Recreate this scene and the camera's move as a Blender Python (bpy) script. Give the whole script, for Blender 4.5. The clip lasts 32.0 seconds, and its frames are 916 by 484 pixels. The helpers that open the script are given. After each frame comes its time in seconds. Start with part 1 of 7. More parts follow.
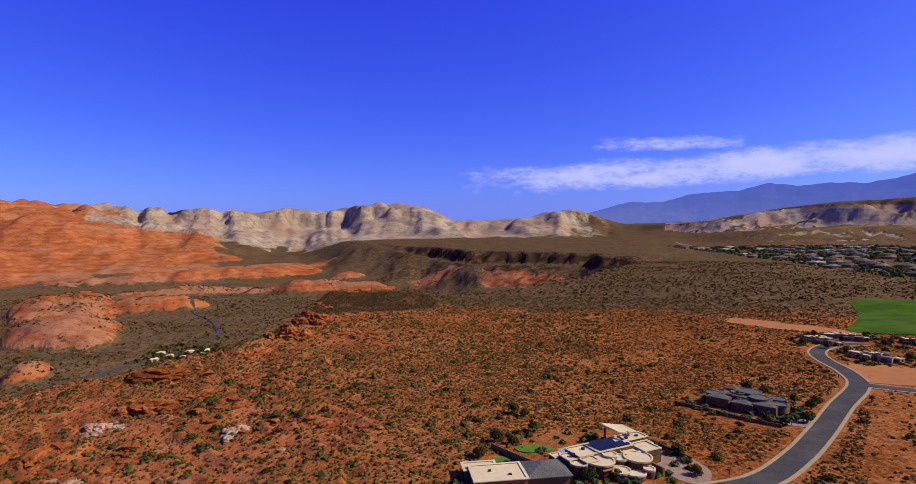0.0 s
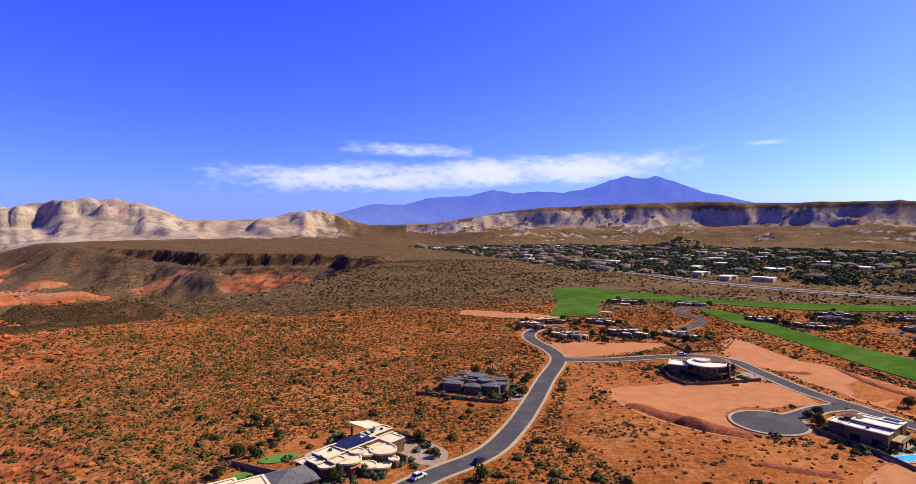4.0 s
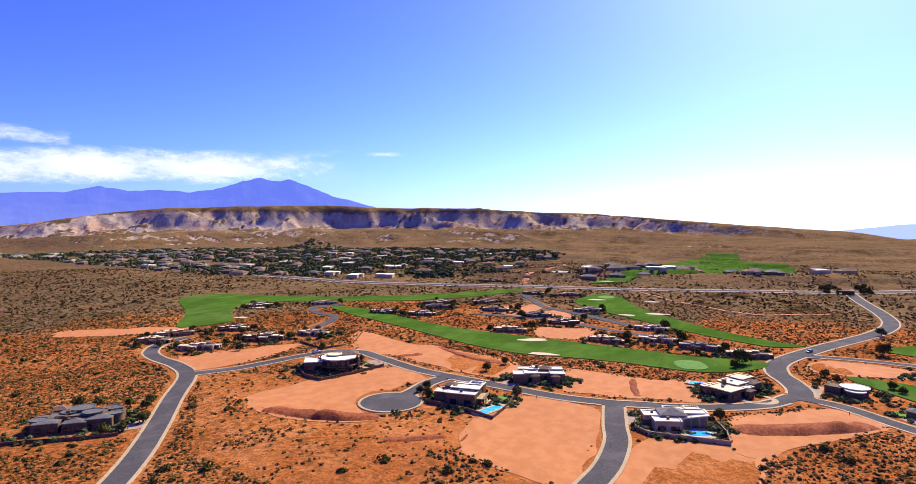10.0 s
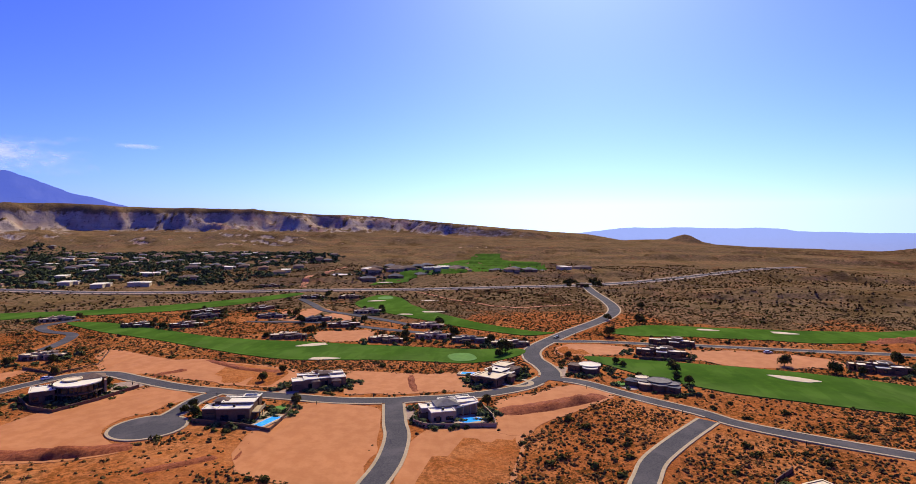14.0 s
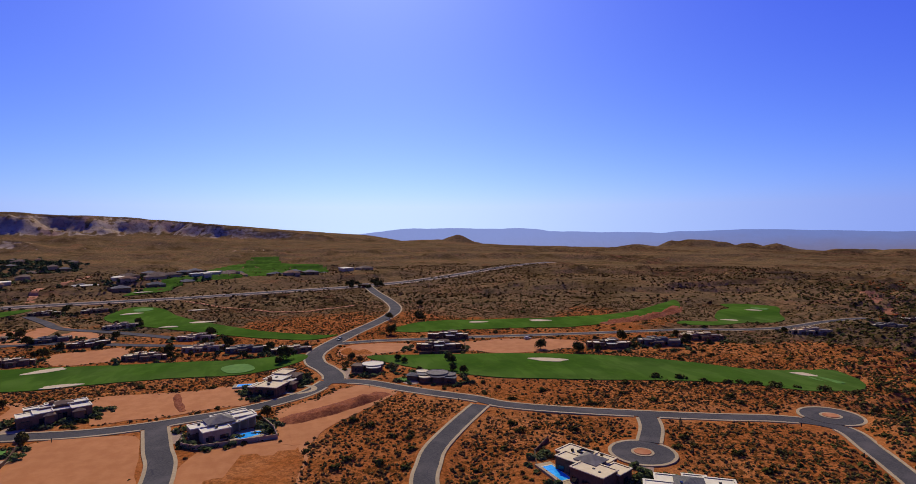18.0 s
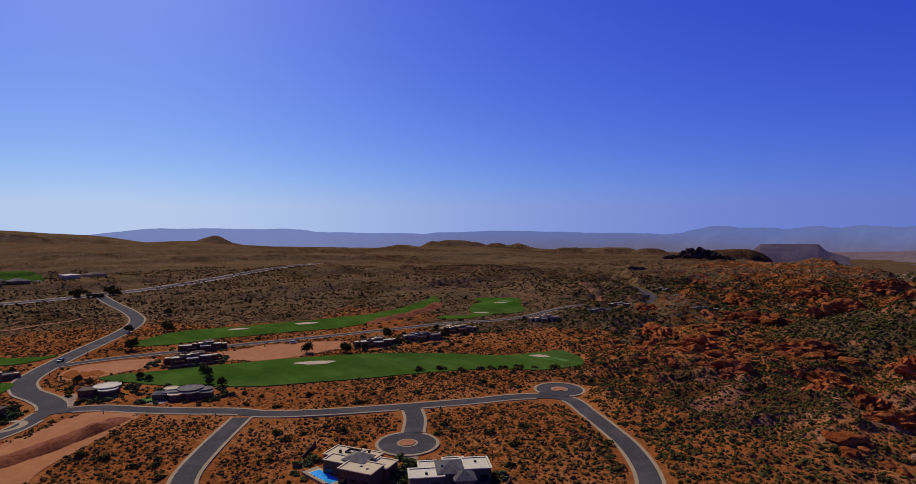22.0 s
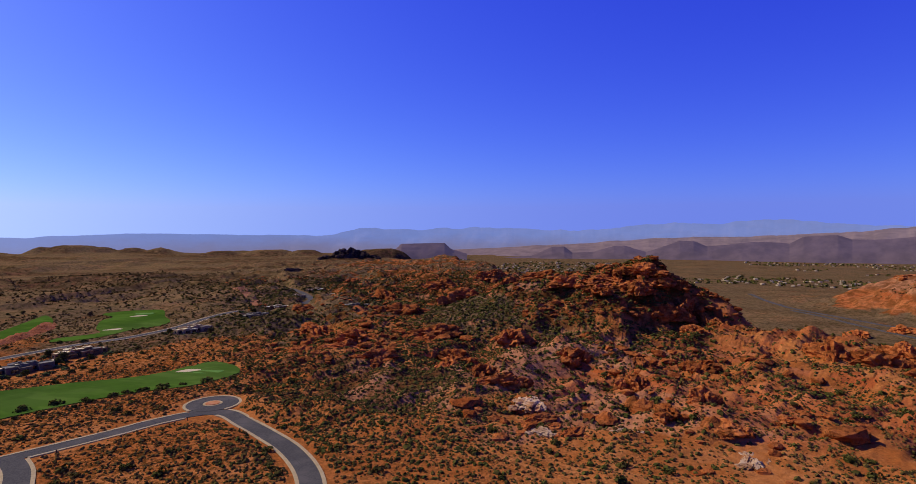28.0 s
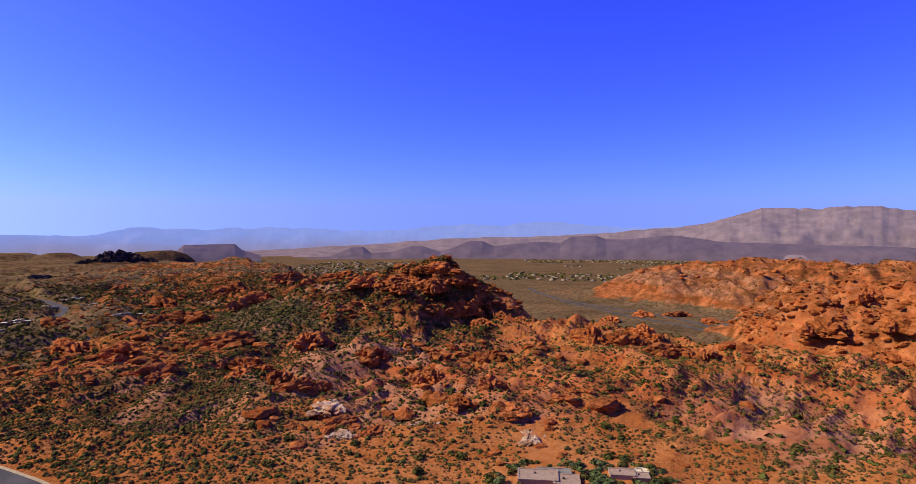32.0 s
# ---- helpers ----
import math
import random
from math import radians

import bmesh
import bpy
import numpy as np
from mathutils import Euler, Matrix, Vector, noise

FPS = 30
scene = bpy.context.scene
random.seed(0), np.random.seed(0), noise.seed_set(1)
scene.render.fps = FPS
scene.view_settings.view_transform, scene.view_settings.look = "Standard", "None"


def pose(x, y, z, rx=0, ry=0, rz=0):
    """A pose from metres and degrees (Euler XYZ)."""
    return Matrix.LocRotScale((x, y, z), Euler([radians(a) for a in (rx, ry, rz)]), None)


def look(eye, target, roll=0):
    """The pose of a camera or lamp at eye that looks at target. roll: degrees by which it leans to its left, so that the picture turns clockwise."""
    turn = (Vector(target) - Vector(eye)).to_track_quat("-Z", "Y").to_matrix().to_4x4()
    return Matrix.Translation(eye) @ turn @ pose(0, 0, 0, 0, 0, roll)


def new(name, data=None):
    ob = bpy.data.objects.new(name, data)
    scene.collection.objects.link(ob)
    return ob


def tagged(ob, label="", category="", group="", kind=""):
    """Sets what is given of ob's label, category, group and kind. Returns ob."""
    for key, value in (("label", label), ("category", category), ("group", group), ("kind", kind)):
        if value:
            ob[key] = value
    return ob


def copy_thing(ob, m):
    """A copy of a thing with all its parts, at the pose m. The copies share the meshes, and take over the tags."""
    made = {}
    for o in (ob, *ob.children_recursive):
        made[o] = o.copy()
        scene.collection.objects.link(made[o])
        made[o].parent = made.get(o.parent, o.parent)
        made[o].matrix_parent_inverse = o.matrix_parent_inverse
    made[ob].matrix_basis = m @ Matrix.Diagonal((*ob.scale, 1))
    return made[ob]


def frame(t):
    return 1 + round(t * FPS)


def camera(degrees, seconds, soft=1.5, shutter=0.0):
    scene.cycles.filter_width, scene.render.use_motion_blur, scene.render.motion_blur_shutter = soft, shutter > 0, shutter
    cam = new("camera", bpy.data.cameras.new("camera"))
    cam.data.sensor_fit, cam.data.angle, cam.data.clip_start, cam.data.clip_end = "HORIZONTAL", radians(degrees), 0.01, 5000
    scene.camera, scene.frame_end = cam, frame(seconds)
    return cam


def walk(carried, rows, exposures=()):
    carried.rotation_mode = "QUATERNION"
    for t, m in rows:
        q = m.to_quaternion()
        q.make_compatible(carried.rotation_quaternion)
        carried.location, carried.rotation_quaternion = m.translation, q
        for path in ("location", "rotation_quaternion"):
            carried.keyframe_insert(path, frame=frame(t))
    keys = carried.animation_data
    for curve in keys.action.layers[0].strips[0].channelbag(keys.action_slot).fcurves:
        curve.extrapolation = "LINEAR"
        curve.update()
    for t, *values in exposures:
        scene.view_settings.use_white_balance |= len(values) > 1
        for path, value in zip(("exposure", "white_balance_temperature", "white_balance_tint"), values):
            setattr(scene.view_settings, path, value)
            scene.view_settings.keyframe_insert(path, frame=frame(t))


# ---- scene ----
cam = camera(78.14, 32.0, soft=0.5)
# seconds, heading (clockwise from +y), pitch and lean of the hovering camera, in degrees
EYE_HEIGHT = 70.0
TURN = [
    (0.0, 0.00, -1.56, -0.63),
    (0.5, 3.14, -1.59, -0.61),
    (1.0, 5.97, -1.63, -0.58),
    (1.5, 8.93, -1.64, -0.54),
    (2.0, 12.05, -1.65, -0.48),
    (2.5, 15.31, -1.67, -0.41),
    (3.0, 18.50, -1.68, -0.35),
    (3.5, 21.84, -1.68, -0.30),
    (4.0, 25.37, -1.67, -0.25),
    (4.5, 28.80, -1.65, -0.19),
    (5.0, 31.97, -1.64, -0.15),
    (5.5, 34.72, -1.63, -0.15),
    (6.0, 37.42, -1.63, -0.15),
    (6.5, 40.41, -1.61, -0.15),
    (7.0, 43.55, -1.58, -0.12),
    (7.5, 46.89, -1.56, -0.14),
    (8.0, 50.20, -1.56, -0.16),
    (8.5, 53.31, -1.55, -0.17),
    (9.0, 56.22, -1.54, -0.17),
    (9.5, 58.91, -1.54, -0.16),
    (10.0, 61.29, -1.55, -0.17),
    (10.5, 63.81, -1.57, -0.18),
    (11.0, 66.84, -1.55, -0.17),
    (11.5, 70.01, -1.50, -0.15),
    (12.0, 72.97, -1.47, -0.12),
    (12.5, 75.54, -1.45, -0.06),
    (13.0, 78.02, -1.41, -0.01),
    (13.5, 80.69, -1.38, 0.02),
    (14.0, 83.37, -1.35, -0.00),
    (14.5, 86.08, -1.32, -0.07),
    (15.0, 88.72, -1.30, -0.10),
    (15.5, 91.30, -1.30, -0.10),
    (16.0, 93.92, -1.30, -0.11),
    (16.5, 96.67, -1.29, -0.14),
    (17.0, 99.37, -1.27, -0.20),
    (17.5, 102.36, -1.27, -0.27),
    (18.0, 105.27, -1.28, -0.33),
    (18.5, 107.95, -1.30, -0.40),
    (19.0, 110.71, -1.31, -0.46),
    (19.5, 113.69, -1.32, -0.48),
    (20.0, 116.62, -1.32, -0.44),
    (20.5, 119.68, -1.31, -0.33),
    (21.0, 122.87, -1.27, -0.21),
    (21.5, 125.82, -1.25, -0.11),
    (22.0, 128.61, -1.27, -0.05),
    (22.5, 131.37, -1.26, -0.04),
    (23.0, 134.14, -1.25, -0.07),
    (23.5, 137.04, -1.22, -0.11),
    (24.0, 140.03, -1.19, -0.15),
    (24.5, 143.33, -1.19, -0.20),
    (25.0, 146.36, -1.22, -0.24),
    (25.5, 149.32, -1.22, -0.28),
    (26.0, 152.22, -1.22, -0.30),
    (26.5, 154.96, -1.21, -0.30),
    (27.0, 157.57, -1.20, -0.29),
    (27.5, 160.08, -1.19, -0.30),
    (28.0, 162.55, -1.19, -0.32),
    (28.5, 165.01, -1.20, -0.35),
    (29.0, 167.41, -1.20, -0.40),
    (29.5, 169.75, -1.20, -0.43),
    (30.0, 172.02, -1.20, -0.43),
    (30.5, 174.43, -1.22, -0.36),
    (31.0, 177.03, -1.23, -0.27),
    (31.5, 179.95, -1.23, -0.18),
    (32.0, 182.76, -1.22, -0.10),
]
walk(cam, [(t, pose(0, 0, EYE_HEIGHT, 90 + up, 0, -heading) @ pose(0, 0, 0, 0, 0, lean)) for t, heading, up, lean in TURN],
     exposures=[(0.0, -0.12), (2.0, 0.13), (4.0, 0.5), (7.0, 0.75), (9.0, 0.85), (11.0, 0.83), (13.0, 0.46), (15.0, 0.17), (17.0, -0.17), (19.0, -0.52), (23.0, -0.79), (25.0, -0.59), (28.0, -0.25), (30.0, 0.06), (32.0, 0.25)])

# ---- light ----
SUN_HEADING, SUN_HEIGHT = 96.0, 40.0
world = bpy.data.worlds.new("desert_sky")
scene.world = world
world.use_nodes = True
wn = world.node_tree.nodes
wl = world.node_tree.links
sky = wn.new("ShaderNodeTexSky")
sky.sky_type = "NISHITA"
sky.sun_disc = False
sky.sun_elevation = radians(SUN_HEIGHT)
sky.sun_rotation = radians(SUN_HEADING)
sky.altitude = 1000
sky.air_density, sky.dust_density, sky.ozone_density = 1.0, 1.6, 4.0
# the air near the horizon keeps the tone that it has two degrees above it
way = wn.new("ShaderNodeTexCoord")
parts = wn.new("ShaderNodeSeparateXYZ")
floor_ = wn.new("ShaderNodeMath")
floor_.operation = "MAXIMUM"
floor_.inputs[1].default_value = 0.040
rejoin = wn.new("ShaderNodeCombineXYZ")
wl.new(way.outputs["Generated"], parts.inputs[0])
wl.new(parts.outputs[2], floor_.inputs[0])
wl.new(parts.outputs[0], rejoin.inputs[0])
wl.new(parts.outputs[1], rejoin.inputs[1])
wl.new(floor_.outputs[0], rejoin.inputs[2])
wl.new(rejoin.outputs[0], sky.inputs["Vector"])
# deep blue overhead, paler towards the horizon: each channel raised and scaled by itself
split = wn.new("ShaderNodeSeparateColor")
join = wn.new("ShaderNodeCombineColor")
wl.new(sky.outputs[0], split.inputs[0])
for channel, (gain, power) in enumerate(((0.402, 1.38), (0.366, 1.50), (5.35, 0.54))):
    raised = wn.new("ShaderNodeMath")
    raised.operation = "POWER"
    raised.inputs[1].default_value = power
    scaled = wn.new("ShaderNodeMath")
    scaled.operation = "MULTIPLY"
    scaled.inputs[1].default_value = gain
    wl.new(split.outputs[channel], raised.inputs[0])
    wl.new(raised.outputs[0], scaled.inputs[0])
    wl.new(scaled.outputs[0], join.inputs[channel])
wl.new(join.outputs[0], wn["Background"].inputs[0])
wn["Background"].inputs[1].default_value = 0.078

lamp = bpy.data.lights.new("sun", "SUN")
lamp.energy, lamp.angle, lamp.color = 5.0, radians(0.5), (1.0, 0.92, 0.77)
sun = new("sun", lamp)
a, e = radians(SUN_HEADING), radians(SUN_HEIGHT)
sun.matrix_world = look((900 * math.sin(a) * math.cos(e), 900 * math.cos(a) * math.cos(e), 900 * math.sin(e)), (0, 0, 0))

# ---- materials ----
class Mat:
    """A node material with shortcuts for the nodes that are used most."""

    def __init__(self, name, rough=0.9, metal=0.0, spec=0.3):
        self.m = bpy.data.materials.new(name)
        self.m.use_nodes = True
        self.n, self.l = self.m.node_tree.nodes, self.m.node_tree.links
        self.b = self.n["Principled BSDF"]
        self.b.inputs["Roughness"].default_value = rough
        self.b.inputs["Metallic"].default_value = metal
        self.b.inputs["Specular IOR Level"].default_value = spec
        self.at = None

    def put(self, value, socket):
        if hasattr(value, "is_output"):
            self.l.new(value, socket)
        elif isinstance(value, tuple):
            socket.default_value = (*value, 1.0)[:len(socket.default_value)]
        else:
            socket.default_value = value

    def where(self):
        if self.at is None:
            self.at = self.n.new("ShaderNodeNewGeometry").outputs["Position"]
        return self.at

    def noise(self, size, detail=4.0, rough=0.55, stretch=None):
        """Noise whose lumps are about size metres across."""
        t = self.n.new("ShaderNodeTexNoise")
        t.inputs["Scale"].default_value, t.inputs["Detail"].default_value, t.inputs["Roughness"].default_value = 1 / size, detail, rough
        at = self.where()
        if stretch:
            k = self.n.new("ShaderNodeVectorMath")
            k.operation = "MULTIPLY"
            k.inputs[1].default_value = stretch
            self.l.new(at, k.inputs[0])
            at = k.outputs[0]
        self.l.new(at, t.inputs["Vector"])
        return t.outputs["Fac"]

    def cells(self, size, feature="F1"):
        t = self.n.new("ShaderNodeTexVoronoi")
        t.feature = feature
        t.inputs["Scale"].default_value = 1 / size
        self.l.new(self.where(), t.inputs["Vector"])
        return t.outputs["Distance"]

    def ramp(self, value, lo, hi, a=0.0, b=1.0):
        k = self.n.new("ShaderNodeMapRange")
        k.interpolation_type = "SMOOTHSTEP"
        for i, v in zip(("From Min", "From Max", "To Min", "To Max"), (lo, hi, a, b)):
            k.inputs[i].default_value = v
        self.put(value, k.inputs["Value"])
        return k.outputs[0]

    def mix(self, f, a, b, blend="MIX"):
        k = self.n.new("ShaderNodeMix")
        k.data_type, k.blend_type = "RGBA", blend
        self.put(f, k.inputs[0])
        self.put(a, k.inputs[6])
        self.put(b, k.inputs[7])
        return k.outputs[2]

    def math(self, op, a, b=0.0):
        k = self.n.new("ShaderNodeMath")
        k.operation = op
        k.use_clamp = False
        self.put(a, k.inputs[0])
        self.put(b, k.inputs[1])
        return k.outputs[0]

    def attr(self, name):
        k = self.n.new("ShaderNodeAttribute")
        k.attribute_name = name
        s = self.n.new("ShaderNodeSeparateColor")
        self.l.new(k.outputs["Color"], s.inputs[0])
        return s.outputs[0], s.outputs[1], s.outputs[2], k.outputs["Alpha"]

    def random(self, island=False):
        if island:
            return self.n.new("ShaderNodeNewGeometry").outputs["Random Per Island"]
        return self.n.new("ShaderNodeObjectInfo").outputs["Random"]

    def color(self, value):
        self.put(value, self.b.inputs["Base Color"])
        return self

    def bump(self, height, metres=0.1, strength=0.6):
        k = self.n.new("ShaderNodeBump")
        k.inputs["Strength"].default_value, k.inputs["Distance"].default_value = strength, metres
        self.l.new(height, k.inputs["Height"])
        self.l.new(k.outputs[0], self.b.inputs["Normal"])
        return self


def warm_tone(c):
    """A colour with its green and blue cut, to offset the blue light of the sky."""
    return (c[0], c[1] * 0.93, c[2] * 0.66)


def plain(name, a, b, size=0.8, rough=0.9, metal=0.0, spec=0.08, relief=0.02, vary=0.0):
    """Two close tones in fine and coarse noise, for a painted or rendered surface."""
    a, b = warm_tone(a), warm_tone(b)
    m = Mat(name, rough, metal, spec)
    c = m.mix(m.ramp(m.noise(size), 0.35, 0.65), a, b)
    c = m.mix(m.ramp(m.noise(size * 7), 0.3, 0.75, 0.0, 0.35), c, tuple(v * 0.72 for v in a))
    if vary:
        k = m.ramp(m.random(), 0, 1, 1 - vary, 1 + vary)
        h = m.n.new("ShaderNodeHueSaturation")
        m.put(c, h.inputs["Color"])
        m.put(k, h.inputs["Value"])
        c = h.outputs[0]
    m.color(c)
    if relief:
        m.bump(m.noise(size * 0.25, 6), relief)
    return m.m


def ground_material():
    m = Mat("desert_ground", 1.0, 0, 0.0)
    rock, scrub, pale, lava = m.attr("cover")
    bare, south_dark, plain_, dense = m.attr("bare")
    big, mid, fine = m.noise(60, 5), m.noise(9, 5), m.noise(1.3, 6)
    patch = m.noise(30, 5, 0.6)
    # loose orange sand
    sand = m.mix(m.ramp(mid, 0.35, 0.65), (0.475, 0.150, 0.032), (0.560, 0.205, 0.055))
    sand = m.mix(m.ramp(big, 0.4, 0.62, 0, 0.6), sand, (0.36, 0.094, 0.018))
    sand = m.mix(m.ramp(fine, 0.5, 0.75, 0, 0.45), sand, (0.64, 0.245, 0.065))
    # dead twigs, crust and seedlings between the shrubs, thinner on graded soil
    thin = m.ramp(bare, 0.0, 1.0, 1.0, 0.55)
    dots = m.math("MULTIPLY", m.ramp(m.cells(1.25), 0.22, 0.50, 0.92, 0.0), m.ramp(patch, 0.33, 0.60, 0.25, 1.0))
    crust = m.math("MULTIPLY", m.ramp(m.noise(2.0, 6, 0.7), 0.46, 0.56, 0.0, 0.85), m.ramp(m.noise(38, 4), 0.36, 0.58, 0.45, 1.05))
    sand = m.mix(m.math("MULTIPLY", m.math("MULTIPLY", m.math("MAXIMUM", dots, crust), thin), dense), sand, (0.090, 0.036, 0.007))
    # bedded red sandstone with dark varnish, and crevice shade painted in by noise
    layers = m.noise(7, 5, 0.6, (0.12, 0.12, 1.0))
    bands = m.noise(38, 6, 0.62, (0.10, 0.10, 1.0))
    stone = m.mix(m.ramp(layers, 0.35, 0.65), (0.43, 0.104, 0.026), (0.60, 0.195, 0.056))
    stone = m.mix(m.ramp(mid, 0.5, 0.72, 0, 0.6), stone, (0.54, 0.225, 0.085))
    stone = m.mix(m.ramp(bands, 0.52, 0.60, 0, 0.55), stone, (0.50, 0.26, 0.125))
    stone = m.mix(m.ramp(m.noise(26, 6, 0.65), 0.48, 0.64, 0, 0.55), stone, (0.29, 0.070, 0.020))
    stone = m.mix(m.ramp(m.noise(2.2, 6, 0.7), 0.52, 0.68, 0, 0.6), stone, (0.105, 0.033, 0.006))
    stone = m.mix(m.ramp(m.noise(8, 7, 0.68), 0.56, 0.66, 0, 0.5), stone, (0.125, 0.042, 0.008))
    # southern rock darker still: varnish, with the shade of its slopes painted in
    stone = m.mix(m.math("MULTIPLY", south_dark, m.ramp(m.noise(13, 7, 0.7), 0.40, 0.56, 0.15, 0.85)), stone, (0.082, 0.036, 0.007))
    # brushy plateau: brown soil, dark shrubs, dirt and basalt litter
    brush = m.mix(m.ramp(mid, 0.35, 0.65), (0.185, 0.108, 0.048), (0.135, 0.090, 0.040))
    brush = m.mix(m.ramp(big, 0.35, 0.7, 0, 0.6), brush, (0.245, 0.135, 0.058))
    brush = m.mix(m.ramp(m.noise(42, 5, 0.6), 0.54, 0.66, 0, 0.6), brush, (0.28, 0.105, 0.036))
    soil = m.noise(150, 6, 0.62, (1.0, 0.55, 1.0))
    brush = m.mix(m.math("MULTIPLY", plain_, m.ramp(soil, 0.53, 0.60, 0, 0.75)), brush, (0.31, 0.160, 0.062))
    brush = m.mix(m.math("MULTIPLY", plain_, m.ramp(m.noise(95, 7, 0.66, (0.6, 1.0, 1.0)), 0.53, 0.60, 0, 0.85)), brush, (0.090, 0.048, 0.014))
    # far plain paled: its haze is put into the colour
    brush = m.mix(m.math("MULTIPLY", plain_, m.ramp(m.noise(70, 5, 0.6), 0.40, 0.60, 0.15, 0.55)), brush, (0.275, 0.172, 0.062))
    brush = m.mix(m.math("MULTIPLY", m.ramp(m.noise(6.5, 6, 0.72), 0.46, 0.58, 0, 0.7), m.ramp(plain_, 0, 1, 1.0, 0.7)), brush, (0.054, 0.036, 0.009))
    brush = m.mix(m.math("MULTIPLY", m.ramp(m.cells(4.2), 0.12, 0.44, 0.75, 0.0), m.ramp(plain_, 0, 1, 1.0, 0.75)), brush, (0.040, 0.033, 0.008))
    # pale cross-bedded cliffs: cream and grey faces, pink foot, dark seams
    white = m.mix(m.ramp(bands, 0.38, 0.62), (0.42, 0.295, 0.165), (0.56, 0.42, 0.245))
    white = m.mix(m.ramp(m.noise(55, 6, 0.65, (1, 1, 0.35)), 0.45, 0.66, 0, 0.8), white, (0.27, 0.20, 0.125))
    white = m.mix(m.ramp(m.noise(16, 7, 0.7), 0.52, 0.66, 0, 0.7), white, (0.13, 0.098, 0.062))
    white = m.mix(m.ramp(m.noise(190, 5, 0.6), 0.52, 0.62, 0, 0.55), white, (0.46, 0.23, 0.115))
    black = m.mix(m.ramp(fine, 0.4, 0.7), (0.042, 0.025, 0.009), (0.125, 0.068, 0.026))
    black = m.mix(m.ramp(m.noise(24, 6, 0.66), 0.50, 0.62, 0, 0.75), black, (0.20, 0.082, 0.036))
    edge = m.math("MULTIPLY", m.math("SUBTRACT", m.noise(14, 6, 0.65), 0.5), 0.9)

    def mask(v):
        return m.ramp(m.math("ADD", v, edge), 0.35, 0.65)
    c = m.mix(mask(scrub), sand, brush)
    c = m.mix(mask(rock), c, stone)
    c = m.mix(mask(pale), c, white)
    c = m.mix(mask(lava), c, black)
    c = m.mix(1.0, c, (0.80, 0.80, 0.80), "MULTIPLY")
    m.color(c)
    hard = m.math("ADD", m.math("ADD", rock, pale), lava)
    m.bump(m.math("ADD", m.math("ADD", m.noise(2.4, 8, 0.65), m.math("MULTIPLY", layers, 0.8)), m.math("MULTIPLY", hard, m.math("ADD", m.math("MULTIPLY", m.noise(34, 7, 0.62), 3.5), m.math("MULTIPLY", m.math("MULTIPLY", pale, m.noise(120, 6, 0.6, (1, 1, 0.4))), 18.0)))), 0.9, 0.8)
    return m.m


def rock_material(name, a, b, dark, seam):
    """Weathered sandstone: two tones along its beds, dark varnish in patches and thin seams."""
    m = Mat(name, 1.0, 0, 0.0)
    beds = m.noise(1.6, 5, 0.6, (0.18, 0.18, 1.0))
    c = m.mix(m.ramp(beds, 0.36, 0.64), a, b)
    c = m.mix(m.ramp(m.noise(7, 6, 0.66), 0.48, 0.62, 0, 0.8), c, dark)
    c = m.mix(m.ramp(m.noise(1.1, 6, 0.7), 0.54, 0.68, 0, 0.8), c, seam)
    h = m.n.new("ShaderNodeHueSaturation")
    m.put(c, h.inputs["Color"])
    m.put(m.ramp(m.random(), 0, 1, 0.8, 1.15), h.inputs["Value"])
    m.color(h.outputs[0])
    m.bump(m.math("ADD", beds, m.math("MULTIPLY", m.noise(2.6, 7, 0.65), 1.6)), 0.9, 0.9)
    return m.m


def leaf_material(name, a, b, c):
    m = Mat(name, 1.0, 0, 0.0)
    k = m.mix(m.ramp(m.random(True), 0.1, 0.9), a, b)
    k = m.mix(m.ramp(m.noise(9, 2), 0.45, 0.65, 0, 0.8), k, c)
    m.color(k)
    return m.m


def grass_material():
    m = Mat("golf_turf", 1.0, 0, 0.0)
    c = m.mix(m.ramp(m.noise(26, 4), 0.35, 0.65), (0.046, 0.094, 0.010), (0.074, 0.136, 0.016))
    c = m.mix(m.ramp(m.noise(4, 5), 0.45, 0.7, 0, 0.5), c, (0.070, 0.142, 0.012))
    c = m.mix(m.ramp(m.noise(90, 3), 0.5, 0.65, 0, 0.4), c, (0.095, 0.135, 0.028))
    c = m.mix(m.ramp(m.noise(9, 3, 0.5, (0.25, 1.0, 1.0)), 0.47, 0.55, 0, 0.4), c, (0.036, 0.082, 0.009))
    c = m.mix(m.ramp(m.noise(48, 5, 0.6), 0.52, 0.64, 0, 0.5), c, (0.030, 0.066, 0.009))
    return m.color(c).bump(m.noise(0.8, 4), 0.05).m


def asphalt_material():
    m = Mat("asphalt", 0.95, 0, 0.05)
    c = m.mix(m.ramp(m.noise(0.5, 6), 0.3, 0.7), (0.056, 0.050, 0.039), (0.084, 0.074, 0.058))
    c = m.mix(m.ramp(m.noise(11, 4), 0.45, 0.7, 0, 0.6), c, (0.125, 0.106, 0.080))
    c = m.mix(m.ramp(m.cells(7, "DISTANCE_TO_EDGE"), 0.0, 0.012, 0.55, 0.0), c, (0.03, 0.03, 0.032))
    return m.color(c).bump(m.noise(0.15, 3), 0.01).m


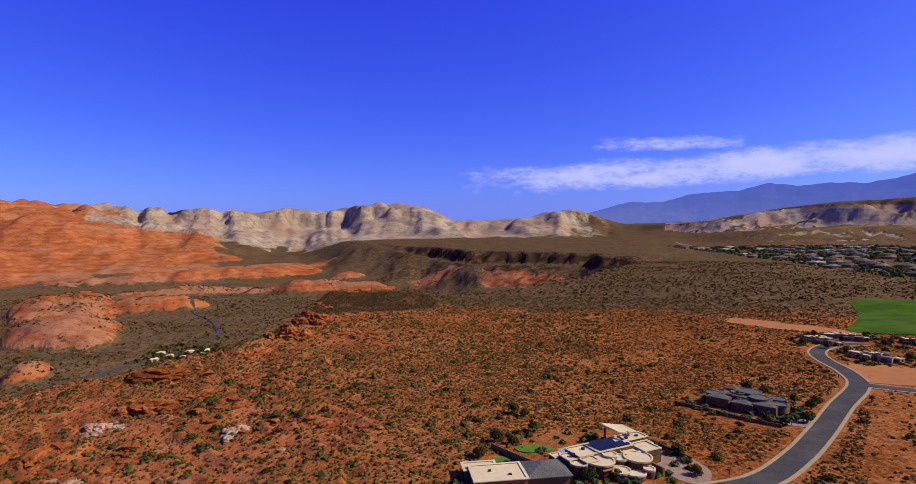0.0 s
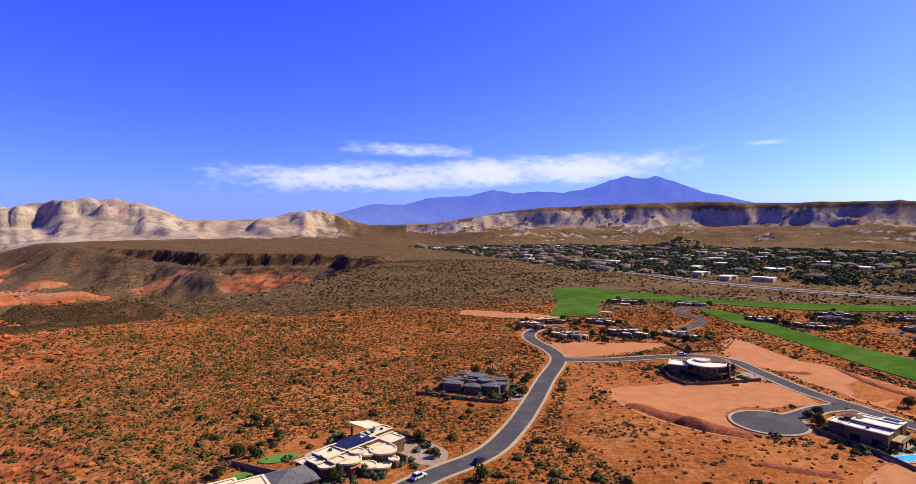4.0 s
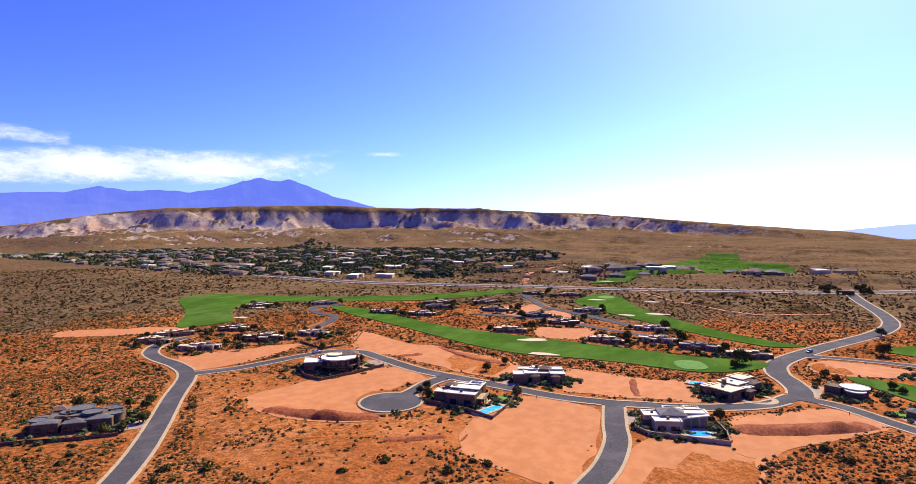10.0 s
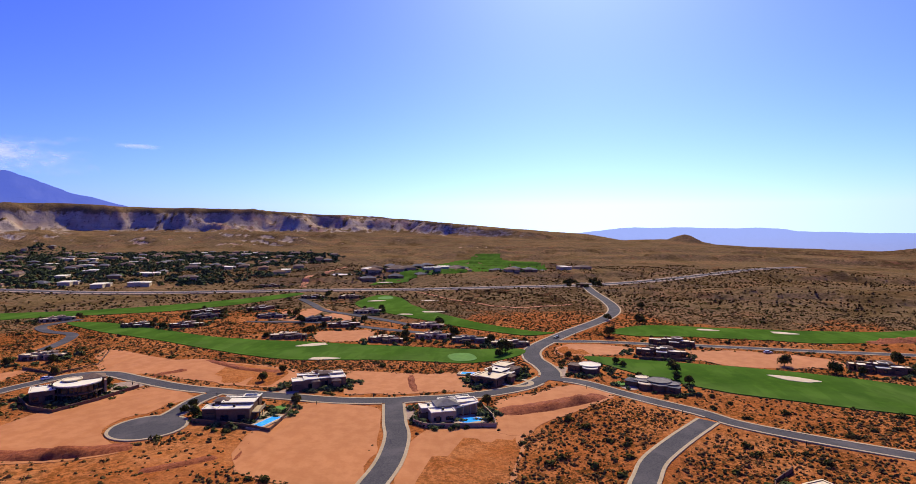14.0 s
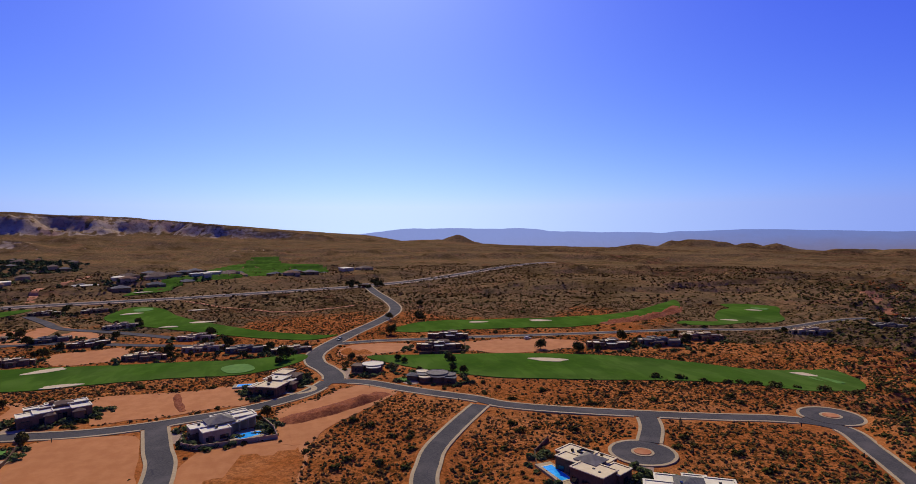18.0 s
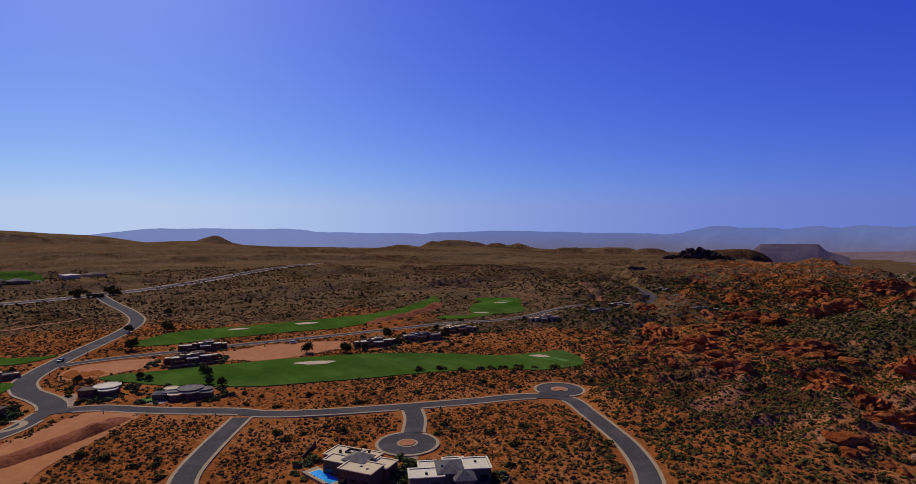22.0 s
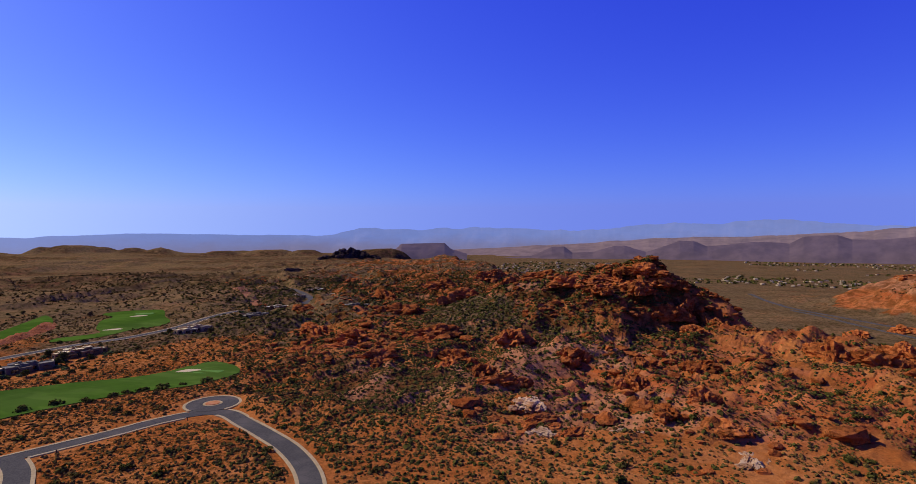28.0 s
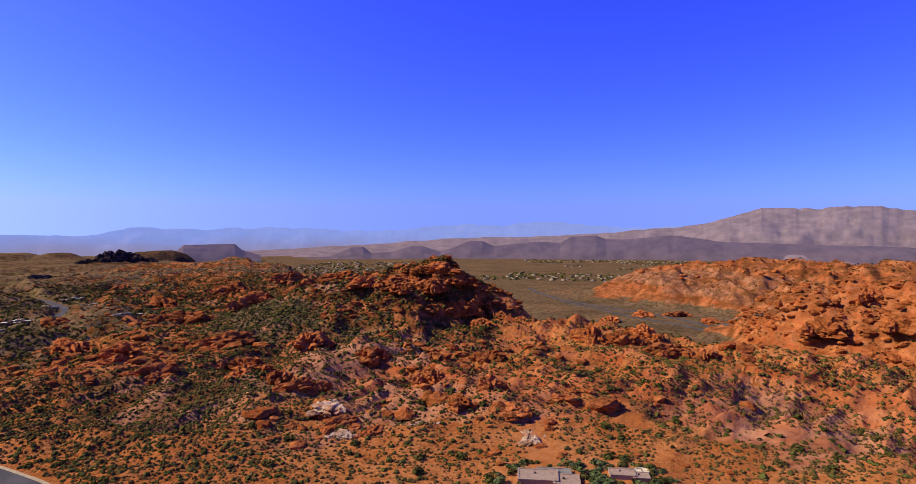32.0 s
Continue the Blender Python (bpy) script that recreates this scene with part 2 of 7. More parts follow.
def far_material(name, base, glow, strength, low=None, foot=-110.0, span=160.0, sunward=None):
    """Distance behind the place: rock, with the haze of many kilometres of air added as glow."""
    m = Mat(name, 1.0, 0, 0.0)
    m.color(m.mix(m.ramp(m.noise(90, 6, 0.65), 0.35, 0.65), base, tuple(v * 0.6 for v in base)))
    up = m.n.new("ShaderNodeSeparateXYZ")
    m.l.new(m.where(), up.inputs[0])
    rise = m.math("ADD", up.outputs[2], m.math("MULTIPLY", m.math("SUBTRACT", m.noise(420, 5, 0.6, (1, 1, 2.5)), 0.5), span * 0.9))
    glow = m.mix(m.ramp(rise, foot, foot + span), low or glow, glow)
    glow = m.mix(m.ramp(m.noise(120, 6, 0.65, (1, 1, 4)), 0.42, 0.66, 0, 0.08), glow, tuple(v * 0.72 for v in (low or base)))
    # haze glow painted brighter on the side towards the sun
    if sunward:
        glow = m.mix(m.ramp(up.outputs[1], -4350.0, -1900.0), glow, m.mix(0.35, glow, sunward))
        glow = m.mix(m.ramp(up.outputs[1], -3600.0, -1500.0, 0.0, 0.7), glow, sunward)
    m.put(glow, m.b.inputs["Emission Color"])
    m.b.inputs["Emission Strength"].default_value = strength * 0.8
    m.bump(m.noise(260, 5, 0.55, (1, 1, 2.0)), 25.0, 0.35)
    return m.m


def glass_material():
    m = Mat("window_glass", 0.06, 0, 0.6)
    return m.color((0.012, 0.016, 0.02)).m


def water_material():
    m = Mat("pool_water", 0.05, 0, 0.5)
    c = m.mix(m.ramp(m.noise(1.2, 3), 0.3, 0.7), (0.02, 0.33, 0.66), (0.06, 0.48, 0.78))
    return m.color(c).bump(m.noise(0.5, 3), 0.02, 0.3).m


def solar_material():
    m = Mat("solar_glass", 0.4, 0, 0.2)
    return m.color(m.mix(m.ramp(m.noise(0.7, 1), 0.45, 0.55), (0.010, 0.013, 0.024), (0.018, 0.022, 0.038))).m


GROUND = ground_material()
ASPHALT = asphalt_material()
CONCRETE = plain("concrete", (0.369, 0.283, 0.180), (0.435, 0.344, 0.230), 1.5, relief=0.01)
DRIVE = plain("paved_drive", (0.295, 0.205, 0.156), (0.369, 0.271, 0.213), 1.2, relief=0.01)
GRAVEL_ROAD = plain("red_dirt", (0.410, 0.156, 0.070), (0.476, 0.221, 0.115), 3.0)
PAD = plain("graded_soil", (0.410, 0.162, 0.059), (0.476, 0.203, 0.082), 5.0, relief=0.15)
TURF = grass_material()
GREEN = plain("putting_green", (0.085, 0.20, 0.03), (0.11, 0.24, 0.04), 3.0, relief=0)
SAND = plain("bunker_sand", (0.541, 0.435, 0.295), (0.607, 0.508, 0.369), 2.0)
LEAF = leaf_material("shrub_leaves", (0.052, 0.037, 0.009), (0.138, 0.092, 0.023), (0.155, 0.080, 0.021))
LEAF_DARK = leaf_material("tree_leaves", (0.036, 0.036, 0.007), (0.100, 0.092, 0.018), (0.104, 0.076, 0.017))
LEAF_TOWN = leaf_material("street_tree_leaves", (0.042, 0.054, 0.014), (0.115, 0.135, 0.038), (0.100, 0.104, 0.034))
BARK = plain("bark", (0.10, 0.07, 0.05), (0.16, 0.115, 0.08), 0.3)
ROCK_DARK = rock_material("dark_basalt", (0.037, 0.025, 0.018), (0.082, 0.051, 0.036), (0.025, 0.018, 0.015), (0.016, 0.012, 0.010))
ROCK_RED = rock_material("red_sandstone", (0.30, 0.074, 0.016), (0.45, 0.140, 0.036), (0.135, 0.042, 0.010), (0.055, 0.022, 0.006))
ROCK_PALE = rock_material("pale_sandstone", (0.46, 0.27, 0.13), (0.56, 0.37, 0.20), (0.30, 0.12, 0.04), (0.12, 0.055, 0.02))
WALL_TONES = [plain("stucco_" + n, a, b, 1.1, vary=0.06) for n, a, b in (
    ("umber", (0.135, 0.078, 0.050), (0.175, 0.105, 0.066)), ("clay", (0.215, 0.122, 0.074), (0.265, 0.155, 0.096)),
    ("tan", (0.36, 0.25, 0.165), (0.42, 0.30, 0.205)), ("grey", (0.13, 0.112, 0.10), (0.17, 0.15, 0.135)))]
STUCCO_CREAM = plain("stucco_cream", (0.459, 0.361, 0.262), (0.517, 0.418, 0.312), 1.1)
STONE_VENEER = plain("stone_veneer", (0.115, 0.053, 0.034), (0.197, 0.098, 0.061), 0.5, relief=0.08)
ROOF_WHITE = plain("white_roof_membrane", (0.718, 0.662, 0.534), (0.782, 0.736, 0.607), 1.8, relief=0.01)
ROOF_CREAM = plain("cream_roof_membrane", (0.681, 0.570, 0.386), (0.736, 0.635, 0.451), 1.8, relief=0.01)
ROOF_GREY = plain("grey_roof_membrane", (0.164, 0.152, 0.143), (0.230, 0.213, 0.201), 1.8)
ROOF_SLATE = plain("slate_roof", (0.10, 0.10, 0.105), (0.17, 0.165, 0.165), 0.6, relief=0.06)
ROOF_BROWN = plain("brown_roof", (0.14, 0.095, 0.07), (0.20, 0.14, 0.105), 1.2)
FRAME = plain("dark_metal", (0.04, 0.036, 0.033), (0.06, 0.053, 0.048), 0.5, 0.45, 0.6, relief=0)
WOOD = plain("stained_wood", (0.15, 0.085, 0.05), (0.20, 0.12, 0.07), 0.3)
GLASS = glass_material()
WATER = water_material()
SOLAR = solar_material()
CAR_PAINTS = [plain("car_" + n, c, c, 3, 0.28, 0.2, 0.5, 0) for n, c in (("white", (0.75, 0.75, 0.74)), ("black", (0.02, 0.02, 0.022)), ("silver", (0.45, 0.46, 0.47)))]
RUBBER = plain("rubber", (0.02, 0.02, 0.02), (0.03, 0.03, 0.03), 0.3, relief=0)
CHROME = plain("alloy", (0.5, 0.5, 0.5), (0.6, 0.6, 0.6), 0.3, 0.3, 0.9, relief=0)
LAMP_GLASS = plain("lamp_glass", (0.5, 0.5, 0.48), (0.6, 0.6, 0.58), 0.3, 0.15, relief=0)
# far ranges: their haze is an emission glow, tinted by height
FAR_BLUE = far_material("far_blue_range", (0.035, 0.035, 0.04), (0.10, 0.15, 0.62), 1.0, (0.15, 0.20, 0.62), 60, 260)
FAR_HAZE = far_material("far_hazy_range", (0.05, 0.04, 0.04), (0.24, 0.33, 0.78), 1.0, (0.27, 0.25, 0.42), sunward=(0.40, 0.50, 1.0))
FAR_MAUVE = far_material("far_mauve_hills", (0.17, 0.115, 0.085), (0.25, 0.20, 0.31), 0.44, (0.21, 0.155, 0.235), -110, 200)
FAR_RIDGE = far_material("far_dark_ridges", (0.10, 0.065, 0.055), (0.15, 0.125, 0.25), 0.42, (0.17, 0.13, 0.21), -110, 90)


def cloud_material():
    """Thin white cloud: sunlit vapour given as an added glow, broken up by two sizes of noise and faded at its edges.
    """
    m = Mat("thin_cloud", 1.0, 0, 0)
    u, v, k, _ = m.attr("fade")
    body = m.math("ADD", m.math("MULTIPLY", m.noise(620, 7, 0.6, (1, 1, 3.2)), 0.6), m.math("MULTIPLY", m.noise(150, 6, 0.62, (1, 1, 2.6)), 0.4))
    a = m.ramp(m.math("ADD", u, m.math("MULTIPLY", m.math("SUBTRACT", body, 0.5), 3.0)), 0.18, 1.3, 0.0, 0.96)
    m.color((0.9, 0.9, 0.9))
    m.put((0.88, 0.90, 1.0), m.b.inputs["Emission Color"])
    m.b.inputs["Emission Strength"].default_value = 0.56
    m.put(a, m.b.inputs["Alpha"])
    return m.m


CLOUD = cloud_material()

# ---- plan of the place (metres; the camera hovers over the origin) ----
ROADS = {
    "road_main": (3.5, [(10, 124), (38, 135), (60, 144), (81, 151), (100, 166), (120, 186), (145, 213), (171, 240), (181, 262), (186, 286), (194, 304), (211, 319), (232, 322)]),
    "road_ridge": (3.3, [(174, 240), (191, 230), (209, 225), (226, 221), (244, 213), (249, 198), (242, 179), (231, 149), (227, 124), (224, 100), (221, 75), (223, 55), (227, 41), (230, 30), (238, 14), (250, -1), (266, -10)]),
    "road_gate": (4.6, [(262, -12), (276, -13), (290, -10), (307, -5), (332, -7), (378, -27), (444, -61), (492, -77), (548, -80), (644, -76), (745, -76)]),
    "road_loop": (3.1, [(266, -10), (260, -26), (245, -41), (233, -54), (222, -67), (211, -76), (200, -93), (186, -121), (174, -148), (168, -164), (160, -176), (150, -179), (136, -172), (121, -164), (106, -155), (92, -143), (82, -130), (66, -104)]),
    "road_south": (3.5, [(222, 52), (198, 46), (184, 42), (165, 40), (148, 41), (120, 44), (96, 40)]),
    "road_middle": (3.1, [(213, -67), (193, -52), (175, -40), (163, -35), (150, -31), (120, -27), (95, -30)]),
    "road_court": (3.2, [(184, -123), (172, -117), (160, -108)]),
    "road_circle": (5.0, [(163.4, -186), (161, -180), (158.6, -174.5)]),
    "road_spur": (3.3, [(224, 130), (213, 132), (200, 131), (186, 131)]),
    "road_golf": (2.9, [(352, -16), (355, -42), (352, -71), (350, -99), (345, -137), (340, -177), (336, -220), (331, -259), (321, -287), (319, -327), (330, -374), (331, -416), (295, -422)]),
    "road_far": (3.4, [(428, -613), (378, -573), (320, -510), (302, -469), (269, -442), (262, -432)]),
    "road_village": (3.4, [(397, 339), (366, 342), (347, 321), (340, 297), (318, 283), (293, 275)]),
    "road_homes": (3.4, [(401, 207), (404, 151), (384, 100), (367, 56), (342, -2)]),
    "road_hill": (3.4, [(539, 220), (499, 192), (464, 168), (434, 123), (399, 78)]),
    "road_highway": (6.0, [(740, 1939), (616, 1086), (592, 711), (564, 453), (615, 235), (638, 124), (672, 26), (704, -63), (779, -171), (1002, -377), (1090, -500)]),
}
TURNING = [(163.6, -187.2, 10.0, 3.2), (153, -101, 9.4, 3.0), (183, 131, 12.0, 0)]
FAIRWAYS = [
    [(380, 336), (385, 309), (364, 253), (345, 209), (336, 170), (334, 136), (330, 101), (327, 64), (325, 29), (328, 1), (313, 1), (299, 14), (290, 32), (292, 63), (290, 95), (287, 121), (295, 153), (312, 193), (332, 239), (350, 285)],
    [(352, 503), (395, 503), (410, 438), (448, 360), (517, 290), (580, 251), (578, 234), (503, 256), (444, 300), (405, 368), (360, 416), (316, 386), (286, 348), (257, 354), (253, 366), (297, 417)],
    [(519, 158), (579, 151), (559, 124), (502, 98), (447, 59), (410, 24), (388, -5), (383, -21), (371, -4), (382, 22), (408, 58), (448, 102), (472, 133)],
    [(391, -58), (419, -90), (413, -144), (408, -202), (417, -262), (466, -340), (416, -309), (385, -253), (365, -190), (370, -146), (375, -105), (375, -73)],
    [(313, -33), (307, -66), (295, -117), (276, -162), (250, -194), (228, -213), (215, -243), (194, -240), (186, -227), (193, -203), (210, -186), (222, -162), (236, -123), (249, -92), (261, -73), (285, -49)],
    [(402, -399), (372, -372), (345, -350), (336, -330), (342, -312), (339, -286), (350, -262), (362, -272), (354, -296), (374, -311), (402, -339), (409, -355), (433, -367), (422, -387)],
    [(672, 190), (807, 175), (933, 132), (1157, 176), (1493, 73), (1230, 35), (1162, -36), (997, -41), (888, 52), (824, 91), (741, 129)],
]
LOTS = [
    [(184, 267), (200, 275), (231, 257), (248, 245), (216, 237), (182, 244)],
    [(255, 203), (295, 232), (280, 188), (282, 167), (265, 115), (238, 104), (240, 134), (251, 173)],
    [(239, 76), (267, 82), (264, 54), (267, 29), (247, 18), (236, 45), (232, 72)],
    [(207, 91), (212, 60), (186, 51), (166, 48), (147, 50), (158, 84)],
    [(190, 33), (194, 10), (190, 1), (166, 4), (156, 6), (150, 32)],
    [(226, 8), (240, -8), (253, -20), (240, -36), (214, -15), (194, -2), (197, 7), (215, 9)],
    [(169, 185), (226, 164), (216, 138), (202, 144), (180, 146), (162, 127), (151, 162)],
    [(332, -20), (346, -31), (340, -59), (322, -56), (318, -22)],
    [(333, -97), (332, -133), (319, -162), (303, -156), (299, -113), (313, -94)],
    [(433, 203), (474, 177), (418, 128), (396, 124), (409, 172)],
    [(365, 136), (372, 105), (342, 99), (340, 127)],
    [(192, 396), (206, 410), (230, 386), (252, 358), (241, 342), (214, 366)],
]


def smooth_line(points, closed=False, step=2.5):
    """Points every few metres on a smooth curve through the given ones."""
    p = [Vector(q) for q in points]
    n, out = len(p), []
    for i in range(n if closed else n - 1):
        if closed:
            a, b, c, d = p[i - 1], p[i], p[(i + 1) % n], p[(i + 2) % n]
        else:
            a, b, c, d = p[max(i - 1, 0)], p[i], p[i + 1], p[min(i + 2, n - 1)]
        k = max(2, int((c - b).length / step))
        for j in range(k):
            t = j / k
            out.append(0.5 * (2 * b + (c - a) * t + (2 * a - 5 * b + 4 * c - d) * t * t + (3 * b - a - 3 * c + d) * t ** 3))
    if not closed:
        out.append(p[-1])
    return np.array([tuple(q) for q in out])


def lattice(ix, iy, seed):
    h = (ix.astype(np.int64) * 374761393 + iy.astype(np.int64) * 668265263 + seed * 974711) & 0x7FFFFFFF
    h = ((h ^ (h >> 13)) * 1274126177) & 0x7FFFFFFF
    return ((h ^ (h >> 16)) & 0xFFFF) / 65535.0


def lumps(x, y, size, seed=0):
    """Smooth random values from 0 to 1, size metres apart."""
    x, y = x / size, y / size
    ix, iy = np.floor(x), np.floor(y)
    fx, fy = x - ix, y - iy
    fx, fy = fx * fx * (3 - 2 * fx), fy * fy * (3 - 2 * fy)
    a, b = lattice(ix, iy, seed), lattice(ix + 1, iy, seed)
    c, d = lattice(ix, iy + 1, seed), lattice(ix + 1, iy + 1, seed)
    return (a + (b - a) * fx) * (1 - fy) + (c + (d - c) * fx) * fy


def fbm(x, y, size, octaves=4, seed=0, gain=0.5):
    s, a, w = 0.0, 1.0, 0.0
    for i in range(octaves):
        s = s + a * lumps(x + 37.1 * i, y - 19.7 * i, size / 2 ** i, seed + i)
        w += a
        a *= gain
    return s / w


def ridged(x, y, size, octaves=4, seed=0):
    s, a, w = 0.0, 1.0, 0.0
    for i in range(octaves):
        s = s + a * (1 - np.abs(2 * lumps(x + 11.3 * i, y + 7.9 * i, size / 2 ** i, seed + i) - 1))
        w += a
        a *= 0.5
    return s / w


def step01(v, lo, hi):
    t = np.clip((v - lo) / (hi - lo), 0, 1)
    return t * t * (3 - 2 * t)


def line_distance(x, y, line):
    """Distance to a line of points, and how far along it (0 to 1) the nearest place is."""
    best, along = np.full(np.shape(x), 1e9), np.zeros(np.shape(x))
    for i in range(len(line) - 1):
        (ax, ay), (bx, by) = line[i][:2], line[i + 1][:2]
        dx, dy = bx - ax, by - ay
        t = np.clip(((x - ax) * dx + (y - ay) * dy) / (dx * dx + dy * dy + 1e-9), 0, 1)
        d = np.hypot(x - ax - t * dx, y - ay - t * dy)
        near = d < best
        best, along = np.where(near, d, best), np.where(near, (i + t) / (len(line) - 1), along)
    return best, along


def inside(x, y, poly):
    hit = np.zeros(np.shape(x), bool)
    n = len(poly)
    for i in range(n):
        (ax, ay), (bx, by) = poly[i], poly[(i + 1) % n]
        if ay != by:
            hit ^= ((ay > y) != (by > y)) & (x < (bx - ax) * (y - ay) / (by - ay) + ax)
    return hit


ROAD_LINES = {n: smooth_line(p, step=2.0) for n, (w, p) in ROADS.items()}
TURF_EDGES = [smooth_line(p, True, 4.0) for p in FAIRWAYS]
LOT_EDGES = [smooth_line(p, True, 4.0) for p in LOTS]

# what is built on or levelled, on a coarse map: 1 there, 0 in open country
MAP_X, MAP_Y, MAP_STEP = -160.0, -720.0, 3.0
gx, gy = np.meshgrid(MAP_X + MAP_STEP * np.arange(300), MAP_Y + MAP_STEP * np.arange(430))
used = np.zeros(gx.shape)
for n, line in ROAD_LINES.items():
    for q in line[::3]:
        i, j = int((q[0] - MAP_X) / MAP_STEP), int((q[1] - MAP_Y) / MAP_STEP)
        k = 5
        if 0 <= i < 300 and 0 <= j < 430:
            s = np.s_[max(j - k, 0):j + k + 1, max(i - k, 0):i + k + 1]
            used[s] = np.maximum(used[s], np.hypot(gx[s] - q[0], gy[s] - q[1]) < ROADS[n][0] + 2.6)
for poly in TURF_EDGES + LOT_EDGES:
    used = np.maximum(used, inside(gx, gy, poly))
for cx, cy, rad, _ in TURNING:
    used = np.maximum(used, np.hypot(gx - cx, gy - cy) < rad + 2.5)


def keep_clear(x, y, rad):
    """Marks a round plot as built on."""
    global used
    used = np.maximum(used, np.hypot(gx - x, gy - y) < rad)


def built_on(x, y, table):
    i = np.clip(((x - MAP_X) / MAP_STEP), 0, 298.999)
    j = np.clip(((y - MAP_Y) / MAP_STEP), 0, 428.999)
    a, b = i.astype(int), j.astype(int)
    fi, fj = i - a, j - b
    t = table
    return (t[b, a] * (1 - fi) + t[b, a + 1] * fi) * (1 - fj) + (t[b + 1, a] * (1 - fi) + t[b + 1, a + 1] * fi) * fj


def soften(t, times):
    for _ in range(times):
        p = np.pad(t, 1, mode="edge")
        t = (p[1:-1, 1:-1] * 2 + p[:-2, 1:-1] + p[2:, 1:-1] + p[1:-1, :-2] + p[1:-1, 2:]) / 6
    return t

# ---- houses: east, north, width, depth, turn, kind ----
HOUSES = [
    (43, 164, 34, 24, -25, "solar"), (16, 152, 22, 14, -8, "annex"), (108.5, 213, 30, 20, 43, "slate"), (214, 189, 28, 18, 50, "round"),
    (199, 107, 20, 15, 79, "modern"), (241, 91, 24, 12, 63, "stone"), (208, 27, 23, 15, 67, "gable"), (262, 11, 28, 15, 28, "long"),
    (282, -30, 17, 14, 112, "disc"), (256, -57, 26, 14, 117, "discs"), (321, -75, 26, 13, 104, "low"), (350, -88, 24, 12, 104, "low"),
    (143.8, -77.4, 24, 18, 152, "court"), (122.8, -95.0, 22, 15, 121, "hips"), (-33, -155.5, 17, 11, 190, "terrace"), (-56, -156, 12, 8, 190, "terrace"),
]
LOW_HOUSES = [(297, -173, 105), (294, -206, 108), (301, -240, 112), (295, -320, 110), (296, -390, 120),
              (211, 327, 60), (212, 287, 55), (247, 274, 60), (231, 336, 50), (275, 258, 70), (262, 318, 60),
              (351, 393, 50), (389, 352, 55), (371, 273, 60), (377, 240, 65), (417, 248, 60), (440, 262, 60)]
FAR_HOUSES = [(464, 226, 65), (423, 197, 70), (345, 150, 75), (391, 128, 75), (412, 156, 75), (341, 85, 85), (357, 58, 85), (346, 33, 88),
              (337, 8, 90), (394, 68, 80), (546, 211, 70), (551, 174, 70), (457, 129, 75), (648, 304, 60), (309, -434, 130), (341, -512, 130),
              (308, -527, 130), (355, -577, 130), (236, -447, 140)]
for h in HOUSES:
    keep_clear(h[0], h[1], 0.42 * (h[2] + h[3]) + 3)
for h in LOW_HOUSES + FAR_HOUSES:
    keep_clear(h[0], h[1], 15)
LEVEL = np.clip(soften(used, 5) * 1.6, 0, 1)
USED = soften(used, 1)


# ---- relief ----
DOMES = (  # east, north, length, width, height, turn
    (-560, 800, 150, 70, 24, 125), (-690, 990, 240, 75, 30, 120), (-480, 720, 70, 14, 7, 120), (-545, 1010, 95, 42, 22, 20),
    (-600, 1250, 150, 42, 17, 25), (-700, 1580, 330, 95, 26, 30), (-560, 1820, 150, 60, 18, 25), (-560, 2500, 120, 40, 15, 10),
    (-310, 1540, 62, 30, 15, 15), (-300, 1290, 170, 40, 24, 5), (-430, 560, 40, 18, 12, 110))


def domes(x, y):
    """Height of the red slickrock swells over the canyon floor."""
    z = np.zeros(np.shape(x))
    n = (fbm(x, y, 60, 4, 31) - 0.5) * 1.5
    rib = (ridged(x + 0.5 * y, y, 34, 3, 33) - 0.5) * 0.35
    for sx, sy, ln, wd, ht, turn in DOMES:
        c, s = math.cos(radians(turn)), math.sin(radians(turn))
        u, v = ((x - sx) * c + (y - sy) * s) / ln, (-(x - sx) * s + (y - sy) * c) / wd
        z = np.maximum(z, ht * np.clip(1.0 - u * u - v * v + n + rib, 0, 1.2) ** 0.7)
    return z


KNOBS = ((63.5, 3700, 30, 70, 2.2), (105.2, 2600, 40, 85, 1.7), (104, 2640, 16, 210, 2.2), (47, 1900, 26, 60, 2.2),
         (126.2, 2520, 40, 70, 2.4), (128.4, 2500, 46, 120, 3.2), (130.3, 2480, 42, 70, 2.0), (132.4, 2480, 34, 80, 2.0), (134.6, 2440, 30, 90, 2.0), (129.8, 2480, 20, 330, 2.4), (123, 2560, 22, 110, 2.2),
         (139.8, 2260, 20, 70, 3.0), (141.5, 2280, 18, 60, 3.2), (144, 2240, 22, 95, 4.0), (147.4, 2180, 20, 60, 4.0), (138.3, 2200, 12, 60, 2.2),
         (151.7, 1550, 12, 62, 2.5),
         (-14.5, 548, 4, 22, 3.0), (-11.5, 556, 5, 24, 3.0), (-8.0, 566, 6, 16, 2.4), (154.7, 3000, 84, 165, 4.5), (154.7, 3000, 22, 300, 2.2),
         (162.8, 1490, 20, 55, 2.2), (164.2, 1070, 12, 50, 2.0), (161.2, 1500, 9, 70, 2.2))


def height(x, y):
    """Height of the ground, in metres."""
    x, y = np.broadcast_arrays(np.asarray(x, float), np.asarray(y, float))
    return relief(x.ravel(), y.ravel()).reshape(x.shape)


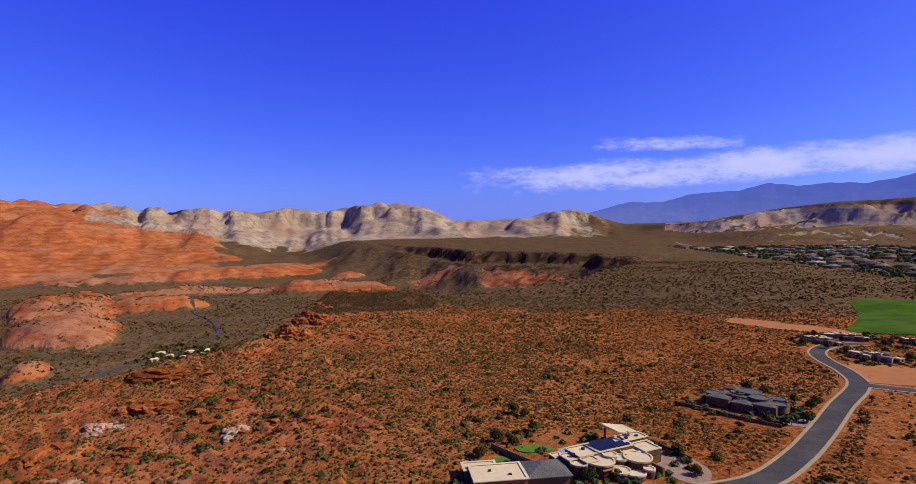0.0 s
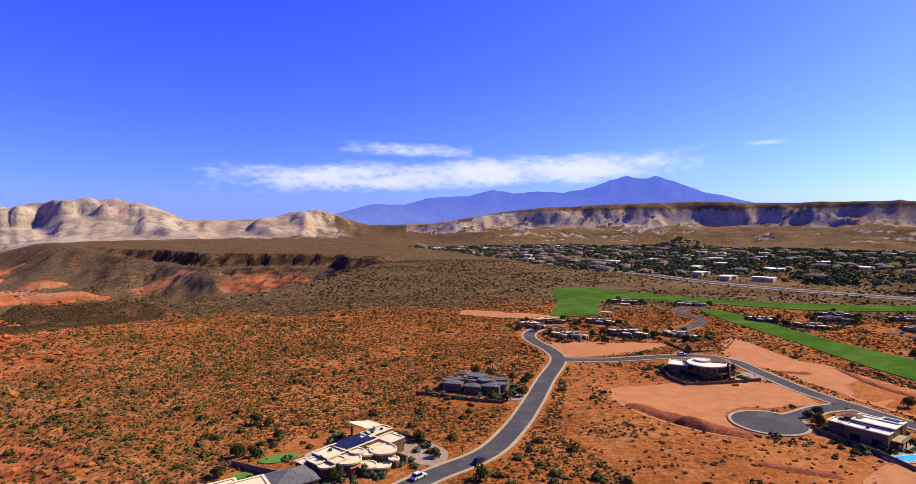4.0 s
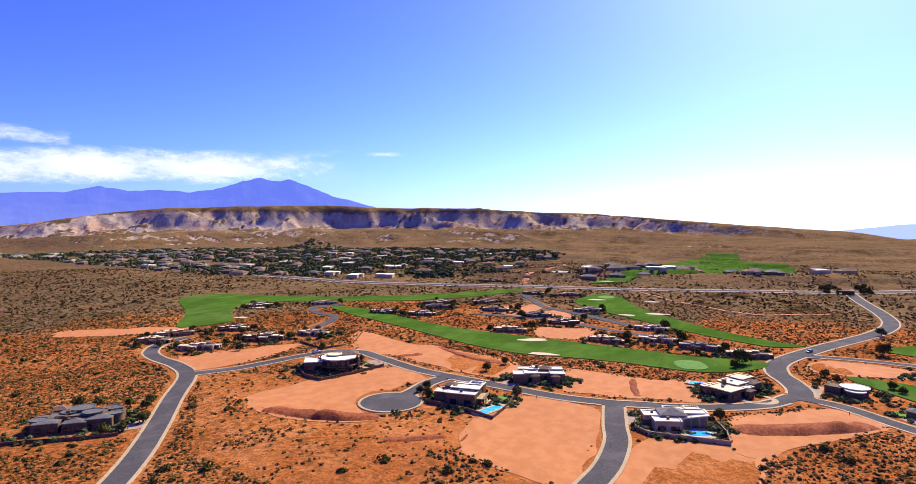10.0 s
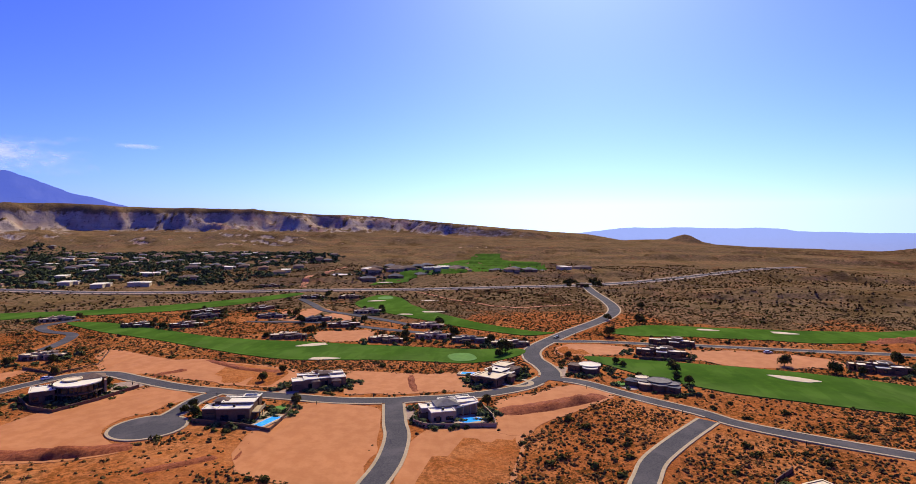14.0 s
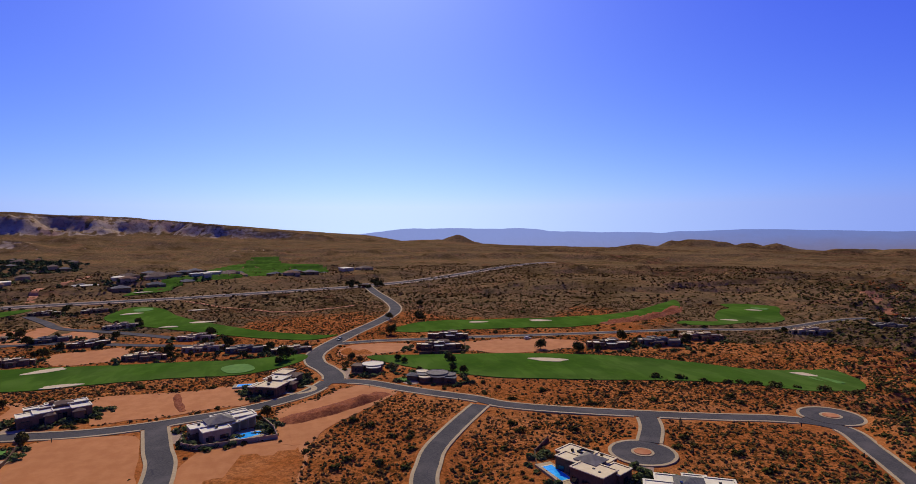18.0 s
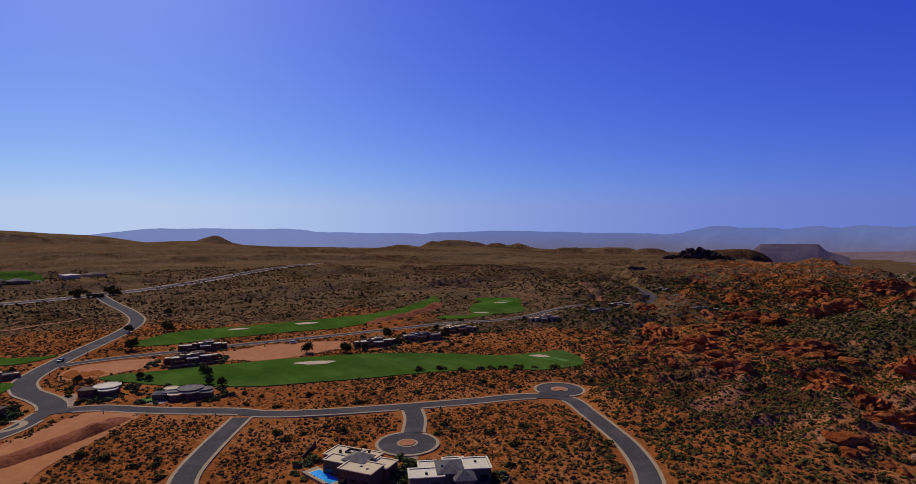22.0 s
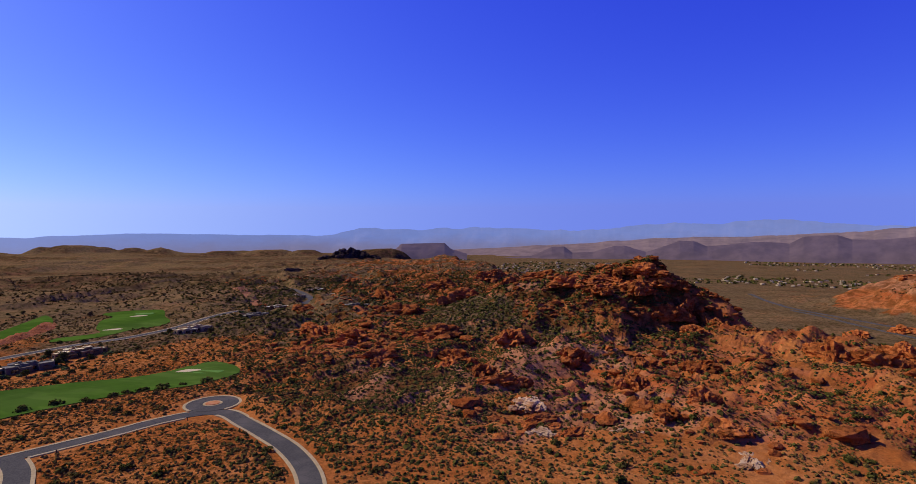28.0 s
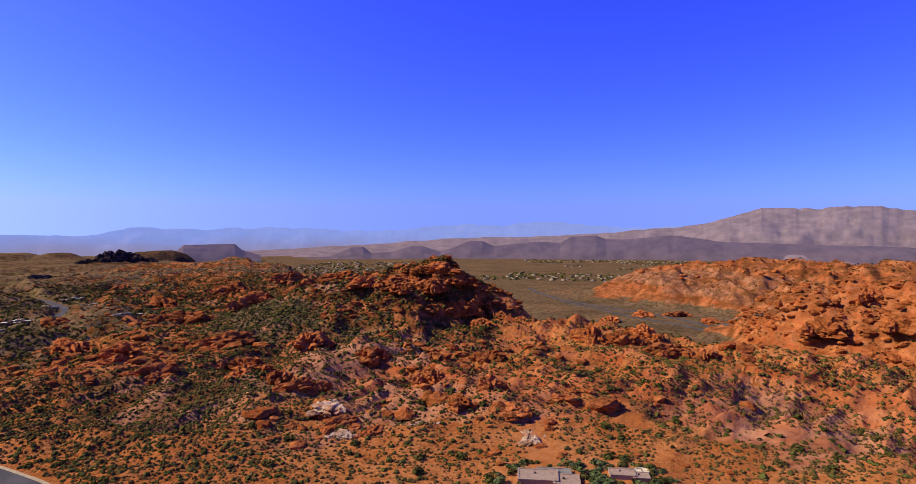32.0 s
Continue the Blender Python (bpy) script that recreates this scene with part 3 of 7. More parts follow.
def on_part(sel, fn, x, y):
    """Values of fn where sel holds, nought elsewhere."""
    out = np.zeros(len(x))
    if sel.any():
        out[sel] = fn(x[sel], y[sel])
    return out


def knob_at(a, d, ht, wd, flat):
    px, py = d * math.sin(radians(a)), d * math.cos(radians(a))

    def rise(x, y):
        k = np.hypot(x - px, y - py) / wd
        cut = 0.62 + 0.55 * ridged(x, y, wd * 0.8, 4, 71) if flat < 3 else 0.92 + 0.16 * fbm(x, y, wd * 0.5, 3, 71)
        return ht * np.exp(-(k * (0.86 + 0.28 * fbm(x, y, wd * 0.5, 3, 73))) ** flat) * cut
    return px, py, rise


def relief(x, y):
    r = np.hypot(x, y)
    az = np.degrees(np.arctan2(x, y))
    az = np.where(az < -90, az + 360, az)
    rough = np.clip(1 - built_on(x, y, LEVEL), 0, 1)
    near = (x > MAP_X) & (x < MAP_X + 890) & (y > MAP_Y) & (y < MAP_Y + 1280)
    rough = np.where(near, rough, 1.0)
    z = rough * ((fbm(x, y, 120, 3, 3) - 0.5) * 5.0 + (fbm(x, y, 22, 3, 9) - 0.5) * 1.6)
    # the plateau falls gently to the south and beyond its far edge
    z = z - step01(az, 100, 130) * np.clip(r - 700, 0, 3000) * 0.013 - step01(az, 95, 105) * np.clip(r - 2750, 0, 3000) * 0.05
    terrace = ridged(x, 0.6 * y, 260, 3, 17) + 0.5 * fbm(x, y, 90, 3, 18)
    off_hwy = step01(line_distance(x, y, ROADS["road_highway"][1])[0], 25, 95)
    z = z * off_hwy + 6 * off_hwy * (step01(terrace, 0.86, 0.92) + step01(terrace, 1.02, 1.06) - 0.8) * step01(az, 55, 75) * (1 - step01(az, 132, 145)) * step01(r, 520, 720) * (1 - step01(r, 1900, 2400)) * rough
    wob = (fbm(x, y, 90, 4, 21) - 0.5) * 90
    # canyon in the north-west
    rim = np.interp(az, [-90, -60, -39, -32, -22, -16.5, -13, -3, 5, 12, 21], [200, 240, 292, 300, 350, 425, 560, 545, 620, 780, 1250])
    inn = step01(r + wob * 0.8 * np.clip(r / 500, 0.4, 1.5), rim, rim + np.interp(az, [-40, -14, 20], [130, 70, 90])) * step01(-az, -24, -17)
    ledge = np.interp(az, [-18, -11, -5, 1, 7, 13, 19, 24], [3000, 2300, 1720, 1430, 1330, 1220, 1080, 1000])
    far = r + wob * 1.3 + (ridged(x, y, 240, 4, 23) - 0.5) * 170 + (ridged(x, y, 75, 3, 24) - 0.5) * 90
    side = step01(az, -18.0, -10.0)
    sheer = np.interp(az, [-9, -3, 12, 20], [0, 0.34, 0.30, 0.1])
    bluff = ((1 - sheer) * step01(far, ledge - np.interp(az, [-12, -4], [1000, 330]), ledge) ** 1.3 + sheer * step01(far, ledge + 5, ledge + 60)) * side
    floor = -76 + np.clip(r - 1500, 0, 1500) * 0.028 + (fbm(x, y, 160, 4, 5) - 0.5) * 9
    top = 8 + np.clip(r - 1400, 0, 2500) * 0.010 + (fbm(x, y, 200, 3, 6) - 0.5) * 8
    z = z * (1 - inn) + inn * (floor * (1 - bluff) + top * bluff)
    z = z + on_part((az < 2) & (r > 540) & (r < 2800), domes, x, y) * inn * step01(r, 560, 680)
    # red slopes and white cliffs behind the canyon
    terr = fbm(x, y, 240, 5, 12)
    lift = np.interp(az, [-70, -37, -30, -25, -19, -12, -8], [150, 150, 85, 55, 12, 0, 0])
    crag = ridged(x, y, 300, 5, 14)
    z = z + lift * step01(r + (terr - 0.5) * 600, 1620, 2850) * (0.75 + 0.5 * crag) + (crag - 0.6) * 46 * step01(-az, 20, 25) * step01(r, 1720, 1950)
    along = az * 52.0
    cleft = step01(ridged(along, r * 0.22, 210, 3, 47), 0.55, 0.92)
    butt = ridged(along, r * 0.4, 75, 3, 48)
    wall = 2830 + (fbm(along, 0 * r, 420, 3, 40) - 0.5) * 700 + 150 * cleft + 190 * (ridged(x, y, 170, 4, 49) - 0.5) + 50 * butt
    wtop = np.interp(az, [-60, -39, -36, -30, -26, -22, -19.5, -16.5, -12.5, -9, -6.4, -3.5, -1.8, -0.6, 3, 7, 9.5, 11.4, 14, 16.5, 20], [50, 60, 62, 110, 130, 160, 165, 196, 172, 178, 188, 160, 118, 72, 76, 90, 118, 140, 84, 26, 0])
    wtop = wtop * (0.80 + 0.34 * fbm(along, r * 0.7, 330, 5, 44)) * (1 - 0.2 * cleft)
    z = z + wtop * (0.5 * step01(r, wall - np.interp(az, [-30, -14, -8], [800, 560, 330]), wall + 160) + 0.5 * step01(r, wall + 60, wall + 270) + 0.22 * (ridged(x, y, 130, 5, 51) - 0.5) * step01(r, wall - 250, wall - 100)) * step01(-az, -20, -13)
    # dark hill behind the white rock
    z = z + 34 * np.exp(-(np.hypot(x + 1490, y - 3060) / 62) ** 1.5) + 16 * np.exp(-(np.hypot(x + 1500, y - 3080) / 300) ** 2)
    # long mesa in the east
    front = 2480 + (fbm(x, y, 520, 3, 60) - 0.5) * 520 + np.interp(az, [18, 28], [500, 0])
    mtop = np.interp(az, [12, 18, 24, 29, 34, 48, 63, 75, 84, 93, 100, 108], [0, 40, 86, 130, 158, 170, 158, 128, 90, 44, 14, 0])
    mesa = np.where(mtop > 0, mtop, 0) * (0.94 + 0.12 * fbm(x, y, 700, 2, 66))
    cut = 0.72 * ridged(x, y, 330, 3, 62) + 0.28 * ridged(x, y, 95, 3, 63)
    up = 0.36 * step01(r + 260 * (cut - 0.5), front - 330, front + 120) + 0.64 * step01(r + 300 * (cut - 0.5), front + 110, front + 330)
    z = z + mesa * up + mesa * 0.10 * step01(r, front + 400, front + 1500)
    # the plateau's southern edge, and the valley far below it
    edge = np.interp(az, [138, 146, 152, 157, 161, 164.5, 167, 175, 185, 190, 200, 215, 240], [4200, 2600, 1850, 1640, 1560, 1200, 980, 640, 470, 400, 375, 330, 300])
    fall = step01(r + wob * 1.2, edge, edge + np.interp(az, [150, 185, 215], [260, 170, 110]))
    deep = -62 - step01(r, 1000, 2600) * 48 + (fbm(x, y, 150, 3, 81) - 0.5) * 5
    z = z * (1 - fall) + deep * fall
    # knobs, buttes and table hills; the last number: how flat the top is
    knob = np.zeros(len(x))
    for q in KNOBS:
        px, py, rise = knob_at(*q)
        knob = np.maximum(knob, on_part(np.hypot(x - px, y - py) < 2.8 * q[3], rise, x, y))
    z = z + knob
    # broken red rock in the south
    rocky = step01(az, 128, 150) * step01(r, 150, 230) * (1 - fall) * (1 - step01(r, 1300, 1700))
    block = np.abs(fbm(x, y, 46, 4, 90) - 0.5) * 2
    z = z + rocky * rough * ((ridged(x + 0.3 * y, y, 55, 4, 92) - 0.55) * np.interp(r, [150, 250, 600, 1200], [6, 15, 22, 20]) + (ridged(x - 0.6 * y, 0.5 * y, 17, 3, 94) - 0.5) * np.interp(r, [150, 250, 600], [2, 6, 7]))
    # beds of sandstone dip to the east and break off in ledges
    across = 0.26 * x - 0.966 * y + (fbm(x, y, 55, 3, 93) - 0.5) * 34
    along = 0.966 * x + 0.26 * y
    saw = (across / 13.0 + (lumps(along, across, 28, 97) - 0.5) * 0.9) % 1.0
    small_saw = (across / 5.2 + lumps(along, across, 13, 98)) % 1.0
    lots = step01(fbm(x, y, 75, 3, 99), 0.40, 0.56)
    west = step01(-az, 2, 12) * step01(r, 110, 150) * (1 - step01(r, 330, 430)) * (1 - inn)
    dip = 0.64 * x + 0.77 * y + (fbm(x, y, 40, 3, 133) - 0.5) * 26
    shelf = (dip / 11.0 + lumps(x, y, 24, 134) * 0.8) % 1.0
    z = z + west * step01(fbm(x, y, 60, 3, 135), 0.40, 0.55) * (shelf ** 1.5 * step01(1 - shelf, 0, 0.16) - 0.35) * 3.0
    z = z + rocky * rough * lots * ((saw ** 1.6 * step01(1 - saw, 0.0, 0.14) - 0.35) * np.interp(r, [150, 250, 500, 900], [1.8, 4.2, 6.0, 8.0]) + (small_saw * step01(1 - small_saw, 0, 0.2) - 0.4) * np.interp(r, [150, 260, 500], [0.8, 1.6, 1.2]))
    for pts, wd, seed in ((((150, 440, 8), (70, 430, 30), (28, 425, 40), (-8, 425, 45), (-34, 418, 27), (-72, 398, -8)), 105, 95),
                          (((-132, -545, -4), (-122, -540, 8), (-75, -548, 9), (-40, -538, 7), (-10, -540, 0)), 46, 98),
                          (((-350, 1215, -64), (-435, 1151, -15), (-503, 1079, 4), (-562, 1015, 12), (-664, 914, 13), (-740, 815, 14)), 185, 96),
                          (((-450, 700, -48), (-425, 650, -1), (-410, 558, 10), (-428, 491, 16), (-462, 415, 20), (-520, 330, 24)), 92, 99),
                          (((-122, 352, 4), (-150, 335, 6), (-185, 310, -6)), 34, 97)):
        line = [(p[0], -p[1]) for p in pts]
        close = line_distance(x, y, line)[0] < wd + 75
        if not close.any():
            continue
        full, x_all, y_all = z, x, y
        x, y, z = x[close], y[close], z[close]
        d, t = line_distance(x + (fbm(x, y, 60, 4, seed) - 0.5) * 70, y + (fbm(y, x, 60, 4, seed + 3) - 0.5) * 70, line)
        crest = np.interp(t, np.linspace(0, 1, len(pts)), [p[2] for p in pts]) * (0.86 + 0.28 * fbm(x, y, 50, 3, seed + 7))
        k = (1 - np.clip(d / wd, 0, 1)) ** 0.9
        k = k + (0.40 * (ridged(x, y, 40, 4, seed + 9) - 0.55) + 0.12 * (ridged(x, y, 14, 2, seed + 11) - 0.5)) * step01(k, 0, 0.3)
        full[close] = z + np.maximum(crest - z, 0) * np.clip(k, 0, 1.1)
        x, y, z = x_all, y_all, full
    return z


def cover(x, y, z, steep):
    """Red rock, brush, pale rock and lava, each from 0 to 1. steep: rise over run."""
    r = np.hypot(x, y)
    az = np.degrees(np.arctan2(x, y))
    az = np.where(az < -90, az + 360, az)
    n = fbm(x, y, 80, 4, 101)
    brush = np.interp(az, [-90, -20, 0, 20, 60, 100, 125, 140, 150, 180, 190, 240], [300, 430, 430, 400, 420, 330, 330, 280, 240, 270, 400, 400])
    brush = step01(r + (n - 0.5) * 300, brush, brush + 220) * 0.96
    brush = np.where(z < -45, 0.93, brush)
    cliff = step01(steep, 0.42, 0.75)
    rim = np.interp(az, [-90, -39, -16, 8], [180, 210, 330, 600])
    rock = step01(r + (n - 0.5) * 240, rim, rim + 110) * step01(-az, -2, 10) * (z > -52) * (1 - step01(r, 600, 760))
    rock = np.maximum(rock, step01(domes(x, y), 1.5, 6) * step01(-az, 2, 6) * step01(r, 600, 680))
    rock = np.maximum(rock, step01(r + (fbm(x, y, 240, 5, 12) - 0.5) * 600, 1690, 1850) * step01(-az + (n - 0.5) * 8, 21, 24))
    south = step01(az, 140, 156) * (z > -50) * (1 - step01(r, 1500, 2000))
    rock = np.maximum(rock, south * step01(r + (n - 0.5) * 160, 165, 240) * np.clip(0.9 * (1 - step01(r, 230, 330)) + cliff + step01(n, 0.60, 0.70) * 0.8, 0, 1))
    rock = np.maximum(rock, step01(az, 191, 193) * step01(z + (n - 0.5) * 16, -60, -50) * step01(r, 440, 480))
    rock = np.maximum(rock, (az > 168) * (az < 192) * (r > 330) * step01(z, 12, 26))
    pale = step01(r + (n - 0.5) * 300, 2330, 2560) * step01(-az, -20, -16) * step01(z + (n - 0.5) * 60 - np.interp(az, [-37, -25, -20, -16, -8], [110, 42, -20, -44, -30]), 0, 22) * step01(-az + (n - 0.5) * 3, -19, -17) * (1 - 0.9 * step01(-az + (n - 0.5) * 16, 29, 36))
    slope_e = (az > 20) & (az < 100) & (r > 2000)
    pale = np.maximum(pale, 0.62 * slope_e * step01(z, 18, 60) * (1 - step01(z, 128, 160)) * np.interp(az, [20, 40, 62, 80], [0.95, 0.85, 0.6, 0.3]) * step01(n, 0.38, 0.58))
    rock = np.maximum(rock, step01(az, -12, -6) * (1 - step01(az, 14, 22)) * step01(r, 850, 950) * (1 - step01(r, 1420, 1500)) * step01(steep + (n - 0.5) * 0.4, 0.2, 0.4) * step01(n, 0.47, 0.62) * 0.62)
    pale = np.maximum(pale, slope_e * step01(steep, 0.28, 0.5) * 0.8 * (1 - 0.8 * step01(z, 128, 150)) * np.interp(az, [20, 50, 80, 95], [1, 0.9, 0.75, 0.4]))
    lava = step01(az + (n - 0.5) * 4, -9, -4) * (1 - step01(az + (n - 0.5) * 14, 16, 24)) * step01(r, 700, 900) * (1 - step01(r, 1650, 1900)) * step01(steep + (n - 0.5) * 0.3, 0.10, 0.28) * 0.85 * step01(z + (n - 0.5) * 50, -36, -6)
    lava = np.maximum(lava, step01(az, -18, -14) * (1 - step01(az, -4, 0)) * step01(r + (n - 0.5) * 60, 440, 510) * (1 - step01(r, 640, 690)) * step01(z, -35, -15) * 0.9 * step01(n, 0.35, 0.5))
    lava = np.maximum(lava, step01(-np.abs(az - 151.7), -2.8, -2.1) * step01(-np.abs(r - 1545), -110, -70) * 0.9)
    lava = np.maximum(lava, 0.95 * step01(-np.hypot(x - 584, y + 872), -40, -24))
    lava = np.maximum(lava, 0.9 * step01(-np.hypot(x + 1490, y - 3060), -130, -80))
    lava = np.maximum(lava, step01(az, 100, 112) * (1 - step01(az, 150, 160)) * step01(r, 520, 760) * (0.30 + 0.22 * step01(fbm(x, 2.2 * y, 260, 3, 121), 0.42, 0.62)))
    pale = np.maximum(pale, 0.42 * step01(-np.abs(az - 130), -9, -6) * step01(-np.abs(r - 2480), -330, -200))
    lava = np.maximum(lava, 0.8 * step01(-np.hypot(0.8 * (x - 590), y - 8), -72, -40) * step01(fbm(x, y, 26, 3, 141), 0.46, 0.56))
    # table hill only darkened by this cover, in place of its dark haze
    lava = np.maximum(lava, 0.55 * step01(-np.hypot(x - 1282, y + 2712), -420, -300))
    slabs = fbm(0.8 * x - 0.6 * y, 0.4 * (0.6 * x + 0.8 * y), 26, 4, 131)
    rock = np.maximum(rock, 0.95 * step01(slabs, 0.50, 0.58) * step01(-az + (n - 0.5) * 14, 4, 12) * step01(r, 100, 130) * (1 - step01(r, 240, 300)))
    sheets = ridged(0.8 * x + 0.6 * y, 0.35 * (0.8 * y - 0.6 * x), 40, 4, 111)
    rock = np.maximum(rock, step01(sheets, 0.58, 0.70) * step01(-az + (n - 0.5) * 20, 10, 18) * step01(r, 100, 130) * (1 - step01(r, 330, 420)))
    pale = pale * (1 - lava) * np.where(az < 19, np.interp(az + (n - 0.5) * 6, [-2.5, 1.5, 12.5, 16.0], [1.0, 0.66, 0.62, 0.0]), 1.0)
    return rock, brush, pale, lava


def mesh_of(name, verts, faces, material, smooth=False):
    me = bpy.data.meshes.new(name)
    me.from_pydata([tuple(v) for v in verts] if isinstance(verts, list) else verts.tolist(), [], faces if isinstance(faces, list) else faces.tolist())
    me.materials.append(material)
    if smooth:
        me.polygons.foreach_set("use_smooth", [True] * len(me.polygons))
    me.update()
    return me


def sheet(name, x, y, z, material, smooth=True, close=False):
    """A mesh over a grid of rows and columns, written straight into its arrays."""
    rows, cols = x.shape
    i = np.arange(rows * cols).reshape(rows, cols)
    if close:
        i = np.concatenate([i, i[:, :1]], 1)
    quads = np.stack([i[:-1, :-1], i[:-1, 1:], i[1:, 1:], i[1:, :-1]], -1).reshape(-1, 4)[:, ::-1]
    me = bpy.data.meshes.new(name)
    me.vertices.add(rows * cols)
    me.vertices.foreach_set("co", np.stack([x, y, z], -1).astype(np.float32).ravel())
    me.loops.add(quads.size)
    me.loops.foreach_set("vertex_index", quads.astype(np.int32).ravel())
    me.polygons.add(len(quads))
    me.polygons.foreach_set("loop_start", np.arange(0, quads.size, 4, dtype=np.int32))
    me.polygons.foreach_set("use_smooth", np.full(len(quads), smooth))
    me.materials.append(material)
    me.update(calc_edges=True)
    return me


def build_ground():
    """One sheet out to the horizon, finer towards the middle, all round."""
    az = np.radians(np.concatenate([np.arange(-52, 236, 0.25), np.arange(236, 307, 2.0)]))
    rr = np.concatenate([[0.01, 25, 50], 70 * 1.0098 ** np.arange(0, 323), np.geomspace(1640, 3400, 104), np.geomspace(3425, 4840, 26)])
    A, R = np.meshgrid(az, rr[::-1])
    X, Y = R * np.sin(A), R * np.cos(A)
    Z = height(X, Y)
    me = sheet("ground", X, Y, Z, GROUND, True, True)
    me.flip_normals()
    east, north = height(X + 4, Y) - Z, height(X, Y + 4) - Z
    steep = np.hypot(east, north) / 4
    layer = me.attributes.new("cover", "FLOAT_COLOR", "POINT")
    layer.data.foreach_set("color", np.stack(cover(X, Y, Z, steep), -1).astype(np.float32).ravel())
    bare = inside(X, Y, [(112, 156), (172, 232), (232, 214), (224, 100), (222, 60), (190, 50), (150, 45), (100, 60)]) * 1.0
    bare = np.where(R < 420, np.maximum(bare, built_on(X, Y, LEVEL)), 0)
    layer = me.attributes.new("bare", "FLOAT_COLOR", "POINT")
    layer.data.foreach_set("color", np.stack([bare, step01(np.degrees(A), 122, 146) * step01(R, 150, 260) * (1 - step01(R, 1500, 1900)) * (1 - 0.85 * step01(np.degrees(A), 158, 170) * (1 - step01(R, 300, 380))) * (1 - np.where(R > 700, 0.3, 0.6) * step01(np.degrees(A), 184, 190)), step01(np.degrees(A), 18, 40) * (1 - step01(np.degrees(A), 140, 160)) * step01(R, 380, 520) + np.where(np.degrees(A) > 145, 0.5 * step01(np.degrees(A), 150, 160) * (Z < -48), 0) + 0.5 * ((np.degrees(A) < 5) & (Z < -40)), np.interp(np.degrees(A), [-52, -30, -14, 0, 12, 45, 60, 110, 140, 160, 190, 236], [0.35, 0.35, 0.5, 0.95, 1.35, 1.35, 1.1, 1.0, 1.0, 0.6, 0.35, 0.3])], -1).astype(np.float32).ravel())
    return tagged(new("ground", me), "orange desert sand and red sandstone with brush, reaching to mesas", "ground", kind="structure")


build_ground()


from mathutils.geometry import tessellate_polygon


# ---- mesh building ----
class Build:
    """Collects boxes, prisms and strips into one mesh."""

    def __init__(self):
        self.v, self.f = [], []

    def add(self, verts, faces):
        n = len(self.v)
        self.v += [tuple(q) for q in verts]
        self.f += [tuple(n + i for i in q) for q in faces]
        return self

    def box(self, x, y, z, w, d, h, turn=0.0):
        """A box standing on z with its middle at x, y."""
        c, s = math.cos(radians(turn)), math.sin(radians(turn))
        p = [(x + a * w / 2 * c - b * d / 2 * s, y + a * w / 2 * s + b * d / 2 * c) for a, b in ((-1, -1), (1, -1), (1, 1), (-1, 1))]
        return self.prism(p, z, z + h)

    def prism(self, p, z0, z1, inset=0.0):
        """An upright prism on an outline that runs anticlockwise; inset narrows its top."""
        n = len(p)
        q = p
        if inset:
            cx, cy = sum(a for a, _ in p) / n, sum(b for _, b in p) / n
            q = [(a + (cx - a) * inset, b + (cy - b) * inset) for a, b in p]
        v = [(a, b, z0) for a, b in p] + [(a, b, z1) for a, b in q]
        return self.add(v, [tuple(range(n))[::-1], tuple(range(n, 2 * n))] + [(i, (i + 1) % n, n + (i + 1) % n, n + i) for i in range(n)])

    def bowl(self, p, q, z0, z1, z2):
        """Upright walls on outline p from z0 to z1, a rim to the inner outline q and down to z2: a parapet."""
        n = len(p)
        v = [(a, b, z0) for a, b in p] + [(a, b, z1) for a, b in p] + [(a, b, z1) for a, b in q] + [(a, b, z2) for a, b in q]
        f = []
        for k in range(3):
            f += [(k * n + i, k * n + (i + 1) % n, (k + 1) * n + (i + 1) % n, (k + 1) * n + i) for i in range(n)]
        return self.add(v, f)

    def mesh(self, name, material, smooth=False):
        return mesh_of(name, self.v, self.f, material, smooth)


def part(name, shape, material, parent, label=""):
    ob = new(name, shape if isinstance(shape, bpy.types.Mesh) else shape.mesh(name, material))
    ob.parent = parent
    if label:
        ob["label"] = label
    return ob


def thing(name, m, label, category, group=""):
    ob = new(name)
    ob.empty_display_size = 0.5
    ob.matrix_world = m
    return tagged(ob, label, category, group)


# ---- roads ----
def ribbon(b, line, lo, hi, up, skirt=0.0, skip=None):
    """A strip along a line, from lo to hi metres to its right."""
    d = np.gradient(line, axis=0)
    d /= np.maximum(np.linalg.norm(d, axis=1)[:, None], 1e-6)
    right = np.stack([d[:, 1], -d[:, 0]], 1)
    a, c = line + right * lo, line + right * hi
    z = height(line[:, 0], line[:, 1]) + up
    for i in range(len(line) - 1):
        if skip is not None and (skip[i] or skip[i + 1]):
            continue
        v = [(*a[i], z[i]), (*c[i], z[i]), (*c[i + 1], z[i + 1]), (*a[i + 1], z[i + 1])]
        f = [(0, 1, 2, 3)]
        if skirt:
            v += [(q[0], q[1], q[2] - skirt) for q in v]
            f += [(0, 4, 5, 1), (1, 5, 6, 2), (2, 6, 7, 3), (3, 7, 4, 0)]
        b.add(v, f)


def ring(cx, cy, rad, n=40):
    return [(cx + rad * math.cos(2 * math.pi * i / n), cy + rad * math.sin(2 * math.pi * i / n)) for i in range(n)]


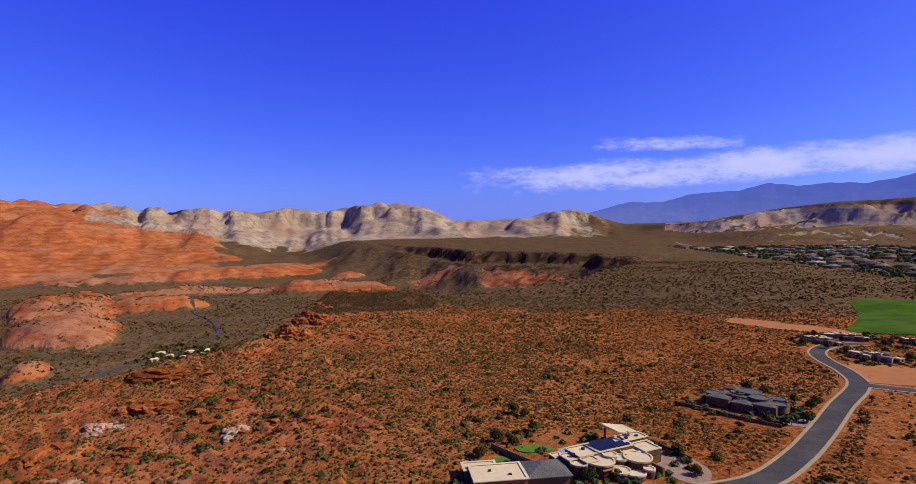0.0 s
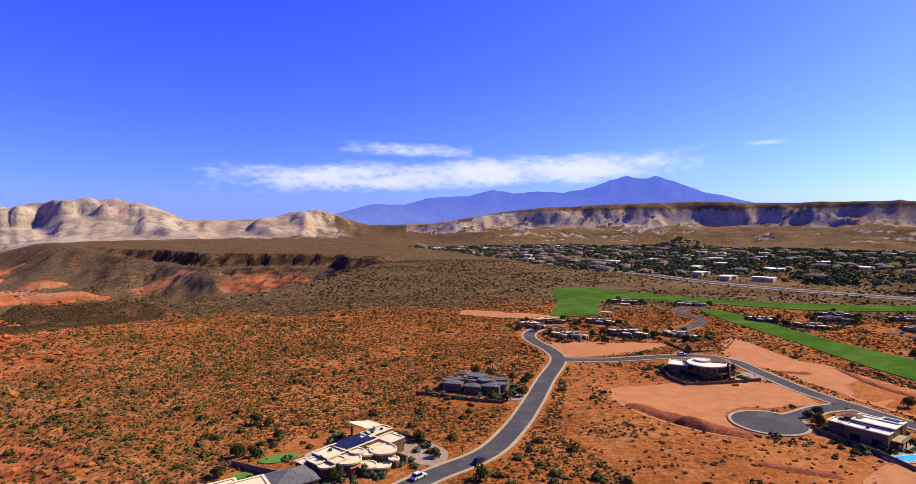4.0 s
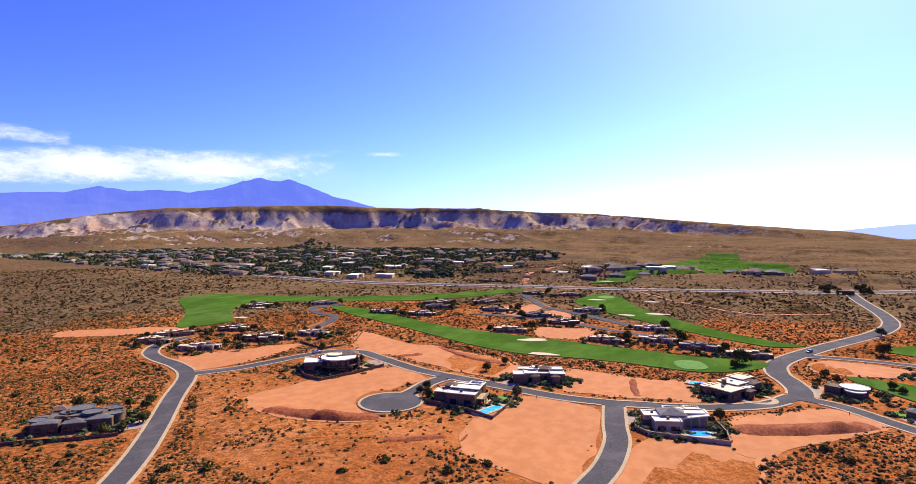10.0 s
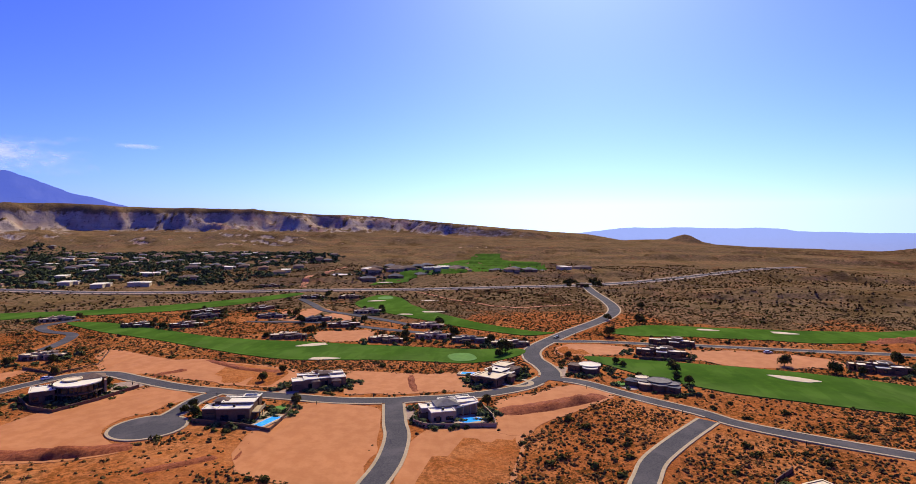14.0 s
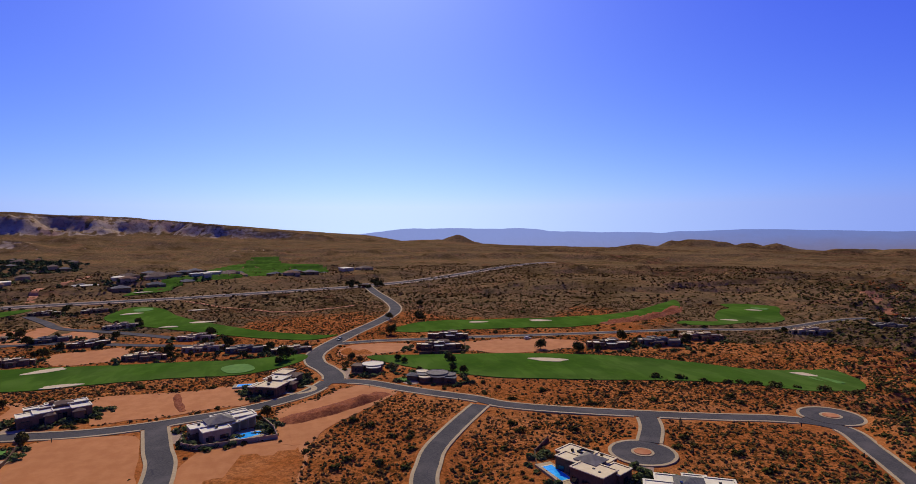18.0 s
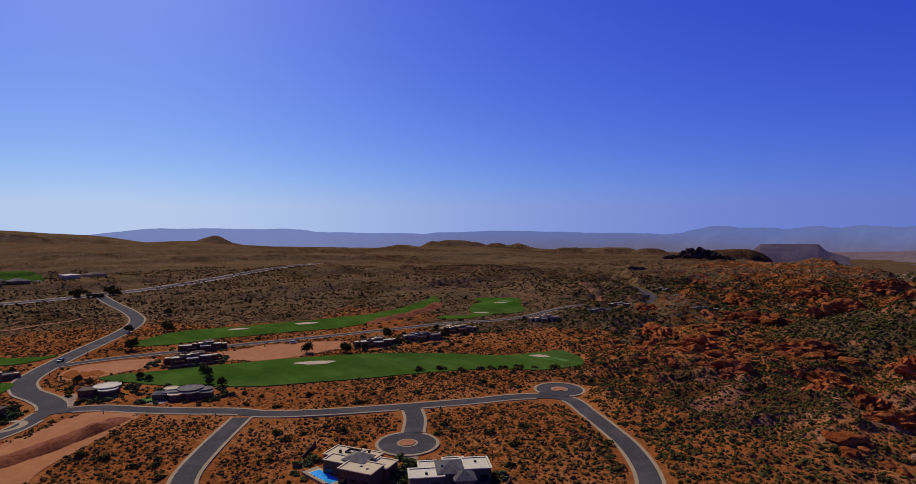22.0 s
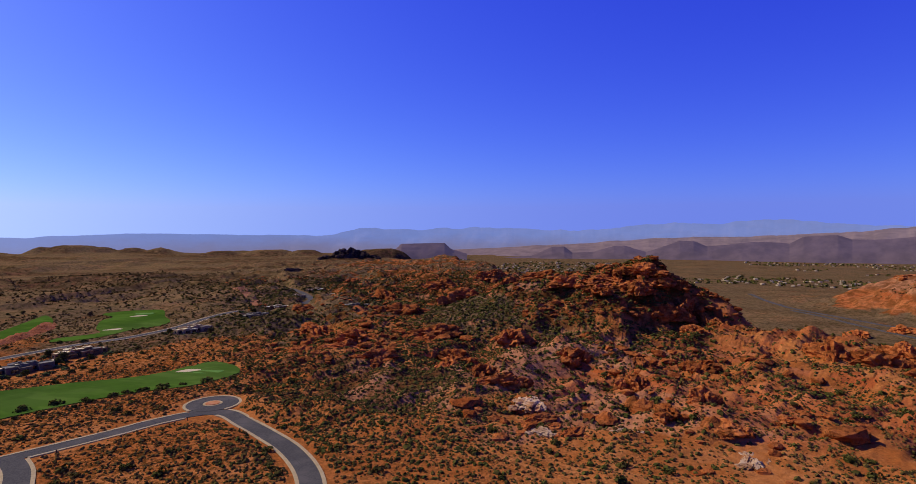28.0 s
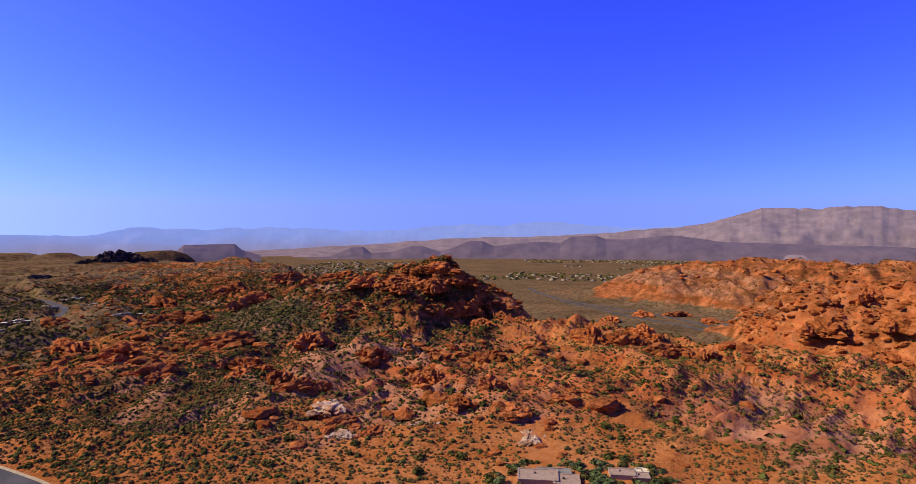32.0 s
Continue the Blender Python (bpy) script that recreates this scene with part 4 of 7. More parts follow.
def kerb_hidden(x, y, own):
    """Where a kerb would cross another road."""
    hit = np.zeros(len(x), bool)
    for n, line in ROAD_LINES.items():
        if n != own:
            d, _ = line_distance(x, y, line[::2])
            hit |= d < ROADS[n][0] + 0.1
    for i, (cx, cy, rad, _) in enumerate(TURNING):
        if own != i:
            hit |= np.hypot(x - cx, y - cy) < rad + 0.1
    return hit


for k, (n, line) in enumerate(ROAD_LINES.items()):
    w = ROADS[n][0]
    b = Build()
    lift = 0.7 if n == "road_highway" else 0.14 + 0.011 * k
    ribbon(b, line, -w, w, lift, 0.5)
    road = tagged(new(n, b.mesh(n, ASPHALT)), "grey asphalt road winding through the desert", "road", kind="structure")
    if n in ("road_far", "road_village", "road_homes", "road_hill", "road_highway"):
        if n == "road_highway":
            b = Build()
            ribbon(b, line, -w - 7, w + 7, lift - 0.15, 0.9)
            part("shoulder", b, DRIVE, road, "tan gravel shoulder")
        continue
    d = np.gradient(line, axis=0)
    d /= np.linalg.norm(d, axis=1)[:, None]
    for side in (-1, 1):
        q = line + np.stack([d[:, 1], -d[:, 0]], 1) * side * (w + 0.55)
        b = Build()
        ribbon(b, line, *sorted((side * w, side * (w + 1.1))), 0.26 + 0.004 * k, 0.6, kerb_hidden(q[:, 0], q[:, 1], n))
        part("kerb", b, CONCRETE, road, "pale tan concrete kerb strip")

for k, (cx, cy, rad, isle) in enumerate(TURNING):
    z = float(height(cx, cy))
    b = Build().prism(ring(cx, cy, rad), z - 0.5, z + 0.30 + 0.01 * k)
    court = tagged(new("turning_circle", b.mesh("turning_circle", ASPHALT)), "round asphalt turning circle at a road's end", "turning circle", kind="structure")
    inner, outer = ring(cx, cy, rad, 72), ring(cx, cy, rad + 1.1, 72)
    hide = kerb_hidden(np.array([p[0] for p in outer]), np.array([p[1] for p in outer]), k)
    b = Build()
    for i in range(72):
        j = (i + 1) % 72
        if not (hide[i] or hide[j]):
            q = [inner[i], outer[i], outer[j], inner[j]]
            b.prism(q, z - 0.4, z + 0.36)
    part("kerb", b, CONCRETE, court, "pale tan concrete kerb ring")
    if isle:
        part("island_kerb", Build().prism(ring(cx, cy, isle + 0.5), z, z + 0.44), CONCRETE, court)
        part("island", Build().prism(ring(cx, cy, isle), z, z + 0.62, 0.15), GRAVEL_ROAD, court, "planted red gravel island")

for name, line, w in (("dirt_track", [(464, -589), (446, -549), (400, -508), (368, -481), (330, -437)], 4.0),
                      ("brush_track", [(612, 116), (570, 78), (530, 45), (505, 12), (510, -16), (524, -44)], 1.8), ("village_road", [(648, 262), (682, 274), (740, 288), (800, 294), (900, 290)], 4.0)):
    b = Build()
    ribbon(b, smooth_line(line, step=3), -w, w, 0.35, 0.9)
    tagged(new(name, b.mesh(name, GRAVEL_ROAD)), "red dirt track across brush", "track", kind="structure")


# ---- golf course and levelled lots ----
def lawn(name, outline, up, material, label, category, drop=0.6):
    """A flat patch that follows the ground, on a fan of rings towards its middle line."""
    tri = tessellate_polygon([[Vector((*p, 0)) for p in outline]])
    n = len(outline)
    o = np.asarray(outline)
    z = height(o[:, 0], o[:, 1]) + up
    v = [(*p, h) for p, h in zip(outline, z)] + [(*p, h - drop) for p, h in zip(outline, z)]
    f = [tuple(t) for t in tri] + [(i, n + i, n + (i + 1) % n, (i + 1) % n) for i in range(n)]
    bm = bmesh.new()
    vs = [bm.verts.new(p) for p in v]
    for t in f:
        bm.faces.new([vs[i] for i in t])
    bmesh.ops.recalc_face_normals(bm, faces=bm.faces)
    me = bpy.data.meshes.new(name)
    bm.to_mesh(me)
    bm.free()
    me.materials.append(material)
    return tagged(new(name, me), label, category, kind="structure")


def far_lawn(name, outline, up, material, label, category, cell=7.0):
    """A large patch laid over uneven ground as one fine net."""
    lo, hi = outline.min(0), outline.max(0)
    X, Y = np.meshgrid(np.arange(lo[0], hi[0], cell), np.arange(lo[1], hi[1], cell))
    Z = height(X, Y) + up
    hit = inside(X, Y, outline)
    full = hit[:-1, :-1] & hit[1:, :-1] & hit[:-1, 1:] & hit[1:, 1:]
    n = np.arange(X.size).reshape(X.shape)
    quads = np.stack([n[:-1, :-1], n[:-1, 1:], n[1:, 1:], n[1:, :-1]], -1)[full]
    seen = np.unique(quads)
    move = np.zeros(X.size, int)
    move[seen] = np.arange(len(seen))
    verts = np.stack([X, Y, Z], -1).reshape(-1, 3)[seen]
    return tagged(new(name, mesh_of(name, verts, move[quads], material, True)), label, category, kind="structure")


for k, o in enumerate(TURF_EDGES):
    if k < 6:
        lawn("fairway", o, 0.34, TURF, "mown green golf fairway curving between houses", "fairway", 0.5)
    else:
        far_lawn("fairway", o, 0.9, TURF, "mown green golf fairway beyond a highway", "fairway")
for o in LOT_EDGES:
    o = o + np.stack([lumps(o[:, 0], o[:, 1], 9, 7) - 0.5, lumps(o[:, 1], o[:, 0], 9, 8) - 0.5], 1) * 4
    o = o.mean(0) + (o - o.mean(0)) * 1.09
    lawn("levelled_lot", o, 0.11, PAD, "bare levelled building lot of orange soil", "building lot", 1.6)


# ---- houses ----
def rect(cx, cy, w, d):
    return [(cx - w / 2, cy - d / 2), (cx + w / 2, cy - d / 2), (cx + w / 2, cy + d / 2), (cx - w / 2, cy + d / 2)]


def shrink(p, by):
    cx, cy = sum(a for a, _ in p) / len(p), sum(b for _, b in p) / len(p)
    out = []
    for a, b in p:
        out.append((a - math.copysign(min(by, abs(a - cx)), a - cx), b - math.copysign(min(by, abs(b - cy)), b - cy)))
    return out


def arc(cx, cy, rad, a0=0, a1=360, n=28):
    full = abs(a1 - a0) >= 360
    k = n if full else n + 1
    return [(cx + rad * math.cos(radians(a0 + (a1 - a0) * i / n)), cy + rad * math.sin(radians(a0 + (a1 - a0) * i / n))) for i in range(k)]


def window(house, x, y, z, w, h, side):
    """A dark window, let into the wall on side n, s, e or w, with its pane as a part."""
    t = 0.16
    dx, dy = (w, t) if side in "ns" else (t, w)
    b = Build()
    for a, c, ww, hh in ((-w / 2, 0, 0.12, h), (w / 2, 0, 0.12, h), (0, 0, w, 0.12), (0, h - 0.12, w, 0.12)):
        if side in "ns":
            b.box(x + a, y, z + c, ww, t, hh)
        else:
            b.box(x, y + a, z + c, t, ww, hh)
    ob = part("window", b, FRAME, house)
    if side in "ns":
        part("pane", Build().box(x, y, z + 0.06, w - 0.06, 0.07, h - 0.12), GLASS, ob)
    else:
        part("pane", Build().box(x, y, z + 0.06, 0.07, w - 0.06, h - 0.12), GLASS, ob)


def block(house, cx, cy, w, d, h, wall, roof, sides="s", z=-0.8, curb=0.55, over=0.0, trim=None, tall=2.0):
    """A flat-roofed wing: walls with a parapet, the roof sunk behind it, windows on the sides named."""
    p = rect(cx, cy, w, d)
    part("wall", Build().bowl(p, shrink(p, 0.32), z, h, h - curb), wall, house)
    part("roof", Build().prism(shrink(p, 0.30), h - curb - 0.3, h - curb + 0.02), roof, house)
    if over:
        q = rect(cx, cy, w + 2 * over, d + 2 * over)
        part("roof_slab", Build().bowl(q, shrink(p, 0.3), h - 0.20, h + 0.06, h - 0.08).prism(q, h - 0.22, h - 0.19), trim or roof, house)
    for s in sides:
        long = w if s in "ns" else d
        n = max(1, int(long / 4.2))
        for i in range(n):
            u = (i + 0.5) / n * long - long / 2
            wide = min(long / n * 0.62, 2.6)
            if s == "s":
                window(house, cx + u, cy - d / 2 - 0.05, 0.7, wide, tall, s)
            elif s == "n":
                window(house, cx + u, cy + d / 2 + 0.05, 0.7, wide, tall, s)
            elif s == "e":
                window(house, cx + w / 2 + 0.05, cy + u, 0.7, wide, tall, s)
            else:
                window(house, cx - w / 2 - 0.05, cy + u, 0.7, wide, tall, s)


def drum(house, cx, cy, rad, h, wall, roof, over=0.7, a0=0, a1=360, z=-0.8):
    """A round wing with a flat, overhanging roof disc."""
    p = arc(cx, cy, rad, a0, a1)
    part("round_wall", Build().prism(p, z, h - 0.35), wall, house)
    q = arc(cx, cy, rad + over, a0, a1)
    part("round_roof", Build().bowl(q, arc(cx, cy, rad + over - 0.45, a0, a1), h - 0.4, h + 0.15, h - 0.08).prism(q, h - 0.42, h - 0.1), roof, house)


def hip(house, cx, cy, w, d, h, rise, roof, over=0.7):
    p = rect(cx, cy, w + 2 * over, d + 2 * over)
    part("hip_roof", Build().prism(p, h - 0.2, h).prism(p, h, h + rise, 0.93), roof, house)


def garage(house, x, y, w, side="s"):
    b = Build()
    for i in range(4):
        b.box(x, y - 0.06 if side == "s" else y + 0.06, 0.05 + i * 0.62, w, 0.12, 0.58)
    part("garage_door", b, WOOD, house, "panelled brown garage door")


def front_door(house, x, y, side="s"):
    part("door", Build().box(x, y - 0.05 if side == "s" else y + 0.05, 0.05, 1.3, 0.14, 2.4), WOOD, house, "dark wooden entrance door")


def chimney(house, x, y, h, wall):
    part("chimney", Build().box(x, y, h - 1.0, 1.4, 1.1, 2.2).box(x, y, h + 1.2, 1.7, 1.4, 0.18), wall, house)


def vents(house, spots, h):
    for x, y in spots:
        part("roof_vent", Build().box(x, y, h - 0.5, 0.8, 0.8, 0.9), FRAME, house)


def pool(x, y, z, w, d, turn, round_end=False):
    t = thing("swimming_pool", pose(x, y, z, 0, 0, -turn), "small blue swimming pool with a pale stone deck beside a house", "pool", "garden pools")
    p = rect(0, 0, w, d) if not round_end else arc(-w * 0.2, 0, d * 0.55, 70, 290, 14) + arc(w * 0.25, -d * 0.05, d * 0.4, -90, 90, 10)
    part("deck", Build().prism([(a * 1.5, b * 1.65) for a, b in p], -0.6, 0.30), CONCRETE, t, "pale stone deck")
    part("coping", Build().prism([(a * 1.10, b * 1.14) for a, b in p], 0.0, 0.36), ROOF_CREAM, t)
    part("water", Build().prism(p, 0.1, 0.40), WATER, t, "bright blue water")
    return t


def garden_wall(points, h, material, label, group="garden walls"):
    """A wall of short panels with piers between, along a line."""
    line = [Vector(p) for p in points]
    x0, y0 = line[0]
    t = thing("garden_wall", pose(x0, y0, float(height(x0, y0))), label, "wall", group)
    for a, b in zip(line, line[1:]):
        n = max(1, round((b - a).length / 6))
        turn = math.degrees(math.atan2(b.y - a.y, b.x - a.x))
        for i in range(n):
            c = a + (b - a) * ((i + 0.5) / n) - line[0]
            e = a + (b - a) * (i / n) - line[0]
            part("panel", Build().box(c.x, c.y, -0.8, (b - a).length / n, 0.28, h + 0.8, turn), material, t)
            part("pier", Build().box(e.x, e.y, -0.8, 0.5, 0.5, h + 0.98, turn), material, t)
    return t


def stand(x, y, turn, label, group="houses along the roads", wide=1.0, tall=0.8):
    return thing("house", pose(x, y, float(height(x, y)), 0, 0, -turn) @ Matrix.Diagonal((wide, wide, tall, 1)), label, "house", group)


def bushes_by(house, spots):
    """Marks places in the beds round a house for planting."""
    m = house.matrix_world
    for u, v in spots:
        q = m @ Vector((u, v, 0))
        BEDS.append((q.x, q.y))


BEDS = []


def house_solar(x, y, turn):
    h = stand(x, y, turn, "sprawling adobe house with cream flat roofs and solar panels", tall=1.0)
    W, R = STONE_VENEER, ROOF_CREAM
    for cx, cy, w, d, ht, k in ((1.7, 1.0, 13.0, 6.6, 5.0, ""), (12.2, 3.4, 9.2, 4.6, 4.9, ""), (11.6, -3.4, 6.0, 6.4, 4.4, "s"), (13.6, -0.2, 5.4, 3.0, 3.9, "e"), (5.6, -3.6, 5.4, 3.6, 4.0, ""),
                                (-8.0, 1.4, 6.6, 7.0, 4.8, "w"), (-12.6, 0.6, 4.4, 4.8, 4.3, "sw"), (-9.2, -3.8, 4.4, 3.4, 4.4, "s"), (-5.0, 4.6, 8.0, 3.0, 4.3, ""), (-14.6, 4.4, 3.2, 3.2, 3.6, "w")):
        block(h, cx, cy, w, d, ht, W, R, k, curb=0.35, over=0.18)
    for cx, cy, rad, ht, over in ((4.9, -7.6, 3.7, 3.9, 0.4), (-6.6, -5.4, 3.5, 4.1, 0.5), (-2.0, -3.8, 2.0, 4.5, 0.3), (0.4, -5.4, 2.2, 3.7, 0.3), (-3.0, -9.4, 2.7, 2.3, 0.2), (0.6, -11.0, 3.1, 1.7, 0.15), (4.6, -12.4, 1.6, 2.4, 0.1), (-12.5, -3.4, 2.3, 3.8, 0.3)):
        drum(h, cx, cy, rad, ht, W, R, over)
    b = Build()
    n = 14
    for i in range(n):
        u0, u1 = i / n * 7.6, (i + 1) / n * 7.6
        z0, z1 = 4.8 + 1.1 * (1 - i / n) ** 2, 4.8 + 1.1 * (1 - (i + 1) / n) ** 2
        y0, y1 = 6.0 - 0.5 * math.sin(i / n * 3), 14.0 + 1.0 * math.sin(i / n * 5)
        b.add([(9.4 + u0, y0, z0), (9.4 + u1, y0, z1), (9.4 + u1, y1, z1), (9.4 + u0, y1, z0), (9.4 + u0, y0, z0 - 0.35), (9.4 + u1, y0, z1 - 0.35), (9.4 + u1, y1, z1 - 0.35), (9.4 + u0, y1, z0 - 0.35)],
              [(0, 1, 2, 3), (7, 6, 5, 4), (0, 4, 5, 1), (2, 6, 7, 3), (1, 5, 6, 2), (3, 7, 4, 0)])
    part("canopy", b, R, h, "sweeping cream canopy roof")
    for px, py in ((10, 7), (16, 7), (10, 13), (16, 13)):
        part("canopy_post", Build().box(px, py, -0.8, 0.5, 0.5, 5.4), WALL_TONES[1], h)
    part("panel_rack", Build().box(1.7, 0.9, 4.6, 12.2, 5.6, 0.5), ROOF_CREAM, h)
    for i in range(10):
        for j in range(4):
            if (i, j) in ((7, 2), (8, 2), (8, 3), (9, 1)):
                continue
            cx, cy = -3.6 + i * 1.16, -1.3 + j * 1.38
            v = [(cx + a * 0.55, cy + b_ * 0.66, 5.16 + 0.20 * (j + b_ * 0.5) + k) for k in (0.0, 0.06) for a, b_ in ((-1, -1), (1, -1), (1, 1), (-1, 1))]
            part("solar_panel", Build().add(v, [(3, 2, 1, 0), (4, 5, 6, 7), (0, 1, 5, 4), (1, 2, 6, 5), (2, 3, 7, 6), (3, 0, 4, 7)]), SOLAR, h)
    chimney(h, 12.6, 4.2, 4.7, ROOF_CREAM)
    vents(h, ((10, 3), (-7, 2), (14, 3), (-12, 0)), 4.8)
    garage(h, 11.6, -6.62, 4)
    front_door(h, 1.8, -3.0)
    part("entry_wall", Build().box(8.4, -11.8, -0.8, 0.6, 4.4, 3.2), WALL_TONES[1], h, "red clay entrance wall")
    for cx, cy in ((-9.5, -5.7), (-6.6, -9.2)):
        part("awning", Build().box(cx, cy, 2.9, 4.4, 0.7, 0.16), GRAVEL_ROAD, h, "small red awning slab")
    bushes_by(h, ((-4, -12), (-1, -13.5), (-9, -11), (6.5, -13), (8, -9.5), (-14, -6), (-16, 3), (2.6, -9.6), (3.0, -10.6), (-11, -9)))
    return h


def house_annex(x, y, turn):
    h = stand(x, y, turn, "cream flat-roofed house wing with a grey slate hip roof")
    block(h, -6, 0, 14, 10, 4.4, WALL_TONES[1], ROOF_CREAM, "s", over=0.5)
    block(h, -10, 6, 9, 5, 3.8, WALL_TONES[1], ROOF_CREAM, "w", over=0.5)
    part("wall", Build().prism(rect(7, 1, 12, 10), -0.8, 3.8), WALL_TONES[0], h)
    hip(h, 7, 1, 12, 10, 3.8, 2.4, ROOF_SLATE)
    vents(h, ((-8, 1), (-3, -2)), 4.2)
    return h


def house_slate(x, y, turn):
    h = stand(x, y, turn, "grey slate-roofed stone house with many low wings and a turret", wide=0.8, tall=0.78)
    W, R = WALL_TONES[0], ROOF_SLATE
    for cx, cy, w, d, ht in ((0, 2, 22, 8, 5.4), (-10, -3, 10, 9, 4.6), (10, -3, 10, 8, 4.6), (1, -5, 9, 7, 4.2), (13, 4, 9, 7, 4.4), (-13, 5, 8, 6, 4.4), (4, 8, 12, 5, 4.2)):
        block(h, cx, cy, w, d, ht, W, R, "sw", curb=0.3)
    for cx, cy, w, d, ht in ((-10, -3, 10, 9, 4.5), (10, -3, 10, 8, 4.5), (1, -5, 9, 7, 4.1)):
        hip(h, cx, cy, w - 1, d - 1, ht, 0.9, R)
    drum(h, 0, 8, 4.5, 6.2, W, R)
    drum(h, 6, 1, 3.6, 6.0, W, R)
    part("turret", Build().box(-9, 11, -0.8, 5, 4.5, 6.4), WALL_TONES[0], h)
    hip(h, -9, 11, 5, 4.5, 5.6, 1.5, ROOF_BROWN)
    for cx, cy, rad, ht in ((-4, 4, 3.0, 5.9), (12, 8, 3.4, 5.0), (-14, -1, 3.2, 4.9), (15, 0, 3.0, 4.8)):
        drum(h, cx, cy, rad, ht, W, R, 0.4)
    for cx, cy, w, d, ht in ((5, 5, 5, 4, 5.8), (-6, 1, 4, 5, 5.7), (14, 8, 5, 4, 4.9), (0, -2, 5, 4, 5.0)):
        block(h, cx, cy, w, d, ht, W, ROOF_BROWN, "", curb=0.25)
    part("skylight", Build().box(2.4, 3.0, 5.3, 1.0, 1.0, 0.3), GLASS, h)
    garage(h, 10, -7.06, 5)
    front_door(h, 1, -8.56)
    chimney(h, -4, 3, 5.2, W)
    bushes_by(h, ((19, -4), (20, 0), (21, 4), (20, 8), (17, -8), (14, -10), (22, -2), (23, 3), (4, 13), (8, 14), (12, 13), (-2, 14), (18, 11), (6, -10), (-16, -6), (-18, 2)))
    return h


def house_round(x, y, turn):
    h = stand(x, y, turn, "dark bronze house with a curved front and white roof edge", tall=1.0)
    W = WALL_TONES[0]
    drum(h, 3.5, -2.5, 7.6, 6.2, W, ROOF_WHITE, 1.0)
    drum(h, 1.5, 1.2, 3.4, 6.8, W, ROOF_CREAM, 0.3)
    block(h, -8.5, -0.5, 8.5, 10, 4.8, W, ROOF_WHITE, "sw", curb=0.4, over=0.25)
    block(h, -3, 4.5, 7, 6, 5.2, W, ROOF_WHITE, "", curb=0.4)
    block(h, 4.5, 5.5, 6, 5, 5.4, W, ROOF_WHITE, "", curb=0.4)
    part("wall", Build().prism(rect(10, 3, 7, 7), -0.8, 6.4), WALL_TONES[1], h)
    hip(h, 9.0, 3.4, 7, 7, 6.4, 1.4, ROOF_BROWN)
    part("side_wall", Build().box(13.2, -0.5, -0.8, 0.8, 6.5, 6.6), WALL_TONES[2], h, "tan side wall")
    part("lower_deck", Build().prism(arc(3.5, -2.5, 9.0, 180, 360, 20), 2.6, 2.9), W, h)
    for k in range(7):
        a = radians(192 + k * 26)
        part("deck_post", Build().box(3.5 + 8.7 * math.cos(a), -2.5 + 8.7 * math.sin(a), -0.8, 0.3, 0.3, 6.6), FRAME, h)
    for k in range(9):
        a = radians(196 + k * 18)
        for z0, hh in ((0.2, 2.2), (3.2, 2.3)):
            pane = part("window", Build().box(3.5 + 7.64 * math.cos(a), -2.5 + 7.64 * math.sin(a), z0, 0.14, 2.0, hh, math.degrees(a)), FRAME, h)
            part("pane", Build().box(3.5 + 7.74 * math.cos(a), -2.5 + 7.74 * math.sin(a), z0 + 0.12, 0.12, 1.8, hh - 0.25, math.degrees(a)), GLASS, pane)
    part("terrace", Build().box(15.5, -3.5, -0.8, 8, 5, 1.1), CONCRETE, h, "pale paved side terrace")
    chimney(h, -5, 2, 4.8, W)
    front_door(h, -9, -5.55)
    bushes_by(h, ((-6, -8), (-2, -11), (1, -12), (4, -12.5), (12, 8), (15, 5), (17, 8), (-14, 2), (-14, 6), (19, -2), (8, 9)))
    return h


